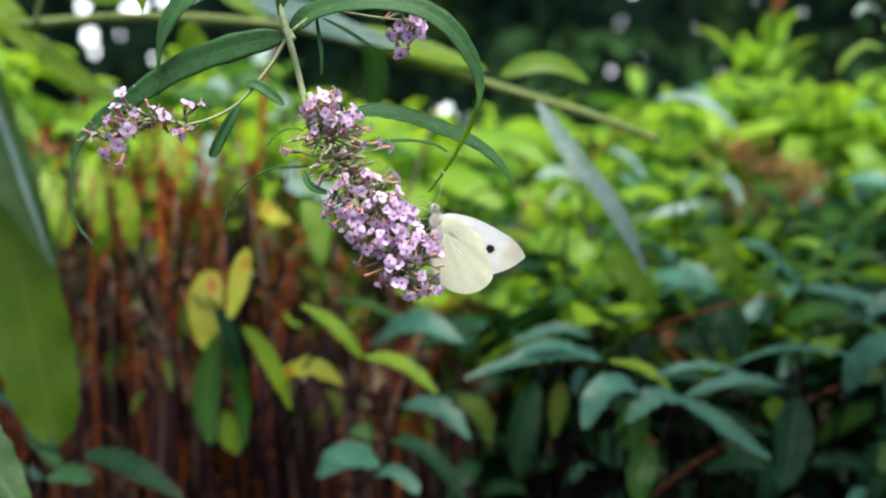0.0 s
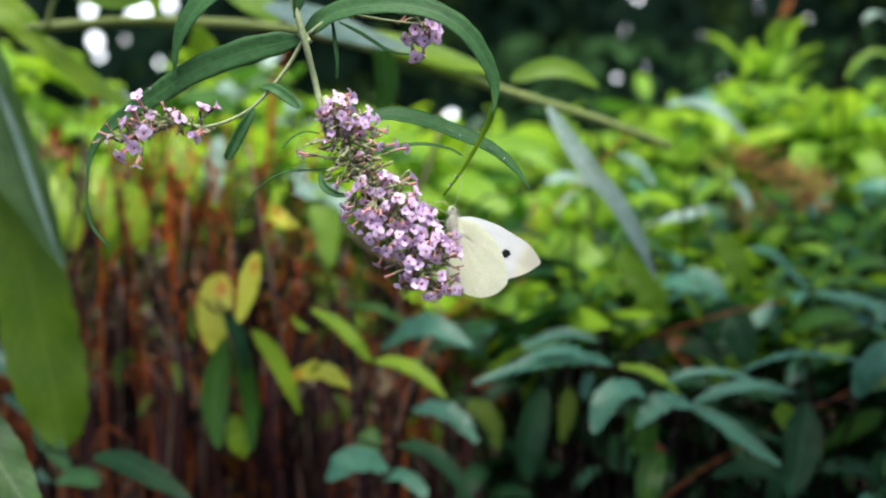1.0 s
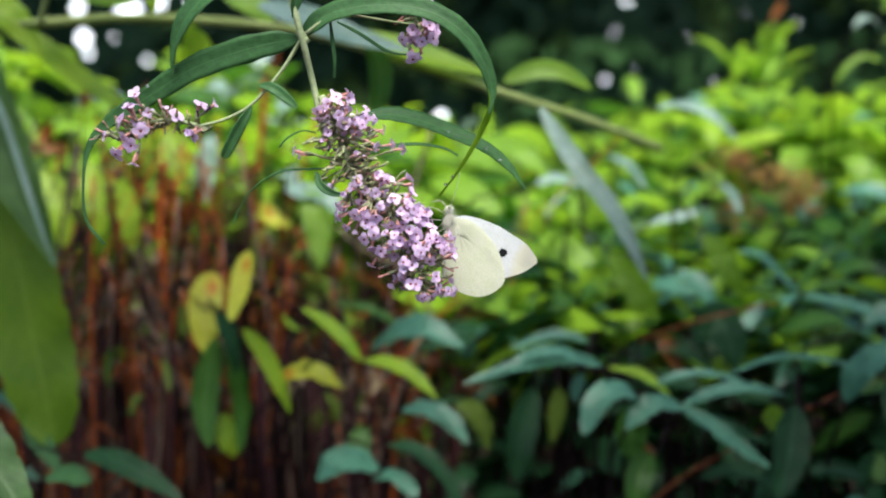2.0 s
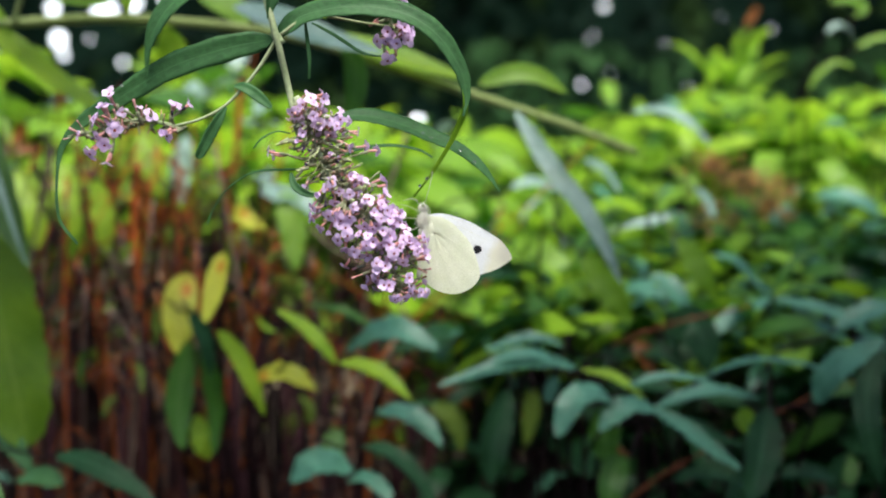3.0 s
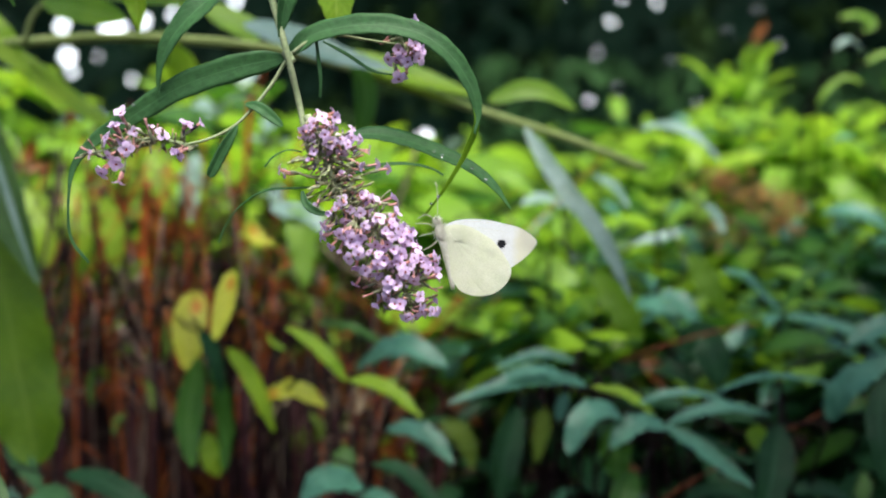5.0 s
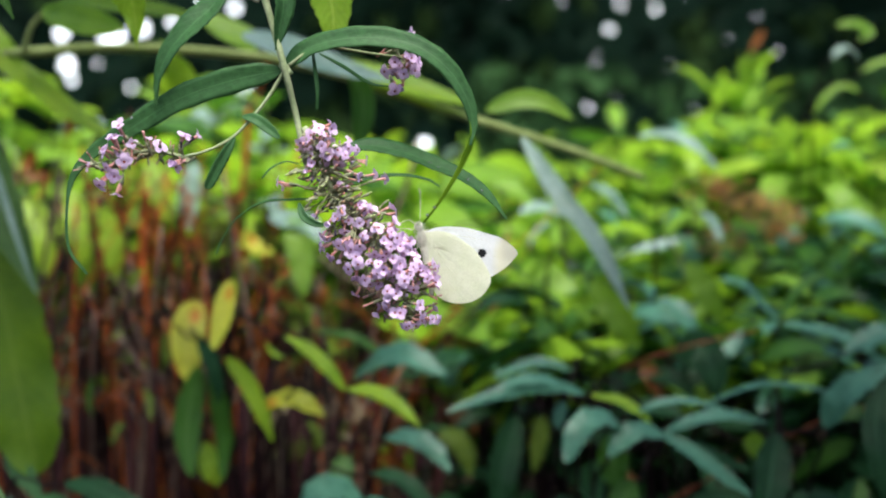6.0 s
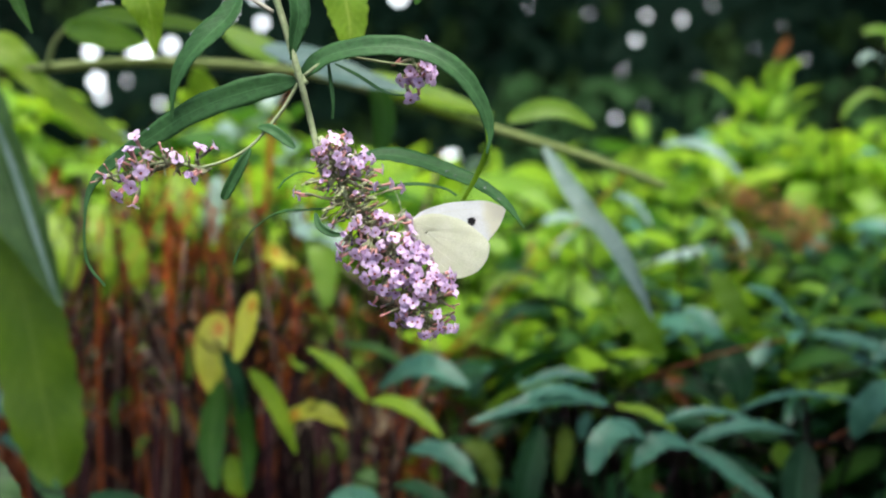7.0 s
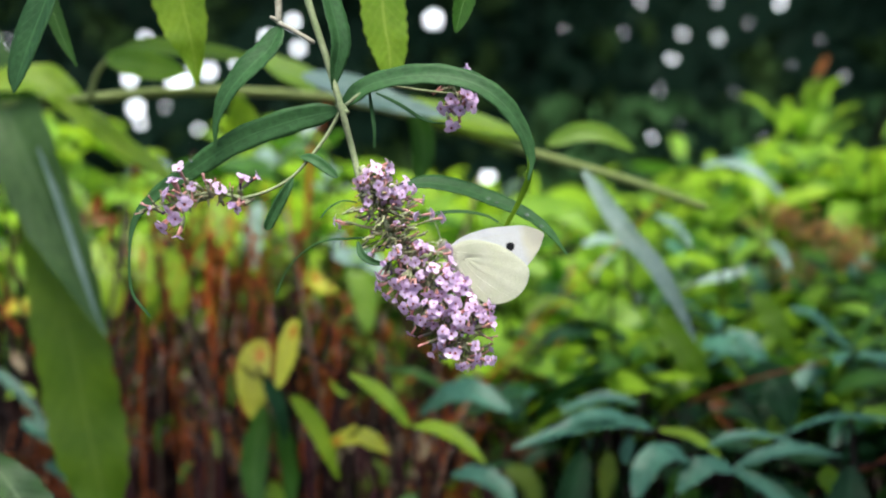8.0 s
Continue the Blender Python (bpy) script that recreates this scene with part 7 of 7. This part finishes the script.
    # beyond on the dead-stalk side
    for k, (x0, x1, y, h) in enumerate(((-0.7, -0.5, 1.2, 1.15), (-0.52, -0.36, 1.2, 1.14), (-0.38, -0.24, 1.25, 1.10), (-0.26, -0.12, 1.25, 1.10), (-0.14, -0.02, 1.25, 1.10), (-0.03, 0.04, 1.25, 1.06))):
        row(140 + k, "leafy_shrub", lab, x0, x1, y, lambda x: h, 10, 10, [bright, lime, mid, grey], [5, 3, 1, 0.7], 0.24)
    # more growth further back
    for k, (x0, x1, y, h) in enumerate(((-1.0, -0.6, 1.7, 1.06), (-0.6, -0.2, 1.75, 1.04), (-0.2, 0.2, 1.7, 1.03), (0.2, 0.6, 1.75, 1.07), (0.6, 1.0, 1.7, 1.08), (-0.8, -0.3, 2.3, 1.0), (-0.2, 0.3, 2.4, 1.0), (0.4, 0.9, 2.3, 1.04))):
        row(180 + k, "leafy_shrub", "shrub with green pointed leaves", x0, x1, y, lambda x: h, 8, 7, [bright, mid, deep], [3, 4, 3], 0.35)
    # leafy layers that roof over the dead stalks and the low growth
    def roof(seed, label, x0, x1, y0, y1, low, slope, n, sets, weights):
        tops = []
        for k in range(n):
            y = rng.uniform(y0, y1)
            tops.append((x0 + (x1 - x0) * (k + rng.random()) / n, y, low + (y - y0) * slope + rng.uniform(-0.02, 0.01)))
        shrub("leafy_shrub", label, ((x0 + x1) / 2, y1 + 0.05, -0.03), tops, 4, sets, weights, seed, g, 0.06, r=0.0018)

    for k, (x0, x1) in enumerate(((-0.52, -0.36), (-0.38, -0.22), (-0.24, -0.1), (-0.12, 0.02))):
        roof(200 + k, "shrub with yellow-green leaves over the dead stalks", x0, x1, 0.90, 1.12, 1.087, 0.10, 12, [bright, lime, mid, grey], [4, 3, 2, 0.8])
    for k, (x0, x1) in enumerate(((0.0, 0.12), (0.1, 0.24), (0.22, 0.36), (0.34, 0.48))):
        roof(210 + k, "shrub with mixed green and grey-green leaves", x0, x1, 0.72, 1.0, 0.995, 0.2, 20, [mid, teal, deep, bright, fresh], [3, 2.5, 1.5, 1.2, 4] if x0 < 0.15 else [2.6, 3, 5, 0.1, 0.3])
    # low darker growth on the right, mostly leaves with shade in their colour
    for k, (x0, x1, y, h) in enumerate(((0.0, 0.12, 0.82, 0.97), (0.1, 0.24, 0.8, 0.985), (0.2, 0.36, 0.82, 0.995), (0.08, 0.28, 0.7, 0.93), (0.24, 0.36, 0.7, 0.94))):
        row(160 + k, "low_shrub", "low shrub with shade-darkened green and grey-green leaves", x0, x1, y, lambda x: h, 9, 8, [deep, teal, mid], [12, 0.5, 0.5], 0.3)


build_setting()
build_shade_trees()
branch, spike = build_branch()
butterfly, wings = build_butterfly()
build_overhead()
build_back_branch()
build_low_plants()
build_dead_stems()
build_shrubs()


# ---- motion ----
SWAY_ROWS = [(0.0, 0.015), (0.5, 0.013), (1.0, -0.013), (1.75, 0.0), (2.5, -0.010), (3.0, 0.0), (3.5, 0.007), (4.0, -0.018), (4.5, -0.004), (5.2, 0.004), (6.0, -0.016), (6.2, 0.0), (6.5, 0.050), (7.0, -0.018), (7.5, 0.003), (8.0, 0.013)]


def motions():
    at = spike.location.copy()
    walk(spike, [(t, Matrix.Translation(at) @ Matrix.Rotation(a, 4, "Y")) for t, a in SWAY_ROWS])
    rows, wing_rows = [], {key: [] for key in wings}
    for t, root, roll, away, near_swing, near, far, far_swing in BUTTERFLY_ROWS:
        rows.append((t, Matrix.Translation(root) @ Matrix.Rotation(radians(roll), 4, "Y") @ BUTTERFLY_BASE @ Matrix.Rotation(radians(-away), 4, "Z")))
        for (name, side), (ob, place) in wings.items():
            opened, swing = (near, near_swing) if side < 0 else (far, far_swing)
            m = Matrix.Translation(place) @ Matrix.Rotation(radians(side * opened), 4, "Y")
            if name == "forewing":
                m = m @ Matrix.Rotation(radians(-swing), 4, "X")
            wing_rows[name, side].append((t, m))
    walk(butterfly, rows)
    for key, keyed in wing_rows.items():
        walk(wings[key][0], keyed)


motions()
